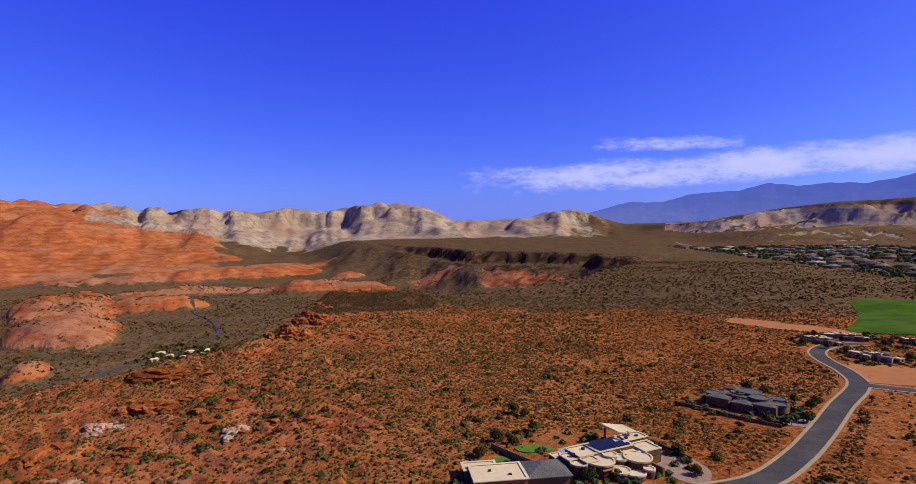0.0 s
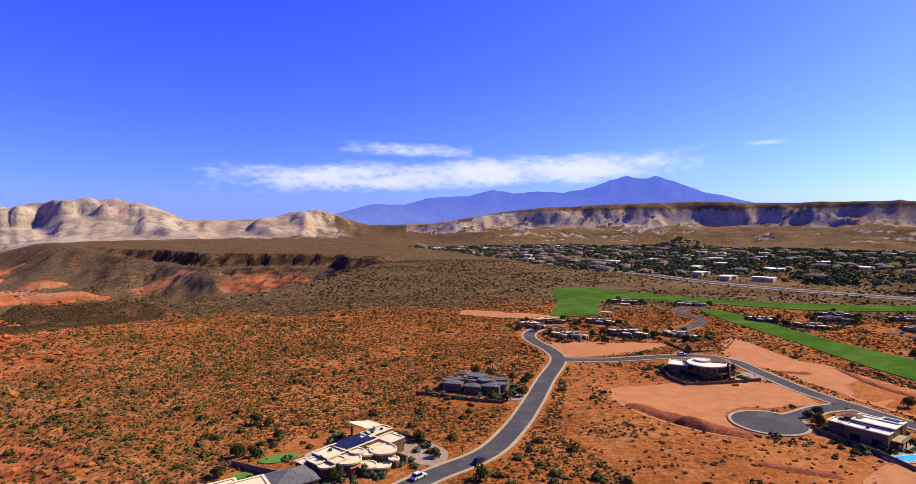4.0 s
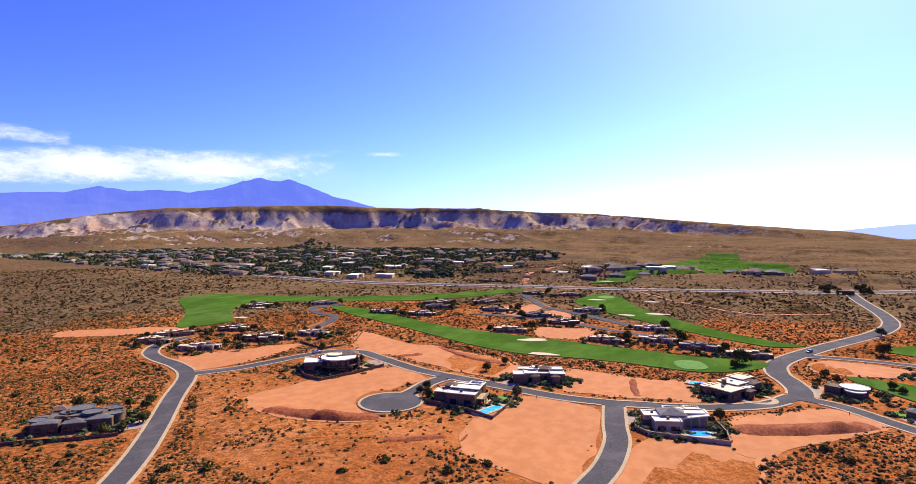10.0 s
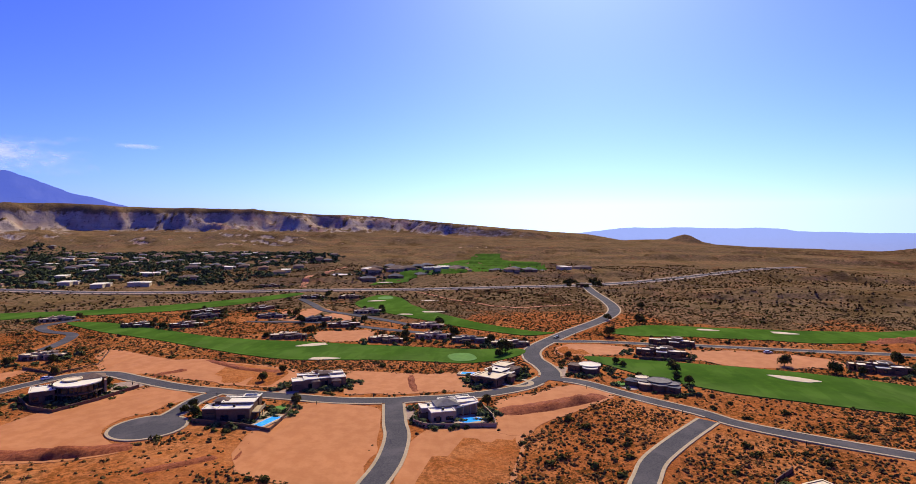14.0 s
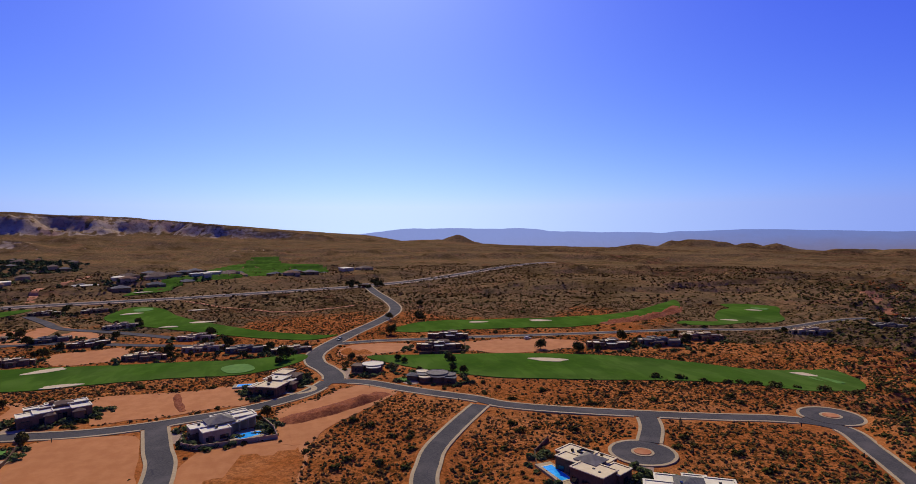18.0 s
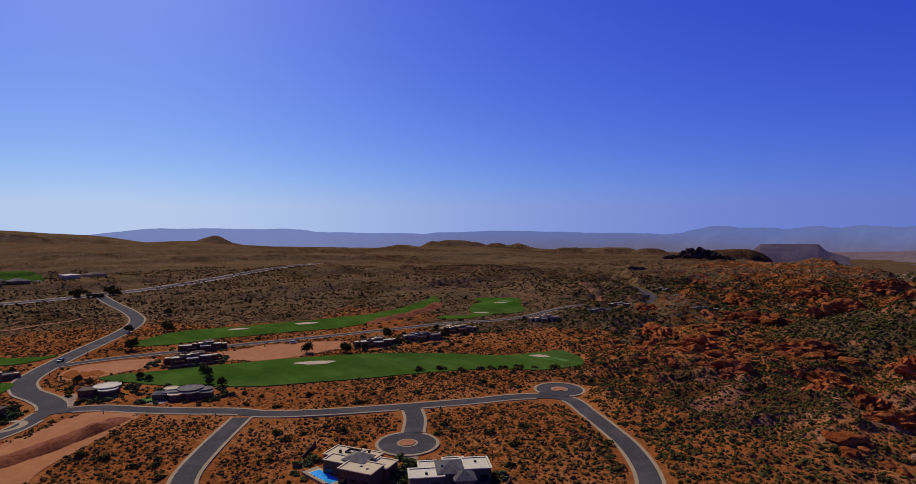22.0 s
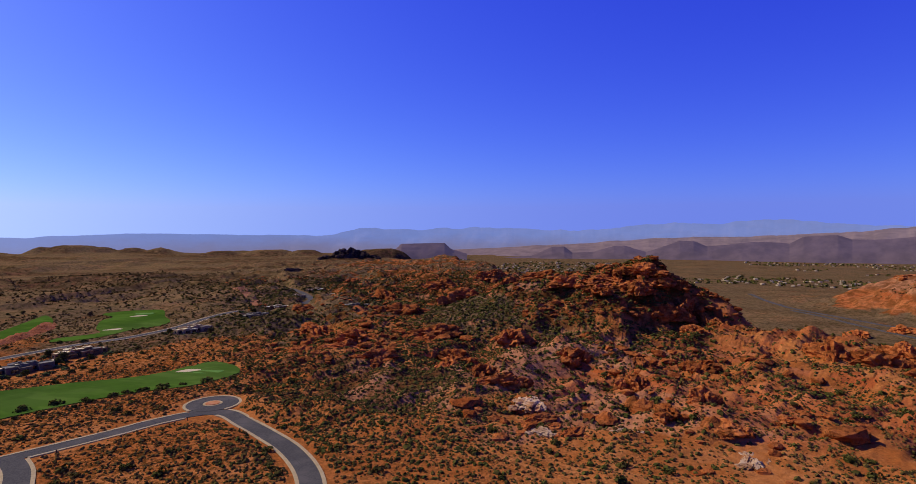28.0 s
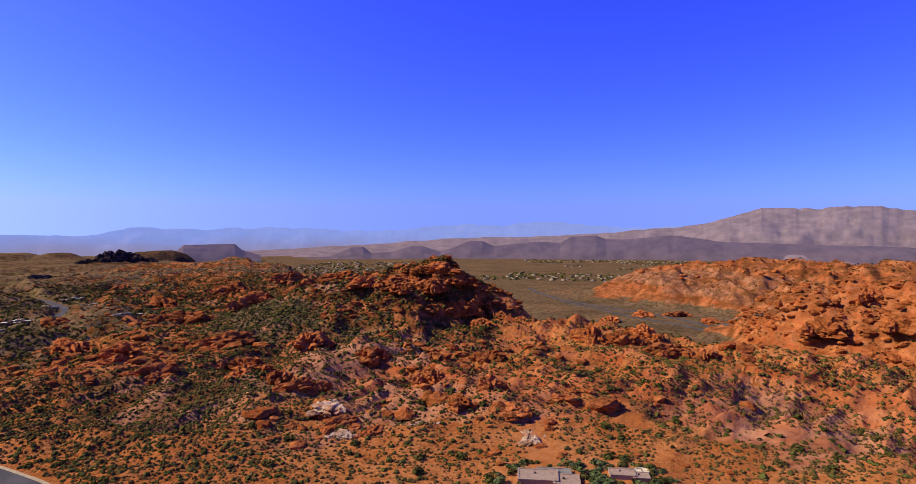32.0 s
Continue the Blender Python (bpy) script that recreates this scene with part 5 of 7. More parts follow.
def house_modern(x, y, turn):
    h = stand(x, y, turn, "modern two-storey brown house with white roof slabs and a terrace", tall=1.0)
    W, R = WALL_TONES[0], ROOF_WHITE
    block(h, 1.3, -5.0, 11.8, 5.2, 5.0, W, R, "s", curb=0.3, over=0.15)
    block(h, -7.6, -2.6, 5.6, 5.2, 4.4, W, R, "sw", curb=0.3, over=0.15)
    block(h, 1.5, 0.6, 11.6, 6.0, 5.8, W, ROOF_GREY, "e", curb=0.3, over=0.3, trim=ROOF_WHITE)
    block(h, -2.2, 5.4, 6.4, 4.4, 5.4, W, R, "w", curb=0.3, over=0.2)
    block(h, 4.6, 5.6, 6.0, 4.0, 6.0, W, R, "e", curb=0.3, over=0.2)
    part("wall", Build().prism(rect(-5.4, 2.2, 4.4, 3.8), 2.0, 5.6), W, h)
    hip(h, -5.4, 2.2, 4.4, 3.8, 5.6, 0.9, ROOF_BROWN)
    part("balcony", Build().box(8.8, -1.6, 2.7, 3.0, 8.0, 0.3).box(10.2, -1.6, 3.0, 0.1, 8.0, 1.0), CONCRETE, h)
    for py in (-5.4, -1.6, 2.2):
        part("post", Build().box(10.1, py, -0.8, 0.3, 0.3, 3.6), FRAME, h)
    for i in range(3):
        part("solar_panel", Build().box(2.6 + i * 1.5, 6.2, 5.9, 1.3, 2.2, 0.12), SOLAR, h)
    part("pool_terrace", Build().box(12.2, -4.4, -0.8, 6.6, 15, 1.15), CONCRETE, h, "pale paved pool terrace")
    vents(h, ((-7, -3), (1, -5), (2, 1)), 5.2)
    garage(h, -7.6, -5.25, 4)
    front_door(h, 8.0, 2.0)
    bushes_by(h, ((-12, -3), (-12, 0), (-11, 3), (-10, 6), (9, -8.6), (5, -9.2), (1, -9.2), (20, 4), (21, 7), (17, 9), (-3, 9), (11, 8), (22, 1), (22, -3), (23, 5)))
    return h


def house_stone(x, y, turn):
    h = stand(x, y, turn, "tan stone house with white flat roofs and small slate hip roofs", tall=1.0)
    W, R = WALL_TONES[1], ROOF_WHITE
    for cx, cy, w, d, ht, sides in ((-8.6, -2.4, 5.0, 6.0, 4.3, "sw"), (-3.2, -1.2, 6.0, 8.0, 4.6, "s"), (8.6, -2.2, 6.4, 5.6, 4.4, "se"), (2.8, 1.0, 6.0, 7.0, 4.0, "s"), (-5.4, 3.6, 6.0, 3.6, 4.9, ""), (0.6, 4.8, 5.0, 3.0, 5.2, ""), (8.2, 3.0, 6.6, 4.6, 5.0, "e"), (-1.6, 1.8, 4.6, 3.0, 5.1, "")):
        block(h, cx, cy, w, d, ht, W, R, sides, curb=0.3, over=0.15)
    for cx, cy, w, d, ht, rise in ((3.4, 3.6, 6.4, 4.2, 4.9, 1.0), (-1.6, -5.2, 3.0, 2.6, 3.6, 0.9), (7.4, -5.4, 3.2, 2.6, 3.4, 0.8)):
        part("wall", Build().prism(rect(cx, cy, w, d), -0.8, ht), W, h)
        hip(h, cx, cy, w, d, ht, rise, ROOF_BROWN, 0.5)
    garage(h, -8.6, -5.42, 4)
    front_door(h, 2.2, -2.56)
    chimney(h, 0, 3, 5.0, W)
    bushes_by(h, ((-13, 4), (-13, 1), (14, -3), (14, 1), (14, 4), (4, -6.5), (3, -8), (9, -8.6), (6, -9), (1, -8), (-3, -8.2), (-5, -7), (11, -7), (13, -7), (-11, 7)))
    return h


def house_gable(x, y, turn):
    h = stand(x, y, turn, "cream stucco house with white flat roofs and a grey hip roof", tall=1.0)
    W, R = WALL_TONES[2], ROOF_WHITE
    block(h, -4.4, -3.8, 9.0, 5.4, 4.0, W, R, "s", curb=0.35, over=0.15, tall=1.4)
    block(h, -8.4, 1.6, 5.8, 5.6, 4.2, W, R, "sw", curb=0.35, over=0.15)
    block(h, 6.4, 2.6, 8.4, 4.4, 4.8, W, R, "e", curb=0.3, over=0.35)
    block(h, 1.0, 6.4, 8.0, 3.4, 4.6, W, R, "", curb=0.3, over=0.2)
    block(h, 6.6, 6.0, 5.0, 3.0, 5.0, W, R, "", curb=0.3, over=0.2)
    part("wall", Build().prism(rect(-1.4, 1.6, 8.0, 6.4), -0.8, 4.6), W, h)
    hip(h, -1.4, 1.6, 8.0, 6.4, 4.6, 1.7, ROOF_GREY)
    v = [(0.2, -3.0, 3.7), (10.6, -1.6, 4.7), (10.6, 0.8, 4.7), (0.2, 0.8, 3.9)]
    part("porch_roof", Build().add([(a, b, c) for a, b, c in v] + [(a, b, c - 0.35) for a, b, c in v], [(0, 1, 2, 3), (7, 6, 5, 4), (0, 4, 5, 1), (1, 5, 6, 2), (2, 6, 7, 3), (3, 7, 4, 0)]), R, h, "slanting white porch roof")
    for px, py in ((1.4, -2.4), (4.2, -2.0), (7.2, -1.6), (9.8, -1.2)):
        part("column", Build().prism(arc(px, py, 0.32, n=10), -0.8, 4.2), W, h, "round tan column")
    part("pool_terrace", Build().box(6.6, -4.2, -0.8, 12, 6, 1.0), CONCRETE, h, "pale pool terrace")
    garage(h, -10.4, -1.26, 3)
    front_door(h, -6.5, -6.56)
    vents(h, ((-8, 2), (6, 3), (-4, -4)), 4.2)
    bushes_by(h, ((-12, -4), (-13, -2), (-11.5, -6), (-10.4, -8), (2, -7.4), (4, -9), (12, -4), (13, -7), (14, -9), (12.6, 1), (-6, 8), (-9, 7), (-12, 6), (15, -6), (10.5, -9.5)))
    return h


def house_long(x, y, turn):
    h = stand(x, y, turn, "long low brown house with wide white roofs by a round drive", wide=1.14, tall=1.0)
    W, R = WALL_TONES[0], ROOF_WHITE
    block(h, -7.0, -0.6, 9.6, 9.4, 4.0, W, ROOF_CREAM, "sw", curb=0.3, over=0.25)
    block(h, 1.4, 1.6, 8.2, 7.6, 4.4, W, R, "s", curb=0.3, over=0.3)
    block(h, 8.6, 3.2, 7.4, 6.0, 4.8, W, ROOF_CREAM, "se", curb=0.3, over=0.3)
    block(h, -8.6, 5.0, 6.0, 3.0, 3.6, W, R, "w", curb=0.3, over=0.25)
    block(h, 0.6, -3.6, 4.4, 3.6, 3.6, W, R, "s", curb=0.3, over=0.2)
    for cx, cy, w, d, ht, rise in ((7.0, -2.0, 5.6, 4.4, 4.0, 1.1), (-1.6, -5.6, 3.4, 3.0, 3.0, 0.9)):
        part("wall", Build().prism(rect(cx, cy, w, d), -0.8, ht), W, h)
        hip(h, cx, cy, w, d, ht, rise, ROOF_BROWN, 0.5)
    garage(h, -8.0, -5.36, 5)
    front_door(h, 3.6, -2.26)
    chimney(h, -4, 2, 4.4, W)
    vents(h, ((-8, 0), (1, 2), (8, 4)), 4.2)
    bushes_by(h, ((4, -7), (9, -6), (12, -4), (13, 0), (-4, -8), (-13, -3), (-13, 2), (2, -8.6), (6, -8), (10, -8), (-1, 8), (-10, 8)))
    return h


def house_disc(x, y, turn, k=1):
    h = stand(x, y, turn, "dark house with round white roof discs" if k == 1 else "dark stone house with grey round roof discs among shrubs", wide=0.74 if k == 1 else 0.72, tall=0.62)
    W = WALL_TONES[0]
    R = ROOF_WHITE if k == 1 else ROOF_GREY
    drum(h, 3, 2, 6.5, 5.2, W, R, 0.8)
    drum(h, 5, -4, 4.4, 4.4, W, R, 0.7)
    block(h, -6, 0, 8, 9, 4.6, W, ROOF_BROWN if k == 1 else R, "sw", over=0.4)
    if k > 1:
        drum(h, -3, -5, 4.0, 4.0, W, ROOF_CREAM, 0.6)
        drum(h, 11, 1, 4.2, 4.6, W, R, 0.6)
        block(h, 13, -4, 7, 6, 4.0, W, ROOF_SLATE, "s", over=0.4)
        hip(h, -12, -2, 7, 7, 3.8, 1.4, ROOF_SLATE)
        part("wall", Build().prism(rect(-12, -2, 7, 7), -0.8, 3.8), W, h)
        drum(h, -8, 5, 3.6, 4.8, W, ROOF_CREAM, 0.6)
    front_door(h, -6, -4.56)
    return h


def house_court(x, y, turn):
    h = stand(x, y, turn, "dark house with pale flat roofs round a small court", wide=0.80, tall=0.85)
    W, R = WALL_TONES[0], ROOF_CREAM
    block(h, -8, 4, 12, 9, 4.8, W, R, "sw", over=0.3)
    block(h, 1, 6, 9, 7, 4.6, W, R, "n", over=0.3)
    block(h, -5, -3, 10, 6, 5.4, W, R, "s", over=0.3)
    part("wall", Build().prism(rect(1, 0, 8, 7), -0.8, 5.6), W, h)
    hip(h, 1, 0, 8, 7, 5.6, 1.6, ROOF_GREY)
    block(h, 6, -6, 13, 9, 5.6, W, R, "sw", over=0.3)
    block(h, 10, 2, 7, 8, 4.4, W, R, "e", over=0.3)
    part("court_wall", Build().bowl(rect(-5, 5.5, 5, 3.5), rect(-5, 5.5, 4.4, 2.9), 3.9, 5.2, 4.0), FRAME, h)
    vents(h, ((6, -6), (9, -7), (-9, 3), (1, 7)), 5.2)
    garage(h, 10, 6.06, 4, "n")
    return h


def house_hips(x, y, turn):
    h = stand(x, y, turn, "house with white flat roofs between dark slate hip roofs", wide=0.84, tall=0.85)
    W = WALL_TONES[3]
    block(h, -8, -3, 11, 7, 4.8, W, ROOF_WHITE, "s", over=0.4)
    block(h, 9, 2, 9, 9, 5.0, W, ROOF_WHITE, "se", over=0.4)
    block(h, 2, 6, 7, 5, 4.6, W, ROOF_WHITE, "n", over=0.4)
    block(h, -7, 4, 6, 5, 4.6, W, ROOF_WHITE, "w", over=0.4)
    for cx, cy, w, d, ht in ((0, 0, 8, 10, 5.0), (4, -6, 6, 6, 4.2)):
        part("wall", Build().prism(rect(cx, cy, w, d), -0.8, ht), W, h)
        hip(h, cx, cy, w, d, ht, 1.9, ROOF_SLATE)
    for k in (-0.8, 0.8):
        part("skylight", Build().box(k - 1.9, -1.8, 5.9, 0.8, 1.2, 0.3), GLASS, h)
    vents(h, ((-8, -4), (9, 3)), 4.8)
    return h


def house_terrace(x, y, turn, k):
    h = stand(x, y, turn, "low house with a pale grey terraced flat roof on red rock", wide=0.5 if k else 0.78, tall=0.55)
    W, R = WALL_TONES[2], ROOF_CREAM if k else ROOF_GREY
    block(h, -4, 0, 14, 9, 2.4, W, DRIVE, "n", over=0.3, tall=1.2)
    block(h, 6, -2, 9, 8, 2.0, W, DRIVE, "n", over=0.3, tall=1.0)
    block(h, 2, 5, 12, 5, 1.6, W, ROOF_GREY, "", over=0.3)
    if k:
        drum(h, 8, 5, 3.5, 1.6, W, ROOF_CREAM)
    vents(h, ((-5, 1), (5, -2)), 2.2)
    return h


def house_low(x, y, turn, k):
    """A plain desert house; k picks one of five arrangements."""
    rnd = random.Random(k * 7 + 3)
    W = WALL_TONES[(0, 1, 0, 3, 2)[k % 5]]
    R = (ROOF_WHITE, ROOF_CREAM, ROOF_WHITE, ROOF_GREY, ROOF_CREAM)[k % 5]
    words = ("dark brown", "clay red", "umber", "grey", "tan")[k % 5] + " desert house with " + ("white", "cream", "white", "grey", "cream")[k % 5] + " flat roofs and parapets"
    h = stand(x, y, turn, words, "houses by the golf course", wide=0.88)
    block(h, 0, 1.5, 10, 7, 5.0, W, R, "sn", curb=0.4)
    block(h, -7.5, -0.5 + rnd.uniform(-1.5, 1.5), 7, 7, 4.4, W, R, "sw", curb=0.4, over=0.25 if k % 2 else 0)
    block(h, -12.0, rnd.uniform(0, 3), 4.5, 6, 3.9, W, ROOF_CREAM, "sw", curb=0.35)
    block(h, 8, -1 + rnd.uniform(-1, 1), 8, 7, 4.3, W, ROOF_GREY if k % 3 == 1 else R, "se", curb=0.4)
    block(h, 13.0, rnd.uniform(0, 3), 4.5, 6, 3.7, W, ROOF_CREAM, "se", curb=0.35)
    block(h, rnd.uniform(-4, 4), -4.0, 6, 4.5, 3.7, W, ROOF_BROWN if k % 2 else R, "s", curb=0.3, over=0.2)
    block(h, rnd.uniform(-6, 6), 6.5, 7, 4, 4.2, W, ROOF_BROWN, "n", curb=0.35)
    block(h, rnd.uniform(2, 6), 1.0, 4, 4, 5.6, W, R, "", curb=0.3, over=0.2)
    block(h, -4.5, rnd.uniform(-2, 1), 3.4, 4, 5.3, W, ROOF_CREAM, "", curb=0.3)
    for q in range(6):
        part("pergola_slat", Build().box(-8 + q * 0.9, -5.4, 2.7, 0.2, 3.4, 0.2), WOOD, h)
    part("pergola_beam", Build().box(-5.8, -6.9, 2.5, 5.4, 0.25, 0.25), WOOD, h)
    for px in (-8.2, -3.4):
        part("pergola_post", Build().box(px, -6.9, -0.8, 0.3, 0.3, 3.4), WOOD, h)
    if k % 2:
        drum(h, -4, 5, 3.4, 4.8, W, R, 0.5)
    else:
        part("wall", Build().prism(rect(4, 4, 6, 5), -0.8, 5.2), W, h)
        hip(h, 4, 4, 6, 5, 5.2, 1.3, ROOF_BROWN)
    garage(h, 8, -5.6, 4.2)
    front_door(h, 0, -6.4)
    chimney(h, -3, 2, 5.0, W)
    return h


low = 0
for x, y, w, d, turn, kind in HOUSES:
    if kind == "low":
        house_low(x, y, turn, low)
        low += 2
    elif kind == "terrace":
        house_terrace(x, y, turn, x < -50)
    elif kind in ("disc", "discs"):
        house_disc(x, y, turn, 1 if kind == "disc" else 2)
    else:
        {"solar": house_solar, "annex": house_annex, "slate": house_slate, "round": house_round, "modern": house_modern, "stone": house_stone,
         "gable": house_gable, "long": house_long, "court": house_court, "hips": house_hips}[kind](x, y, turn)

models = {}
for i, (x, y, turn) in enumerate(LOW_HOUSES + FAR_HOUSES):
    k = (i * 3 + i // 4) % 5
    if k not in models:
        models[k] = house_low(x, y, turn, k)
    else:
        copy_thing(models[k], pose(x, y, float(height(x, y)), 0, 0, -turn + (i * 37 % 30) - 15) @ Matrix.Diagonal((0.88, 0.88, 0.8, 1)))

pool(192.5, 91.4, 0.35, 10.5, 3.6, 15)
pool(202.6, 18.8, 0.3, 9, 5, 67, True)
pool(146.2, -68.6, 0.3, 10, 3.2, 172)
pool(268, 26, 0.3, 7, 3.5, 95)
pool(34, 172, 0.3, 5, 3, 0, True)
for pts, mat_, words in (
        ([(84, 218), (92, 210), (101, 199), (110, 191)], STONE_VENEER, "brown stone garden wall below a slate-roofed house"),
        ([(62, 176), (68, 164)], STONE_VENEER, "brown stone wall beside a paved drive"),
        ([(10, 175), (19, 164), (24, 159)], WALL_TONES[1], "clay garden wall round a small lawn"),
        ([(189.7, 118.8), (188.4, 109), (187, 98), (183.5, 86.5), (200, 87.5), (214, 90.5)], WALL_TONES[0], "dark garden wall round a pool terrace"),
        ([(206, 204), (196, 190), (193, 177), (210, 171.5), (229, 168)], WALL_TONES[0], "dark retaining wall round a curved house"),
        ([(252, 247), (243.4, 222), (262.7, 215), (292, 232)], WALL_TONES[0], "dark low wall round an empty lot"),
        ([(198, 39), (194.5, 33.9), (196, 22), (197.8, 9.5), (207, 11), (218, 15.4)], WALL_TONES[2], "tan garden wall round a pool garden"),
        ([(173, -78), (164, -69.5), (153.5, -65.6), (138, -68.6), (131, -66)], WALL_TONES[0], "dark garden wall round a pool yard"),
        ([(112, -108), (107, -100), (110, -90)], WALL_TONES[0], "dark garden wall below a hip-roofed house"),
        ([(310, -62), (308, -88), (330, -94)], WALL_TONES[0], "dark low wall beside the golf course")):
    garden_wall(pts, 1.5, mat_, words)


def drive(outline, label):
    o = smooth_line(outline, True, 2.0)
    lawn("drive", o, 0.12, DRIVE, label, "drive", 0.5)


drive([(58, 171), (64, 176), (71, 160), (66, 150), (60, 152), (56, 162)], "tan paved house drive")
drive([(108, 200), (115, 204), (123, 198), (128, 194), (124, 189), (113, 194)], "pale concrete house drive")
drive([(146, -92), (143, -98), (133, -89), (128, -84), (126, -90), (136, -96)], "pale concrete house drive")
drive([(218, 45), (212, 41), (205, 40), (201, 38), (203, 44), (209, 45.5)], "pale paved house drive")
drive([(220, 112), (212, 125), (204, 122), (206, 114)], "pale paved house drive")
drive([(224, 176), (232, 168), (239, 176), (232, 184)], "pale paved house drive")
drive([(227, 96), (227, 103), (232, 104), (236, 100), (232, 96)], "pale paved house drive")
drive([(262, -44), (254, -43), (250, -46), (252, -50), (260, -48)], "pale paved house drive")
drive([(288, -16), (276, -17), (268, -16), (270, -20), (280, -21), (288, -22)], "pale paved house drive")
ringdrive = Build()
for i in range(36):
    a0, a1 = 2 * math.pi * i / 36, 2 * math.pi * (i + 1) / 36
    q = [(256 + 7 * math.cos(a) * k, 3 + 8 * math.sin(a) * k) for a, k in ((a0, 0.68), (a0, 1), (a1, 1), (a1, 0.68))]
    ringdrive.prism(q, -0.4, 0.17)
tagged(new("round_drive", ringdrive.mesh("round_drive", CONCRETE)), "pale round concrete drive before a long house", "drive", kind="structure")

# ---- greens, bunkers ----
for x, y, w, d, turn in ((325, 125, 9, 4, 60), (291, 107, 8, 3, 80), (276, -125, 10, 4, 118), (404, -125, 7, 3, 100), (397, -172, 8, 4, 110), (547, 92, 8, 4, 80), (531, 141, 8, 4, 70),
                         (466, 76, 9, 4, 80), (213, -229, 6, 3, 130), (345, 387, 6, 3, 40), (300, 355, 5, 3, 50), (450, 95, 6, 3, 90), (700, 175, 9, 5, 80), (900, 110, 12, 6, 80), (356, -310, 6, 3, 130), (393, -366, 6, 3, 130)):
    o = [(x + (w * (1 + 0.22 * math.sin(3 * a + x))) * math.cos(a) * math.sin(radians(turn + 90)) + d * math.sin(a) * math.sin(radians(turn)),
          y + (w * (1 + 0.22 * math.sin(3 * a + x))) * math.cos(a) * math.cos(radians(turn + 90)) + d * math.sin(a) * math.cos(radians(turn))) for a in np.linspace(0, 2 * math.pi, 25)[:-1]]
    lawn("bunker", o, 0.48 if x < 650 else 2.0, SAND, "pale sand bunker in a golf fairway", "bunker", 0.3)
for x, y, w, d, up in ((285, 377, 13, 9, 0.42), (303, 33, 10, 8, 0.42), (555, 138, 12, 8, 0.42), (204, -231, 8, 6, 0.42), (352, -334, 9, 7, 0.42), (400, -378, 8, 6, 0.42), (23, 175, 6, 3, 0.3), (5, 161, 5, 3.4, 0.3), (12, 167, 3, 2, 0.3), (206.5, 94, 5.5, 2.6, 0.3), (259, -44, 4, 3, 0.3)):
    o = [(x + w * math.cos(a), y + d * math.sin(a) * (1 + 0.15 * math.sin(2 * a))) for a in np.linspace(0, 2 * math.pi, 25)[:-1]]
    lawn("putting_green", o, up, GREEN, "short light green turf oval", "putting green", 0.3)


# ---- plants ----
def tri_mesh(name, co, material):
    """A mesh of loose triangles from an array of corners."""
    n = len(co) // 3
    me = bpy.data.meshes.new(name)
    me.vertices.add(n * 3)
    me.vertices.foreach_set("co", co.astype(np.float32).ravel())
    me.loops.add(n * 3)
    me.loops.foreach_set("vertex_index", np.arange(n * 3, dtype=np.int32))
    me.polygons.add(n)
    me.polygons.foreach_set("loop_start", np.arange(0, n * 3, 3, dtype=np.int32))
    me.materials.append(material)
    me.update(calc_edges=True)
    return me


def tuft(rng, leaves, size, tall=0.75, lobes=1):
    """Corners of ragged leaf sprays over one or more rounded lobes, for a bush one metre in radius."""
    out = []
    mids = [np.array([rng.uniform(-0.5, 0.5), rng.uniform(-0.5, 0.5), rng.uniform(-0.1, 0.3)]) if lobes > 1 else np.zeros(3) for _ in range(lobes)]
    for i in range(leaves):
        c = mids[i % lobes]
        k = 1.0 if lobes == 1 else 0.62
        a, u = rng.uniform(0, 2 * math.pi), rng.uniform(-0.15, 1)
        s = math.sqrt(max(0.0, 1 - u * u))
        d = np.array([s * math.cos(a), s * math.sin(a), u])
        at = c + d * k * rng.uniform(0.62, 1.0)
        e1 = np.cross(d, rng.normal(size=3))
        e1 /= np.linalg.norm(e1) + 1e-9
        e2 = np.cross(d, e1) + d * rng.uniform(-0.6, 0.6)
        w = size * rng.uniform(0.6, 1.2)
        tri = np.array([at + e1 * w, at - e1 * w * 0.6 + e2 * w * 0.8, at - e1 * w * 0.5 - e2 * w * 0.8])
        tri[:, 2] = np.maximum(tri[:, 2], -0.15) * tall
        out.append(tri)
    return np.concatenate(out)


def mound(rng, sides=4):
    """Corners of a low rounded shrub one metre in radius: a skirt, a shoulder and an uneven top."""
    a = np.arange(sides) * 2 * math.pi / sides + rng.uniform(-0.4, 0.4, sides)
    rim = np.stack([np.cos(a) * rng.uniform(0.8, 1.15, sides), np.sin(a) * rng.uniform(0.8, 1.15, sides), np.full(sides, -0.12)], 1)
    b = a + math.pi / sides
    mid = np.stack([np.cos(b) * rng.uniform(0.6, 0.95, sides), np.sin(b) * rng.uniform(0.6, 0.95, sides), rng.uniform(0.4, 0.68, sides)], 1)
    top = np.array([rng.uniform(-0.2, 0.2), rng.uniform(-0.2, 0.2), rng.uniform(0.72, 0.95)])
    out = []
    for i in range(sides):
        j = (i + 1) % sides
        out += [rim[i], rim[j], mid[i], rim[j], mid[j], mid[i], mid[i], mid[j], top]
    return np.array(out)


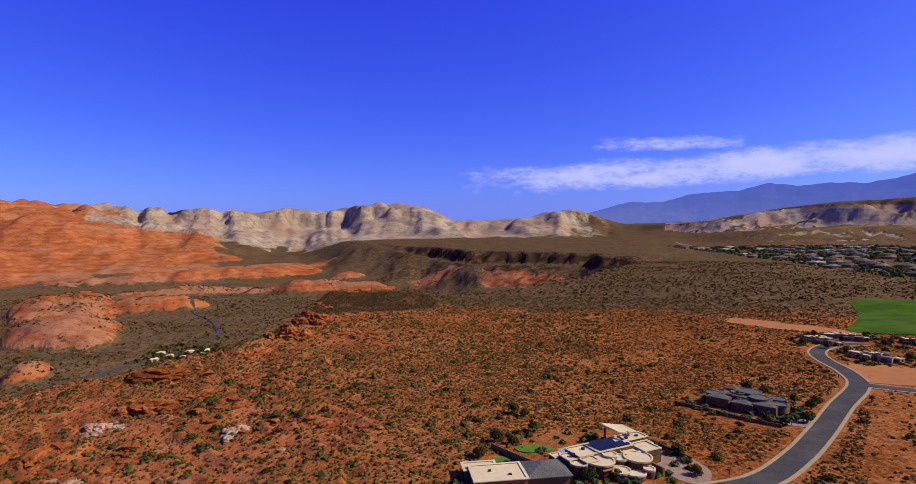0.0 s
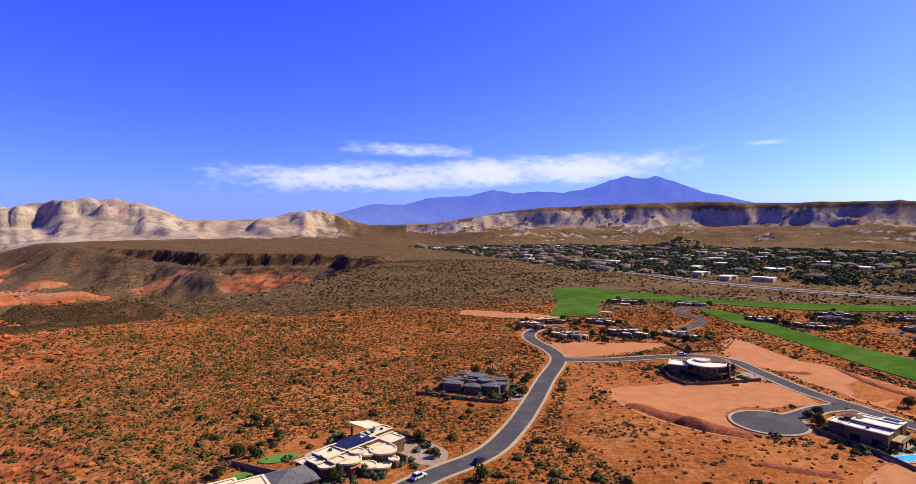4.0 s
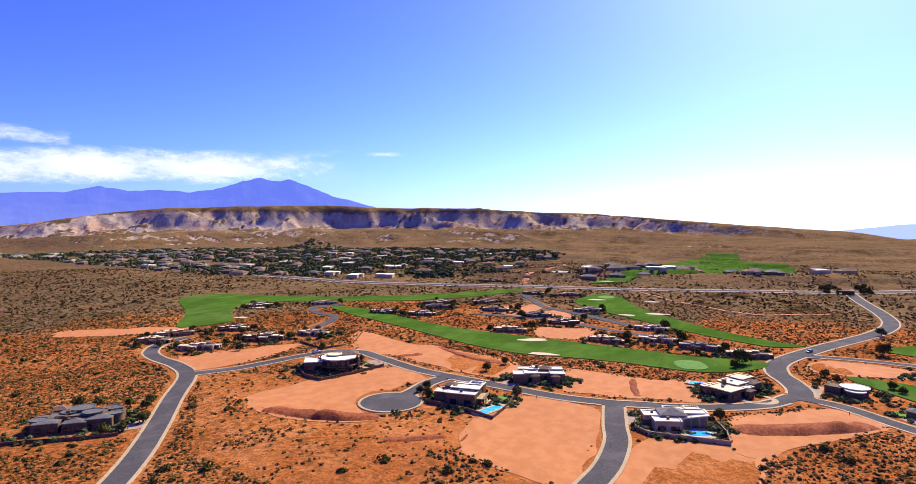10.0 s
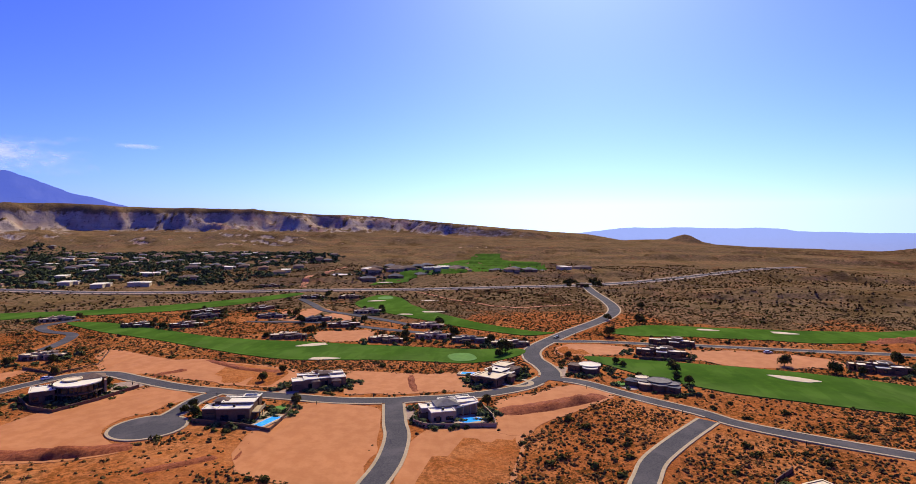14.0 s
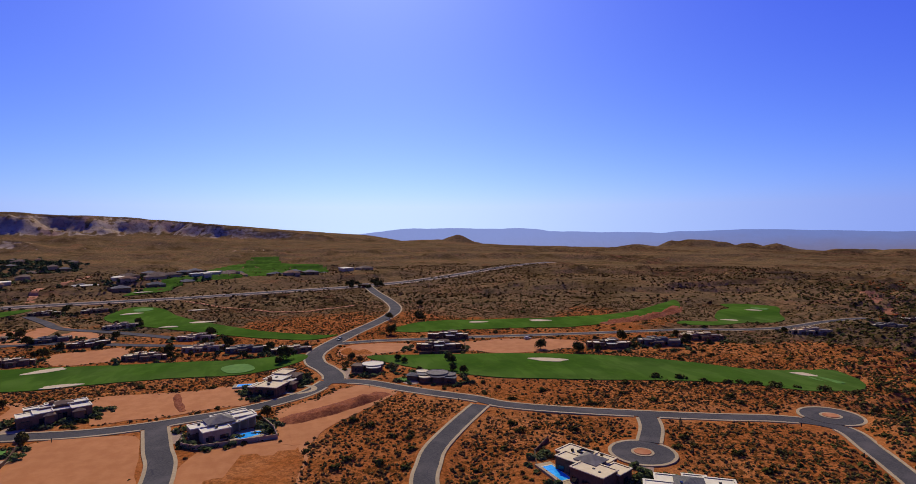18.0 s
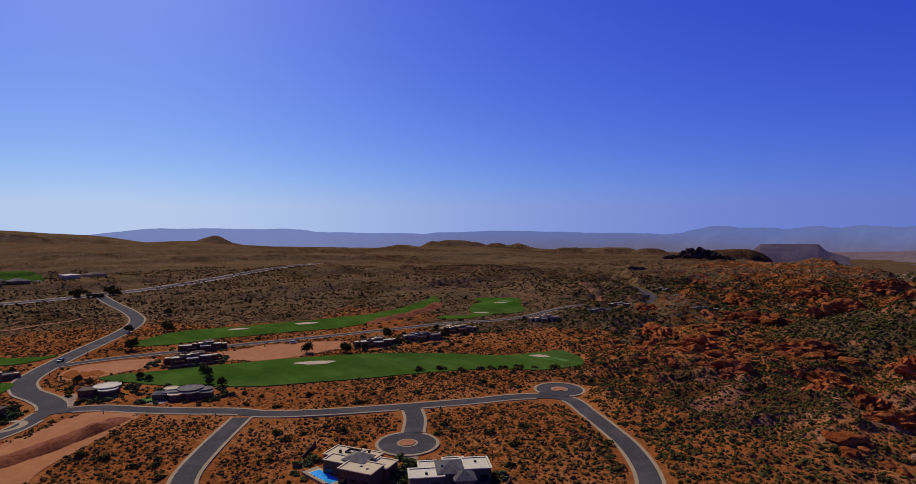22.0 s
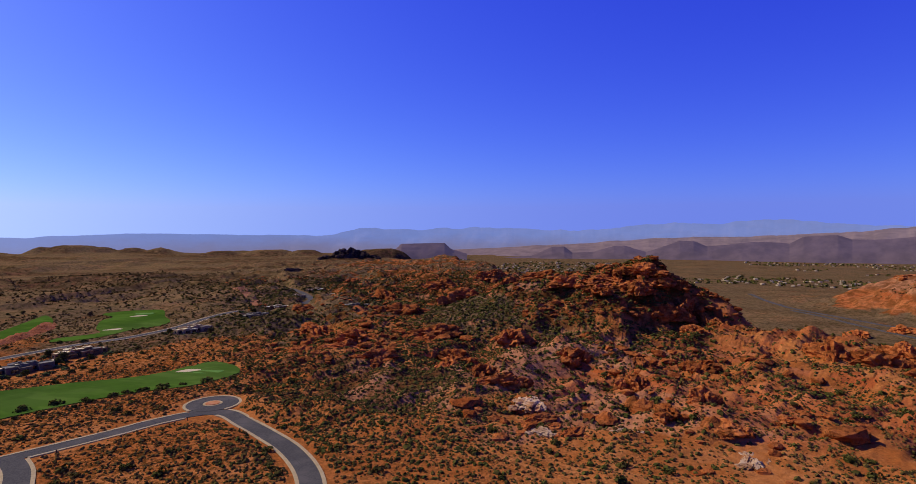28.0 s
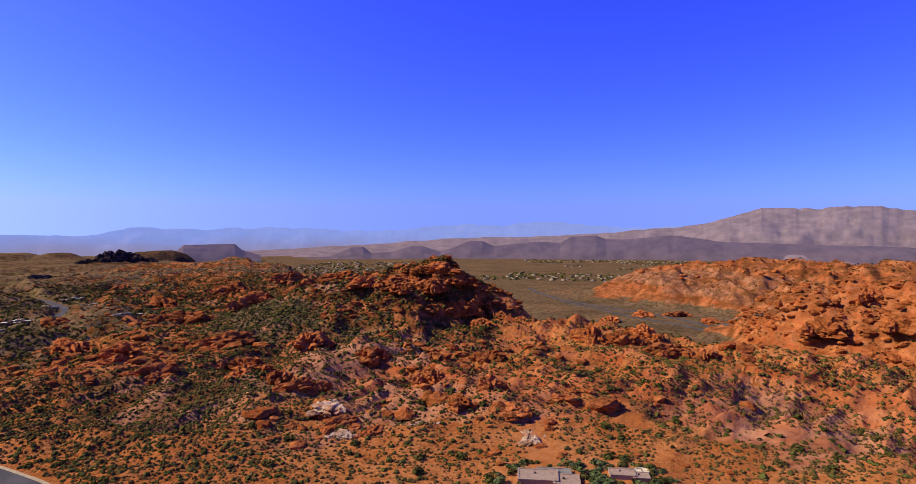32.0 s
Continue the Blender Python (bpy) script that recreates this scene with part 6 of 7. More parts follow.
def scatter(rng, n, r0, r1, az0, az1):
    r = np.sqrt(rng.uniform(r0 * r0, r1 * r1, n))
    a = np.radians(rng.uniform(az0, az1, n))
    return r * np.sin(a), r * np.cos(a)


def open_country(x, y):
    return built_on(x, y, USED) < 0.4


def planted(rng, x, y, rad, forms):
    """All the corners of many bushes at once."""
    z = height(x, y)
    out = []
    pick = rng.integers(0, len(forms), len(x))
    for k, f in enumerate(forms):
        m = pick == k
        n = m.sum()
        if not n:
            continue
        a = rng.uniform(0, 2 * math.pi, n)
        c, s, q = np.cos(a)[:, None], np.sin(a)[:, None], (rad[m] * rng.uniform(0.85, 1.2, n))[:, None]
        px = (f[None, :, 0] * c - f[None, :, 1] * s) * q + x[m][:, None]
        py = (f[None, :, 0] * s + f[None, :, 1] * c) * q + y[m][:, None]
        pz = f[None, :, 2] * q * rng.uniform(0.8, 1.2, n)[:, None] + z[m][:, None]
        out.append(np.stack([px, py, pz], -1).reshape(-1, 3))
    return np.concatenate(out)


rng = np.random.default_rng(5)
small = [tuft(rng, 8, 0.60) for _ in range(4)] + [mound(rng) for _ in range(10)]
tiny = [tuft(rng, 5, 0.80) for _ in range(5)] + [mound(rng, 3) for _ in range(3)]
speck = [tuft(rng, 4, 0.95, 0.9) for _ in range(8)]
large = [tuft(rng, 64, 0.30, 0.8, 4) for _ in range(8)]


def brush_field(name, n, r0, r1, az0, az1, lo, hi, forms, material, label, thin=0.0, seed=1, keep=None):
    x, y = scatter(rng, n, r0, r1, az0, az1)
    m = open_country(x, y)
    m &= rng.uniform(size=len(x)) < np.clip((fbm(x, y, 70, 3, 200 + seed) - 0.5) * 3.2 + 0.75 - thin, 0.05, 1)
    if keep is not None:
        m &= keep(x, y)
    x, y = x[m], y[m]
    rad = lo + (hi - lo) * rng.uniform(size=len(x)) ** 1.6
    me = tri_mesh(name, planted(rng, x, y, rad, forms), material)
    return tagged(new(name, me), label, "shrubs", kind="stuff")


def not_canyon(x, y):
    z = height(x, y)
    return z > -40


def not_cleared(x, y):
    """The graded ground between the roads has few plants."""
    clear = inside(x, y, [(112, 156), (172, 232), (232, 214), (224, 100), (222, 60), (190, 50), (150, 45), (100, 60)])
    south = (np.degrees(np.arctan2(x, -y)) < -5) & (y < 0) & (fbm(x, y, 18, 2, 221) < 0.36)
    return (~clear | (fbm(x, y, 25, 2, 220) > 0.56) | (fbm(x, y, 1.7, 1, 225) > 0.72)) & ~south


def on_slopes(x, y):
    """Thins out towards the golf course and into the distance."""
    az = np.degrees(np.arctan2(x, y)) % 360
    r = np.hypot(x, y)
    k = step01(az, 134, 150) * (1 - step01(r, 800, 900)) * (1 - step01(az, 156, 170) * (1 - step01(r, 290, 350)))
    return fbm(x, y, 1.3, 1, 226) < 0.12 + 0.9 * k


brush_field("low_brush", 118000, 116, 335, -42, 226, 0.26, 0.80, small, LEAF, "olive and brown desert brush dotted over orange sand", thin=-0.45, seed=2, keep=not_cleared)
brush_field("middle_brush", 80000, 335, 560, -42, 226, 0.4, 1.05, tiny, LEAF, "brown desert brush on the plateau", thin=-0.4, seed=3, keep=not_cleared)
brush_field("far_brush", 80000, 560, 1150, -42, 226, 0.7, 1.7, speck, LEAF, "olive desert brush covering the plateau", thin=-0.2, seed=4, keep=not_canyon)
brush_field("juniper_scrub", 4200, 125, 620, -42, 226, 1.0, 2.3, large, LEAF_DARK, "dark green junipers scattered over the slopes", thin=0.15, seed=6, keep=not_cleared)
brush_field("slope_brush", 24000, 165, 340, 134, 187, 0.35, 0.95, small, LEAF_DARK, "dark green brush on rocky slopes", thin=-0.4, seed=7, keep=on_slopes)
brush_field("ridge_brush", 76000, 340, 900, 130, 187, 0.6, 1.6, tiny, LEAF_DARK, "dark olive brush between sandstone ridges", thin=-0.4, seed=9, keep=on_slopes)
brush_field("slab_brush", 8000, 140, 420, 156, 226, 0.5, 1.4, small, LEAF_DARK, "olive green bushes on orange sandstone slabs", thin=0.05, seed=11)
brush_field("rim_brush", 5000, 120, 430, -42, 14, 0.5, 1.4, small, LEAF_DARK, "olive green bushes on the slope above a canyon", thin=0.05, seed=12)
brush_field("valley_brush", 14000, 560, 1500, -42, -2, 1.0, 2.4, speck, LEAF, "olive brush on the canyon floor", seed=8)


def bush_model(k, size, material):
    t = thing("juniper_bush", pose(0, 0, 0), "dark green juniper bush on orange sand", "bush", "juniper bushes on the sand")
    r = np.random.default_rng(300 + k)
    part("crown", tri_mesh("crown", tuft(r, 150, 0.2, 0.85, 5) * size, material), material, t)
    b = Build()
    for i in range(3):
        a = i * 2.1 + k
        b.prism([(0.14 * math.cos(a + q) + 0.2 * math.cos(a), 0.14 * math.sin(a + q) + 0.2 * math.sin(a)) for q in (0, 1.57, 3.14, 4.71)], -0.3, 0.6 * size, 0.5)
    part("stem", b, BARK, t)
    return t


def tree_model(k, tall, wide, label, group):
    """Tapered trunk, four limbs and a crown of leaf sprays in uneven lobes."""
    t = thing("tree", pose(0, 0, 0), label, "tree", group)
    r = np.random.default_rng(400 + k)
    b = Build().prism(arc(0, 0, 0.28, n=7), -0.4, tall * 0.55, 0.5)
    part("trunk", b, BARK, t)
    for i in range(4):
        a = i * 1.57 + k
        z0 = tall * (0.28 + 0.06 * i)
        d = Vector((math.cos(a) * wide * 0.6, math.sin(a) * wide * 0.6, tall * 0.28))
        s = Vector((-d.y, d.x, 0)).normalized() * 0.10
        o = Vector((0, 0, z0))
        v = [o - s, o + s, o + Vector((0, 0, 0.2)), o + d - s * 0.3, o + d + s * 0.3, o + d + Vector((0, 0, 0.06))]
        part("limb", Build().add(v, [(0, 1, 4, 3), (1, 2, 5, 4), (2, 0, 3, 5)]), BARK, t)
    co = tuft(r, 420, 0.16, 1.0, 9)
    co = co * np.array([wide, wide, tall * 0.62]) + np.array([0, 0, tall * 0.26])
    part("crown", tri_mesh("crown", co, LEAF_DARK), LEAF_DARK, t)
    return t


x, y = scatter(rng, 900, 122, 300, -38, 222)
m = open_country(x, y) & not_cleared(x, y)
x, y = x[m][:230], y[m][:230]
bushes = [bush_model(k, 1.7 + 0.25 * k, LEAF_DARK) for k in range(4)]
for i in range(len(x)):
    p = pose(x[i], y[i], float(height(x[i], y[i])), 0, 0, i * 77 % 360)
    if i < 4:
        bushes[i].matrix_world = p
    else:
        copy_thing(bushes[i % 4], p)

TREES = [(131, 219), (132, 210), (122, 196), (113, 194), (108, 197), (121, 236), (66, 155), (66, 169), (35, 152), (43, 153), (49, 158), (20, 210), (24, 206), (25, 190), (12, 181), (17, 179), (6, 168), (71, 136), (126, 232), (136, 214)]
GARDEN_TREES = [(308, 13), (200, 128), (206, 128), (196, 122), (219, 92), (214, 90), (222, 14), (258, 88), (262, 116), (246, 119), (292, -50), (268, -70), (262, -74), (270, -54), (298, -48), (292, -74), (301, -28), (310, -24), (284, -74),
                (234, 186), (244, 222), (220, 262), (228, 300), (240, 316), (256, 302), (262, 286), (280, 270), (268, 245), (228, 345), (205, 312), (345, 375), (372, 368), (336, 396), (372, 262), (392, 240), (404, 256), (428, 240), (452, 252)]
for i, (hx0, hy0, _) in enumerate(LOW_HOUSES + FAR_HOUSES):
    for j in range(3):
        a = i * 2.4 + j * 2.1
        q = (hx0 + 16.5 * math.cos(a), hy0 + 13.5 * math.sin(a))
        at = np.array([q[0]]), np.array([q[1]])
        if not any(inside(*at, poly)[0] for poly in TURF_EDGES) and all(line_distance(*at, line[::2])[0][0] > ROADS[n][0] + 2.5 for n, line in ROAD_LINES.items()):
            GARDEN_TREES.append(q)
FAR_TREES = [(426, -87), (372, -55), (439, -64), (514, -103), (432, -86), (673, -73), (691, -65), (698, -86), (360, 140), (404, 165), (430, 180), (410, 118), (350, 75), (362, 44), (345, 20), (405, 60), (560, 200), (470, 120), (303, -132), (310, -190), (296, -226),
             (290, -150)]
small_trees = [tree_model(k, 4.2 + 0.8 * k, 1.9 + 0.3 * k, "bushy green garden tree beside a house", "garden trees") for k in range(3)]
tall_trees = [tree_model(10 + k, 7.0 + k, 3.0 + 0.5 * k, "spreading green tree by the golf course", "golf course trees") for k in range(3)]
for i, (tx, ty) in enumerate(TREES + GARDEN_TREES + FAR_TREES):
    far = i >= len(TREES) + len(GARDEN_TREES)
    pool_ = tall_trees if far else small_trees
    p = pose(tx, ty, float(height(tx, ty)), 0, 0, i * 53 % 360)
    k = i % 3
    if pool_[k].get("placed"):
        copy_thing(pool_[k], p)
    else:
        pool_[k]["placed"] = 1
        pool_[k].matrix_world = p
for ob in scene.objects:
    if "placed" in ob:
        del ob["placed"]
big = tree_model(20, 10, 5.0, "large dark green tree with its shade on the fairway", "golf course trees")
big.matrix_world = pose(318, 10, 0)

for i, (bx, by) in enumerate(((218, -176), (212, -184), (205, -193), (202, -200), (196, -206), (209, -188), (224, -168), (190, -214), (183, -222), (199, -196), (230, -158))):
    b2 = copy_thing(bushes[i % 4], pose(bx, by, float(height(bx, by)), 0, 0, i * 61))
    b2.scale = (1.5, 1.5, 1.35)

# planting round the houses
hx, hy = [], []
for x0, y0, w0, d0, *_ in HOUSES + [(a, b, 26, 16) for a, b, _ in LOW_HOUSES + FAR_HOUSES]:
    for i in range(26):
        a, k = rng.uniform(0, 2 * math.pi), rng.uniform(0.56, 0.82)
        hx.append(x0 + math.cos(a) * (w0 + d0) * 0.5 * k * 1.15)
        hy.append(y0 + math.sin(a) * (w0 + d0) * 0.5 * k * 1.15)
hx, hy = np.array(hx), np.array(hy)
on_road = np.zeros(len(hx), bool)
for n, line in ROAD_LINES.items():
    on_road |= line_distance(hx, hy, line[::2])[0] < ROADS[n][0] + 2.5
for poly in TURF_EDGES:
    on_road |= inside(hx, hy, poly)
hx, hy = hx[~on_road], hy[~on_road]
tagged(new("garden_shrubs", tri_mesh("garden_shrubs", planted(rng, hx, hy, 0.7 + 1.2 * rng.uniform(size=len(hx)) ** 1.5, large), LEAF_DARK)), "clipped green shrubs planted round the houses", "shrubs", kind="stuff")

# ---- planting round the houses ----
sx, sy = [], []
for h in HOUSES:
    for q in range(34):
        a, d = rng.uniform(0, 2 * math.pi), rng.uniform(0.0, 5.0)
        u, v = (0.56 * h[2] + 1.5 + d) * math.cos(a), (0.56 * h[3] + 1.5 + d) * math.sin(a)
        c, s = math.cos(radians(-h[4])), math.sin(radians(-h[4]))
        sx.append(h[0] + u * c - v * s)
        sy.append(h[1] + u * s + v * c)
for h in LOW_HOUSES + FAR_HOUSES:
    for q in range(24):
        a, d = rng.uniform(0, 2 * math.pi), rng.uniform(0.0, 6.0)
        sx.append(h[0] + (13 + d) * math.cos(a))
        sy.append(h[1] + (12 + d) * math.sin(a))
sx, sy = np.array(sx + [q[0] for q in BEDS for _ in range(2)]), np.array(sy + [q[1] + k for q in BEDS for k in (0, 1.3)])
m = np.ones(len(sx), bool)
for n, line in ROAD_LINES.items():
    m &= line_distance(sx, sy, line[::2])[0] > ROADS[n][0] + 3.5
for poly in TURF_EDGES:
    m &= ~inside(sx, sy, poly)
for tx, ty, rad, _ in TURNING:
    m &= np.hypot(sx - tx, sy - ty) > rad + 3
sx, sy = sx[m], sy[m]
me = tri_mesh("garden_planting", planted(rng, sx, sy, rng.uniform(0.9, 2.6, len(sx)), large), LEAF_TOWN)
tagged(new("garden_planting", me), "dark green shrubs planted round desert houses", "shrubs", kind="stuff")


# ---- the town below the mesa ----
TOWN = [(613, 1676), (633, 1382), (555, 748), (587, 578), (637, 411), (763, 331), (1221, 393), (1591, 616), (1559, 1052), (1345, 1435), (1205, 1685), (969, 1707)]
VILLAGES = [[(728, 272), (812, 248), (950, 185), (1089, 132), (999, 90), (817, 124), (705, 183)], [(852, 59), (964, -11), (1042, -112), (908, -98), (781, 22)]]


def town_house(k):
    w, d, h = (18, 12, 4.0) if k % 2 else (24, 13, 4.2)
    walls = (WALL_TONES[2], WALL_TONES[1], STUCCO_CREAM, WALL_TONES[2], WALL_TONES[2], WALL_TONES[1])[k]
    roof = (ROOF_BROWN, ROOF_SLATE, ROOF_WHITE, WALL_TONES[1], ROOF_BROWN, ROOF_GREY)[k]
    t = thing("town_house", pose(0, 0, 0), ("brown", "slate", "white", "clay", "brown", "grey")[k] + "-roofed single-storey house among town trees", "house", "houses of the town")
    part("wall", Build().box(0, 0, -2, w, d, h + 2).box(w * 0.3, -d * 0.6, -2, w * 0.4, d * 0.5, h + 1.6), walls, t)
    if k == 2:
        part("roof", Build().box(0, 0, h, w + 1, d + 1, 0.5).box(w * 0.3, -d * 0.6, h - 0.4, w * 0.4 + 1, d * 0.5 + 1, 0.5), roof, t)
    else:
        part("roof", Build().prism(rect(0, 0, w + 1.6, d + 1.6), h, h + 2.6, 0.8).prism(rect(w * 0.3, -d * 0.6, w * 0.4 + 1.2, d * 0.5 + 1.2), h - 0.4, h + 1.2, 0.8), roof, t)
    return t


town_rng = np.random.default_rng(11)
town = [town_house(k) for k in range(6)]
spots = []
while len(spots) < 210:
    tx, ty = town_rng.uniform(540, 1600), town_rng.uniform(320, 1710)
    p = np.array([tx]), np.array([ty])
    if inside(*p, TOWN)[0] and all((tx - a) ** 2 + (ty - b) ** 2 > 27 ** 2 for a, b in spots):
        spots.append((tx, ty))
for poly in VILLAGES:
    n = 0
    while n < 26:
        tx, ty = town_rng.uniform(690, 1100), town_rng.uniform(-120, 280)
        if inside(np.array([tx]), np.array([ty]), poly)[0] and all((tx - a) ** 2 + (ty - b) ** 2 > 22 ** 2 for a, b in spots):
            spots.append((tx, ty))
            n += 1
for i, (tx, ty) in enumerate(spots):
    p = pose(tx, ty, float(height(tx, ty)), 0, 0, int(town_rng.integers(0, 4)) * 90 + 25)
    if i < 6:
        town[i].matrix_world = p
    else:
        copy_thing(town[i % 6], p)

crowns = [tuft(town_rng, 26, 0.5, 1.1, 3) for _ in range(6)]
px, py = town_rng.uniform(540, 1600, 10500), town_rng.uniform(300, 1710, 10500)
m = inside(px, py, TOWN) & (fbm(px, py, 90, 3, 230) > 0.36)
tagged(new("town_trees", tri_mesh("town_trees", planted(town_rng, px[m], py[m], 2.4 + 3.6 * town_rng.uniform(size=m.sum()) ** 1.5, crowns), LEAF_TOWN)), "dark green trees between the houses of a town", "trees", kind="stuff")
px, py = town_rng.uniform(690, 1100, 900), town_rng.uniform(-120, 280, 900)
m = inside(px, py, VILLAGES[0]) | inside(px, py, VILLAGES[1])
tagged(new("village_trees", tri_mesh("village_trees", planted(town_rng, px[m], py[m], 1.8 + 2.2 * town_rng.uniform(size=m.sum()), crowns), LEAF_TOWN)), "dark trees round low houses beyond a highway", "trees", kind="stuff")

# ---- the canyon: road, camp ----
b = Build()
ribbon(b, smooth_line([(-384, 507), (-364, 567), (-351, 629), (-324, 682), (-324, 724), (-335, 784), (-387, 885), (-459, 980), (-505, 1075), (-499, 1196), (-460, 1311), (-424, 1499), (-403, 1700)], step=6), -3.6, 3.6, 0.8, 2.0)
tagged(new("road_canyon", b.mesh("road_canyon", ASPHALT)), "dark asphalt road winding over a canyon floor", "road", kind="structure")
b = Build()
ribbon(b, smooth_line([(-240, -1023), (-302, -839), (-344, -744), (-367, -659)], step=6), -3.0, 3.0, 0.8, 2.0)
tagged(new("road_valley", b.mesh("road_valley", ASPHALT)), "dark asphalt road across a valley", "road", kind="structure")
for i, (cx, cy) in enumerate(((-348, 655), (-318, 662), (-330, 640), (-296, 648), (-310, 632), (-285, 640), (-340, 625), (-300, 668))):
    t = thing("camp_cabin", pose(cx, cy, float(height(cx, cy)), 0, 0, i * 40), "small white-roofed cabin in a canyon camp", "cabin", "camp cabins")
    part("wall", Build().box(0, 0, -1, 9, 4, 3.6), STUCCO_CREAM, t)
    part("roof", Build().prism(rect(0, 0, 10, 5), 2.6, 3.4, 0.3), ROOF_WHITE, t)
px, py = town_rng.uniform(-365, -255, 170), town_rng.uniform(600, 700, 170)
tagged(new("camp_trees", tri_mesh("camp_trees", planted(town_rng, px, py, 2.0 + 2.4 * town_rng.uniform(size=170), crowns), LEAF_DARK)), "green trees round a canyon camp", "trees", kind="stuff")


# ---- houses and trees far down in the southern valley ----
vx, vy = scatter(town_rng, 5200, 1700, 3400, 160, 224)
m = (fbm(vx, vy, 420, 3, 260) > 0.5) & (height(vx, vy) < -70)
tagged(new("valley_trees", tri_mesh("valley_trees", planted(town_rng, vx[m], vy[m], 3.0 + 5 * town_rng.uniform(size=m.sum()), tiny), LEAF_DARK)), "dark trees of a town on the valley floor", "trees", kind="stuff")
b = Build()
for i in range(0, len(vx), 4):
    if m[i]:
        b.box(vx[i] + 8, vy[i] + 6, float(height(vx[i], vy[i])) - 2, 10, 8, 5.5, i % 90)
tagged(new("valley_houses", b.mesh("valley_houses", STUCCO_CREAM)), "pale houses of a town far down in the valley", "houses", kind="stuff")

b = Build()
ribbon(b, smooth_line([(-225, -1290), (-247, -1059), (-317, -898), (-362, -811), (-376, -690), (-368, -600)], step=12), -4, 4, 0.5, 1.2)
tagged(new("road_valley", b.mesh("road_valley", ASPHALT)), "dark asphalt road crossing a brushy valley", "road", kind="structure")

# ---- distance: ranges far beyond the place ----
def far_range(name, heads, tops, dist, foot, material, label, rough=0.12, deep=240, seed=0):
    """A mountain range on an arc: foot, spurs and a broken crest. heads and tops are degrees."""
    az = np.arange(heads[0], heads[-1] + 0.01, 0.06)
    top = dist * np.tan(np.radians(np.interp(az, heads, tops))) + EYE_HEIGHT
    rows = np.linspace(0, 1, 22)
    A, U = np.meshgrid(np.radians(az), rows)
    base = foot
    arcx = A * dist
    n = fbm(arcx + 5000, U * 500, 260, 5, 500 + seed)
    crest = top + (fbm(arcx[0] + 9000, 0 * arcx[0], 150, 5, 520 + seed) - 0.5) * (top - base) * rough * 2
    Z = base + (crest[None, :] - base) * np.clip(U ** 0.8 + (n - 0.5) * 0.7 * U * (1 - U) * 2, 0, 1)
    D = dist - deep * (1 - U) + (fbm(arcx, U * deep, 300, 4, 540 + seed) - 0.5) * deep * 0.6 * (1 - U)
    me = sheet(name, D * np.sin(A), D * np.cos(A), Z, material)
    return tagged(new(name, me), label, "mountains", kind="structure")


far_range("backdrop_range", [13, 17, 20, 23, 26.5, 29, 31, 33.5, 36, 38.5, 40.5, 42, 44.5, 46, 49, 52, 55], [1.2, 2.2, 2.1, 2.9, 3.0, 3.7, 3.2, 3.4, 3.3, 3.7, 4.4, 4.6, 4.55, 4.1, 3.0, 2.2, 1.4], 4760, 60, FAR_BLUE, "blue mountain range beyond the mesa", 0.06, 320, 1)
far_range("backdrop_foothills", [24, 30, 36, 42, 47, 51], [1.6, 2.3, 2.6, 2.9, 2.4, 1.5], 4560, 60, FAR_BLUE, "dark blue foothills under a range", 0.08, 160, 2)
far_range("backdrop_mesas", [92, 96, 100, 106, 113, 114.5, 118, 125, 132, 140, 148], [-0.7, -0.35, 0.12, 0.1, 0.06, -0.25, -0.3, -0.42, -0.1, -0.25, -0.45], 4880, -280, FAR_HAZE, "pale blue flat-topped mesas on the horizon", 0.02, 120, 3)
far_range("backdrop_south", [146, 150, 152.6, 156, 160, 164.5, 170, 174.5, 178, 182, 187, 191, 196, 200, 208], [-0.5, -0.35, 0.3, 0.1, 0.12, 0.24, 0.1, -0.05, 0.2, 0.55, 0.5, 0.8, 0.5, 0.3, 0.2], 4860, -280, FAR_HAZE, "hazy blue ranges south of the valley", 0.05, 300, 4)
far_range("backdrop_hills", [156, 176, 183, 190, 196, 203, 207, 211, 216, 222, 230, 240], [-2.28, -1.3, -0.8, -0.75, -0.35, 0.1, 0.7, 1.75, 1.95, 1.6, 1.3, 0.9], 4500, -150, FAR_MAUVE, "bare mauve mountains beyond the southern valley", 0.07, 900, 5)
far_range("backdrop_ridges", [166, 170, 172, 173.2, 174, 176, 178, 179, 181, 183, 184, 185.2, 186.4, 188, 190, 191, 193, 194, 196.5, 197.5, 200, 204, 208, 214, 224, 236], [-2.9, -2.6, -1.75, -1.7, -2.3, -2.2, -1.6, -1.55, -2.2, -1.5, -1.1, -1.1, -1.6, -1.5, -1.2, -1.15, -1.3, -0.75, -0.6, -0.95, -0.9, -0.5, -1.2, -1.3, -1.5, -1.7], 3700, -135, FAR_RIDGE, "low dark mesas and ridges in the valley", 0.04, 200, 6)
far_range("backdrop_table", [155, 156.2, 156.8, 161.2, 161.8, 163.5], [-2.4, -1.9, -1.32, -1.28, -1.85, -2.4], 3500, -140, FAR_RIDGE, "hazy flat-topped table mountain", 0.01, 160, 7)


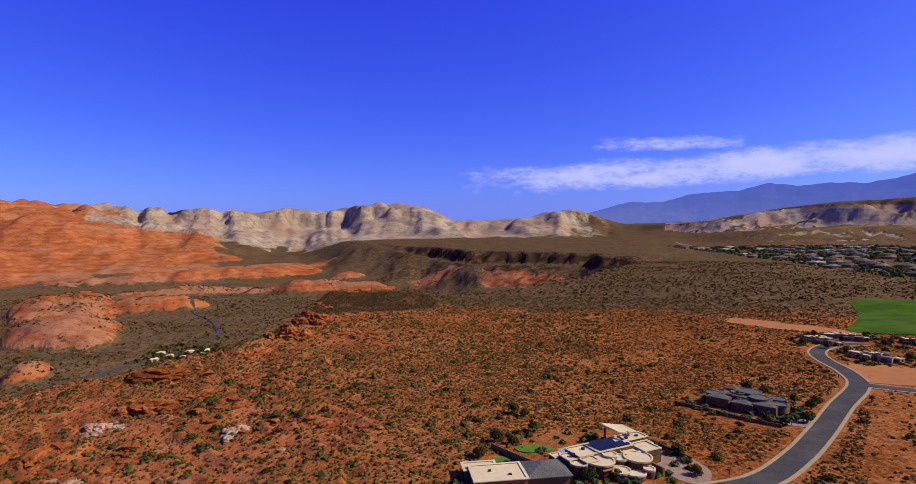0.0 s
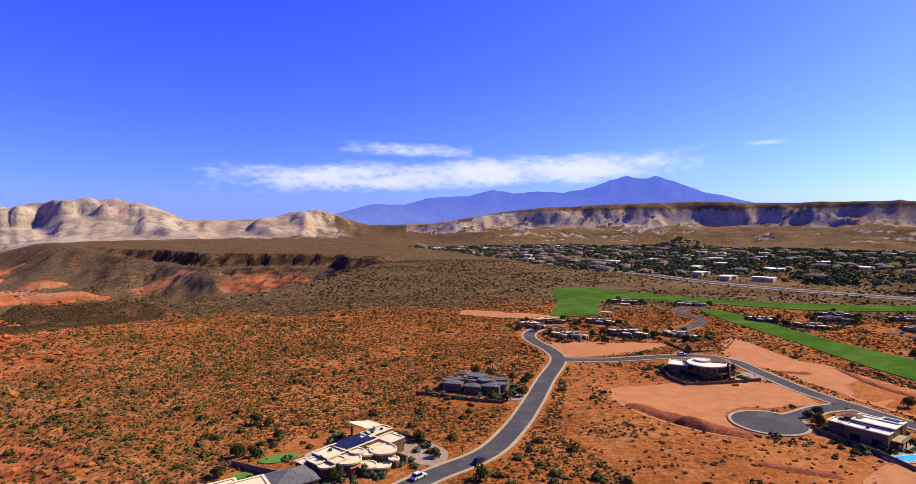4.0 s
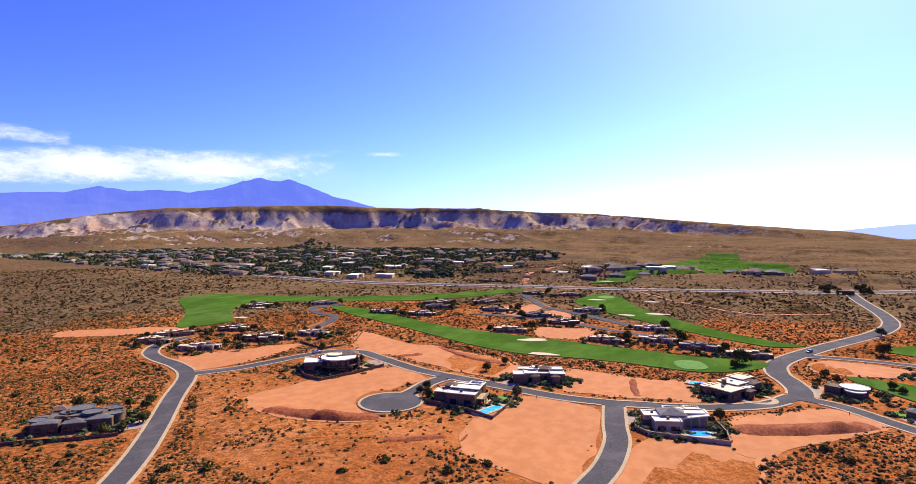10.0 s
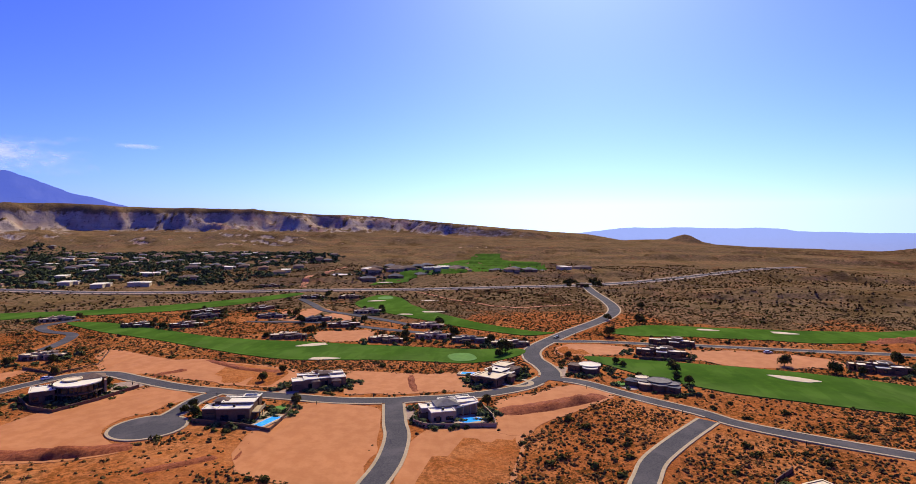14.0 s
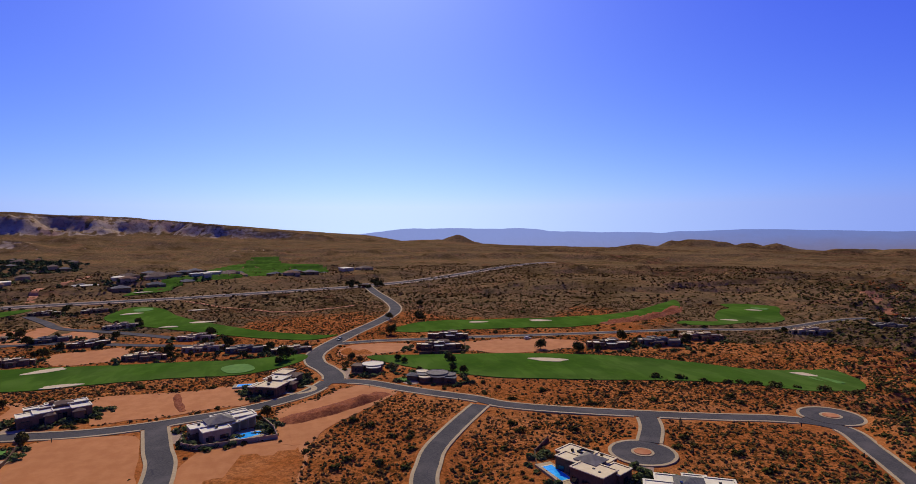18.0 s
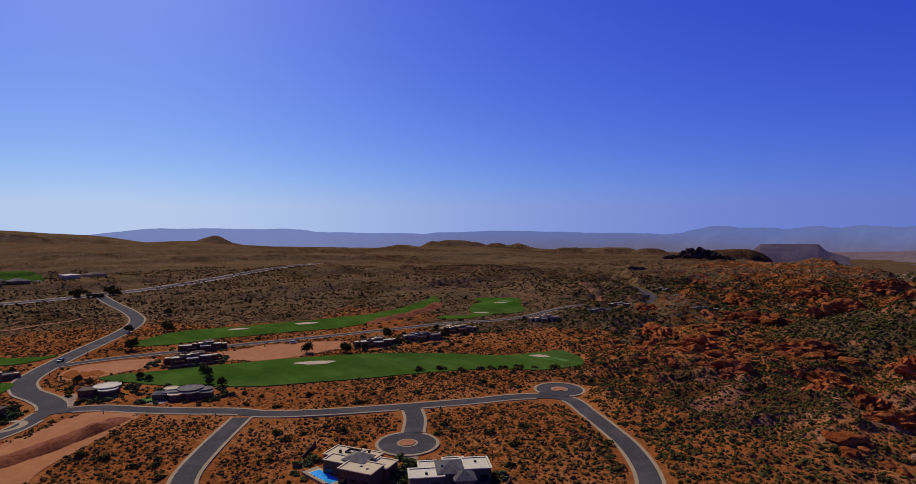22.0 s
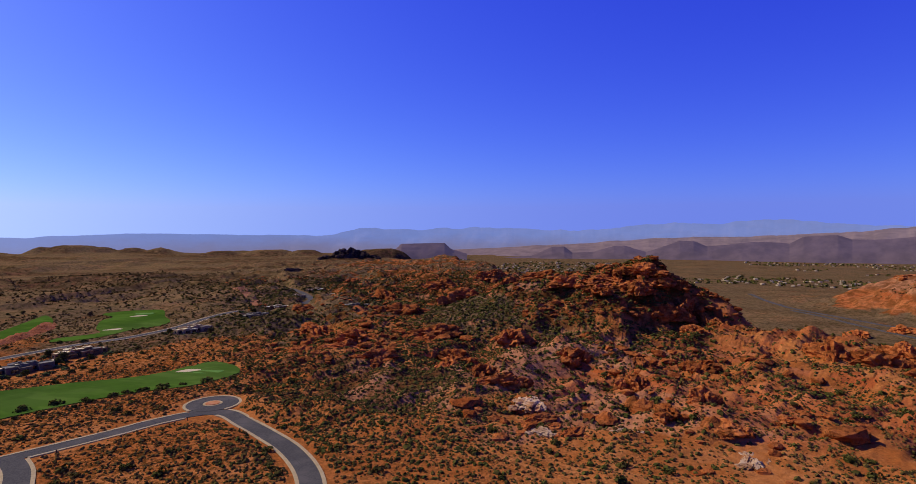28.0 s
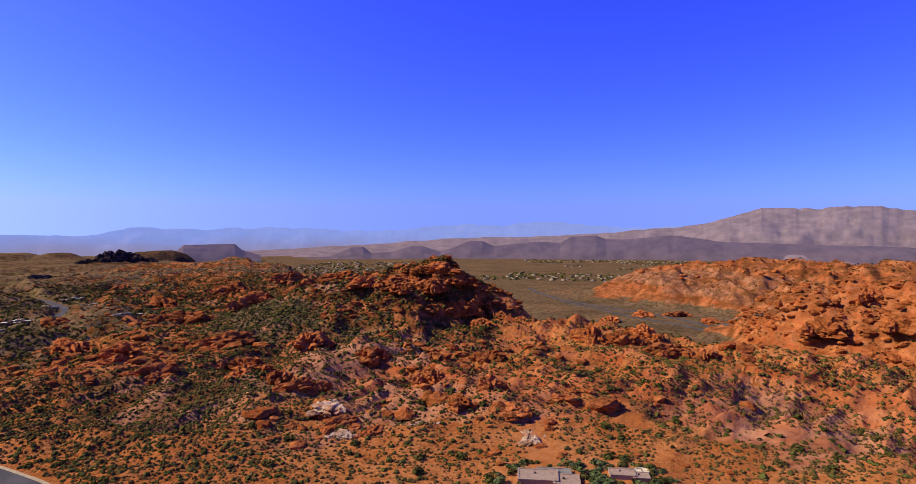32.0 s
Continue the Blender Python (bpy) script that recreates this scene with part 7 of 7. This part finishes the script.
def cloud(head0, head1, low, high, dist, lean, label, body=1.1):
    """A thin streak of cloud far behind the range; degrees."""
    A, U = np.meshgrid(np.radians(np.linspace(head0, head1, 80)), np.linspace(0, 1, 24))
    t = (A - A.min()) / (A.max() - A.min())
    E = np.radians(low + (high - low) * U + lean * t)
    me = sheet("cloud", dist * np.sin(A), dist * np.cos(A), EYE_HEIGHT + dist * np.tan(E), CLOUD)
    fade = np.clip(body * np.sin(math.pi * t) ** 0.5 * np.sin(math.pi * U) ** 0.8, 0, 1)
    layer = me.attributes.new("fade", "FLOAT_COLOR", "POINT")
    layer.data.foreach_set("color", np.stack([fade, U, t, np.ones_like(t)], -1).astype(np.float32).ravel())
    return tagged(new("backdrop_cloud", me), label, "cloud", kind="structure")


cloud(0, 51, 2.6, 6.2, 4930, 1.6, "long thin white cloud over the blue range")
cloud(13, 27, 6.9, 8.6, 4940, -0.4, "small wisp of white cloud", 0.72)
cloud(52, 56, 6.9, 7.5, 4940, 0, "small wisp of white cloud", 0.7)


# ---- rocks ----
def rock_form(seed, detail=1, flat=0.7):
    """A broken block: a faceted ball pushed in on several sides, with ledges."""
    r = np.random.default_rng(seed)
    bm = bmesh.new()
    bmesh.ops.create_icosphere(bm, subdivisions=detail, radius=1.0)
    cuts = r.normal(size=(7, 3))
    cuts /= np.linalg.norm(cuts, axis=1)[:, None]
    for v in bm.verts:
        c = np.array(v.co)
        for n in cuts:
            d = c @ n - r.uniform(0.62, 0.66)
            if d > 0:
                c = c - n * d * 0.9
        c[2] = c[2] * flat + 0.06 * math.sin(c[2] * 14)
        v.co = c + r.normal(size=3) * 0.05
    bmesh.ops.triangulate(bm, faces=bm.faces)
    co = np.array([v.co for f in bm.faces for v in f.verts])
    bm.free()
    return co


rock_rng = np.random.default_rng(31)
big_rocks = [rock_form(600 + k, 2, 0.5) for k in range(6)]
rocks = [rock_form(620 + k, 1, 0.55) for k in range(6)]


def rock_field(name, n, r0, r1, a0, a1, lo, hi, forms, material, label, keep):
    rx, ry = scatter(rock_rng, n, r0, r1, a0, a1)
    m = keep(rx, ry) & open_country(rx, ry)
    rx, ry = rx[m], ry[m]
    size = lo + (hi - lo) * rock_rng.uniform(size=len(rx)) ** 2.2
    me = tri_mesh(name, planted(rock_rng, rx, ry, size, forms), material)
    return tagged(new(name, me), label, "rocks", kind="stuff")


def outcrops(x, y):
    near = (np.degrees(np.arctan2(x, y)) % 360 < 163) & (np.hypot(x, y) < 290)
    return (fbm(x, y, 60, 3, 240) > 0.52) & (height(x, y) > -40) & ~near


def ledges(x, y):
    return (fbm(x, y, 45, 3, 250) > 0.56) & (height(x, y) > -40)


def on_hill(x, y):
    return (height(x, y) > 14)


def crag_mesh(seed, wide, deep, tall, material, small_=False):
    """A weathered sandstone mass: bulging sides, bedding ledges, joints and an uneven top."""
    r = random.Random(seed)
    bm = bmesh.new()
    bmesh.ops.create_icosphere(bm, subdivisions=3 if small_ else 4, radius=1.0)
    o = Vector((r.uniform(0, 90), r.uniform(0, 90), r.uniform(0, 90)))
    for v in bm.verts:
        c = v.co.copy()
        k = 1 + 0.42 * noise.fractal(c * 1.1 + o, 1.0, 2.0, 3)
        joint = abs(noise.noise(Vector((c.x * 2.6, c.y * 2.6, 0.5 * c.z)) + o))
        k *= 0.66 + 0.34 * min(1.0, joint * 5)
        k += 0.10 * noise.noise(c * 5.0 + o)
        c *= k
        z = c.z * tall
        bed = (z * 0.42 + 0.10 * c.x * wide + 0.6 * noise.noise(c * 0.8 + o)) % 1.0
        spread = 0.90 + 0.24 * bed * min(1.0, (1 - bed) * 5)
        v.co = Vector((c.x * wide * spread, c.y * deep * spread, max(z, -1.5)))
    me = bpy.data.meshes.new("mass")
    bm.to_mesh(me)
    bm.free()
    me.materials.append(material)
    return me


def outcrop(x, y, wide, tall, seed, material, label):
    t = thing("rock_outcrop", pose(x, y, float(height(x, y)) - 0.6, 0, 0, seed * 47 % 360), label, "rock", "sandstone outcrops")
    r = random.Random(seed)
    part("mass", crag_mesh(seed, wide, wide * r.uniform(0.5, 0.75), tall, material), material, t)
    for i in range(3):
        a = r.uniform(0, 6.28)
        ob = part("block", crag_mesh(seed * 7 + i, wide * r.uniform(0.25, 0.5), wide * r.uniform(0.2, 0.4), tall * r.uniform(0.35, 0.7), material, True), material, t)
        ob.location = (math.cos(a) * wide * 0.95, math.sin(a) * wide * 0.8, 0)
    return t


OUTCROPS = [(165, 257, 9, 7, 0), (180, 247, 7, 5, 0), (186, 232, 6, 5, 0), (154.4, 292, 12, 5, 0), (161.5, 272, 11, 5, 0), (147, 322, 13, 4, 0), (151, 318, 12, 4, 0), (143, 345, 12, 4, 0), (169.5, 219, 8, 2.2, 1), (170.8, 196, 6, 1.6, 1), (179.4, 198, 6, 1.6, 1),
            (171, 205, 8, 2.5, 0), (196, 352, 13, 9, 0), (199, 345, 12, 8, 0), (203, 338, 13, 7, 0), (206.5, 332, 11, 6, 0), (201, 360, 10, 7, 0), (162, 300, 12, 7, 0), (167, 240, 9, 4, 0), (174, 196, 7, 2, 0), (183, 215, 7, 3, 0),
            (152, 330, 14, 6, 0), (160, 350, 15, 7, 0), (168, 330, 13, 8, 0), (148, 390, 16, 7, 0), (157, 430, 18, 9, 0), (163, 470, 18, 9, 0), (190, 190, 6, 1.2, 1), (188, 206, 7, 2.5, 0), (193, 225, 6, 2, 0), (174, 300, 10, 6, 0), (180, 290, 9, 5, 0),
            (155, 560, 20, 10, 0), (161, 640, 22, 12, 0), (166, 740, 24, 13, 0), (152, 760, 24, 10, 0), (186, 300, 8, 4, 0),
            (173.5, 412, 14, 6, 0), (176, 416, 15, 5, 0), (178, 416, 15, 5, 0), (180.5, 412, 14, 6, 0), (182.5, 410, 13, 7, 0), (184.5, 405, 12, 8, 0), (186.5, 402, 11, 7, 0), (180, 395, 13, 9, 0), (183, 388, 12, 8, 0), (177, 395, 12, 7, 0), (185, 378, 10, 6, 0),
            (171, 445, 15, 7, 0), (168, 470, 16, 7, 0)]
for head in range(198, 236, 3):
    OUTCROPS += [(head, 640 + 70 * math.sin(head * 1.7) - (head - 198) * 3, 20, 13, 0), (head + 1.5, 560 + 50 * math.sin(head * 2.3) - (head - 198) * 2, 15, 10, 0)] if head > 207 else [(head, 860 + 60 * math.sin(head * 1.7), 18, 8, 0)]
for i, (head, dist, wide, tall, pale_) in enumerate(OUTCROPS):
    outcrop(dist * math.sin(radians(head)), dist * math.cos(radians(head)), wide, tall, 40 + i, ROCK_PALE if pale_ else ROCK_RED,
            "pale weathered sandstone outcrop with ledges" if pale_ else "red weathered sandstone outcrop with bedding ledges")
for i, (head, dist, wide, tall, pale_) in enumerate(((-37, 215, 9, 3, 0), (-33, 235, 8, 1.6, 1), (-29, 250, 9, 3, 0), (-25, 262, 8, 2.5, 0), (-22, 205, 6, 1.2, 1), (-18, 185, 5, 1.0, 1), (-35, 190, 7, 1.4, 1), (-20, 330, 12, 5, 0), (-17, 380, 14, 7, 0), (-15, 430, 16, 8, 0), (-28, 300, 12, 5, 0))):
    outcrop(dist * math.sin(radians(head)), dist * math.cos(radians(head)), wide, tall, 90 + i, ROCK_PALE if pale_ else ROCK_RED,
            "pale sandstone ledge above a canyon" if pale_ else "red sandstone ledge above a canyon rim")
for i, (head, dist, wide, tall) in enumerate(((149.7, 1545, 26, 10), (150.5, 1540, 22, 15), (151.2, 1560, 26, 20), (151.9, 1535, 22, 24), (152.5, 1550, 24, 19), (153.1, 1540, 20, 14), (153.7, 1550, 24, 9), (146.2, 1050, 20, 9))):
    outcrop(dist * math.sin(radians(head)), dist * math.cos(radians(head)), wide, tall, 140 + i, ROCK_DARK, "jagged dark basalt knob on the plateau")
rock_field("sandstone_blocks", 9000, 165, 900, 140, 216, 0.7, 3.2, rocks, ROCK_RED, "broken red sandstone blocks between shrubs", outcrops)
rock_field("sandstone_boulders", 1500, 190, 620, 146, 214, 2.0, 6.0, big_rocks, ROCK_RED, "large rounded red sandstone boulders", outcrops)
rock_field("ridge_crags", 1100, 560, 800, 208, 226, 1.6, 6.5, big_rocks, ROCK_RED, "red crags and ledges on a sandstone ridge", lambda x, y: height(x, y) > -45)
rock_field("far_ridge_crags", 700, 980, 1300, 198, 226, 2.0, 7.0, rocks, ROCK_RED, "red crags along a far sandstone ridge", lambda x, y: height(x, y) > -20)
rock_field("hill_crags", 1000, 330, 480, 168, 190, 1.2, 4.0, rocks, ROCK_RED, "red crags on a rocky hill", on_hill)
def on_ridge(x, y):
    return (height(x, y) > -46) & (fbm(x, y, 50, 3, 255) > 0.45)


rock_field("ridge_blocks", 3200, 440, 960, 195, 236, 1.4, 6.0, rocks, ROCK_RED, "broken red blocks on a long sandstone ridge", on_ridge)
rock_field("rim_blocks", 5000, 190, 640, -42, -8, 0.8, 3.6, rocks, ROCK_RED, "red sandstone ledges along a canyon rim", ledges)


# ---- cars, posts, banks ----
def car(x, y, turn, paint, label, tall=1.0):
    t = thing("car", pose(x, y, float(height(x, y)) + 0.2, 0, 0, -turn), label, "car", "cars")
    side = [(-2.35, 0.35), (2.35, 0.35), (2.4, 0.8), (1.5, 0.95), (0.9, 1.0), (-2.2, 1.05), (-2.4, 0.8)]
    roof = [(0.95, 0.98), (0.35, 1.5 * tall), (-1.5, 1.52 * tall), (-2.15, 1.04)]

    def slab(p, half, top=None):
        n = len(p)
        q = top or half
        v = [(q if z > 1.2 else half, u, z) for u, z in p] + [(-(q if z > 1.2 else half), u, z) for u, z in p]
        return Build().add(v, [tuple(range(n)), tuple(range(2 * n - 1, n - 1, -1))] + [(i, n + i, n + (i + 1) % n, (i + 1) % n) for i in range(n)])
    part("body", slab(side, 0.92), CAR_PAINTS[paint], t)
    part("cabin", slab(roof, 0.84, 0.68), GLASS, t, "dark glazed cabin")
    part("roof_panel", Build().box(0, -0.6, 1.5 * tall, 1.36, 1.9, 0.06), CAR_PAINTS[paint], t)
    for sx in (-1, 1):
        for sy in (-1.45, 1.45):
            n = 12
            v = [(sx * k, sy + 0.36 * math.cos(2 * math.pi * i / n), 0.36 + 0.36 * math.sin(2 * math.pi * i / n)) for k in (0.72, 0.95) for i in range(n)]
            wheel = part("wheel", Build().add(v, [tuple(range(n)), tuple(range(n, 2 * n))] + [(i, (i + 1) % n, n + (i + 1) % n, n + i) for i in range(n)]), RUBBER, t)
            part("rim", Build().box(sx * 0.955, sy, 0.2, 0.04, 0.34, 0.32), CHROME, wheel)
        part("headlight", Build().box(sx * 0.66, 2.37, 0.6, 0.4, 0.1, 0.18), LAMP_GLASS, t)
        part("tail_light", Build().box(sx * 0.7, -2.37, 0.66, 0.3, 0.1, 0.2), ROCK_RED, t)
    return t


car(56, 144, 68, 0, "white estate car parked at the road's edge", 1.15)
car(76, 146, 62, 1, "black car on the asphalt road", 1.0)
car(332, -136, 170, 2, "silver car parked beside the golf road")
car(364, -21, 300, 1, "dark car driving on the gate road")
car(236, 219, 110, 0, "white car on the ridge road")


def post(x, y):
    t = thing("marker_post", pose(x, y, float(height(x, y))), "short dark utility post beside a kerb", "post", "posts beside the roads")
    part("shaft", Build().box(0, 0, -0.3, 0.22, 0.22, 1.6), FRAME, t)
    part("cap", Build().prism(rect(0, 0, 0.34, 0.34), 1.3, 1.45, 0.4), FRAME, t)
    return t


def gatehouse(x, y, turn):
    t = thing("gatehouse", pose(x, y, float(height(x, y)), 0, 0, -turn), "small dark stone gatehouse between the lanes of the entrance road", "gatehouse")
    part("wall", Build().box(0, 0, -0.8, 7, 5, 4.4), STONE_VENEER, t)
    part("roof", Build().box(0, 0, 3.6, 15, 9, 0.6), ROOF_BROWN, t, "wide flat canopy roof")
    for px in (-6.6, 6.6):
        part("pillar", Build().box(px, 0, -0.8, 1.2, 1.2, 4.4), STONE_VENEER, t)
    for py in (-2.55, 2.55):
        part("window", Build().box(0, py, 1.0, 3.4, 0.12, 1.6), GLASS, t)
    return t


gatehouse(690, -71, 98)
for i, (tx, ty) in enumerate(((722, -58), (716, -52), (708, -56), (726, -64), (694, -86), (702, -90), (688, -92), (712, -88), (735, -86), (742, -60), (680, -54), (748, -92))):
    copy_thing(tall_trees[i % 3], pose(tx, ty, float(height(tx, ty)), 0, 0, i * 71))

first_post = post(228, 62)
for n, gap, off in (("road_ridge", 44, 6.6), ("road_loop", 40, 6.6), ("road_main", 46, -6.6), ("road_gate", 48, 7.2)):
    line = ROAD_LINES[n]
    d = np.gradient(line, axis=0)
    d /= np.linalg.norm(d, axis=1)[:, None]
    for i in range(12, len(line) - 8, gap // 2):
        qx, qy = line[i][0] + d[i][1] * off, line[i][1] - d[i][0] * off
        copy_thing(first_post, pose(qx, qy, float(height(qx, qy))))


def bank(points, tall, wide, label):
    """An eroded earth bank: a lumpy slope along a line, steep on its right."""
    line = smooth_line(points, step=1.5)
    d = np.gradient(line, axis=0)
    d /= np.linalg.norm(d, axis=1)[:, None]
    right = np.stack([d[:, 1], -d[:, 0]], 1)
    across = np.linspace(0, 1, 9)
    L = np.arange(len(line))
    ends = np.sin(np.pi * np.clip(L / (len(line) - 1), 0.0, 1.0)) ** 0.5
    X = line[:, 0][None, :] + right[:, 0][None, :] * ((across[:, None] - 0.7) * wide)
    Y = line[:, 1][None, :] + right[:, 1][None, :] * ((across[:, None] - 0.7) * wide)
    form = np.interp(across, [0, 0.55, 0.72, 0.8, 0.92, 1.0], [0, 0.9, 1.0, 0.85, 0.2, 0])[:, None]
    Z = height(X, Y) - 0.06 + tall * form * ends[None, :] * (0.15 + 1.7 * ridged(X, Y, 5, 3, 700) * fbm(X, Y, 12, 3, 702))
    me = sheet("soil_bank", X, Y, Z, SOIL_BANK)
    return tagged(new("soil_bank", me), label, "bank", kind="structure")


SOIL_BANK = plain("eroded_soil", (0.197, 0.051, 0.018), (0.328, 0.102, 0.037), 1.2, relief=0.8)
bank([(152, 168), (154, 150), (160, 132), (166, 124)], 2.8, 11, "eroded orange soil bank below a lot")
bank([(146, 108), (153, 98), (160, 92)], 1.2, 6, "low dark red soil bank")
bank([(212, 8), (220, -8), (232, -26), (240, -34)], 3.4, 13, "eroded orange soil bank across a lot")
bank([(262, 166), (254, 172), (248, 176)], 1.2, 6, "low soil bank between lots")
bank([(264, 54), (247, 50), (236, 46)], 1.2, 5, "low soil bank between lots")
bank([(282, 168), (266, 140), (262, 118)], 1.0, 6, "low soil bank at a lot's edge")
bank([(436, -318), (405, -292), (382, -248), (370, -208)], 4.0, 12, "dark shaded slope beside a fairway")
bank([(210, 92), (190, 90), (172, 88), (158, 86)], 0.9, 4, "rocky soil edge of a lot")
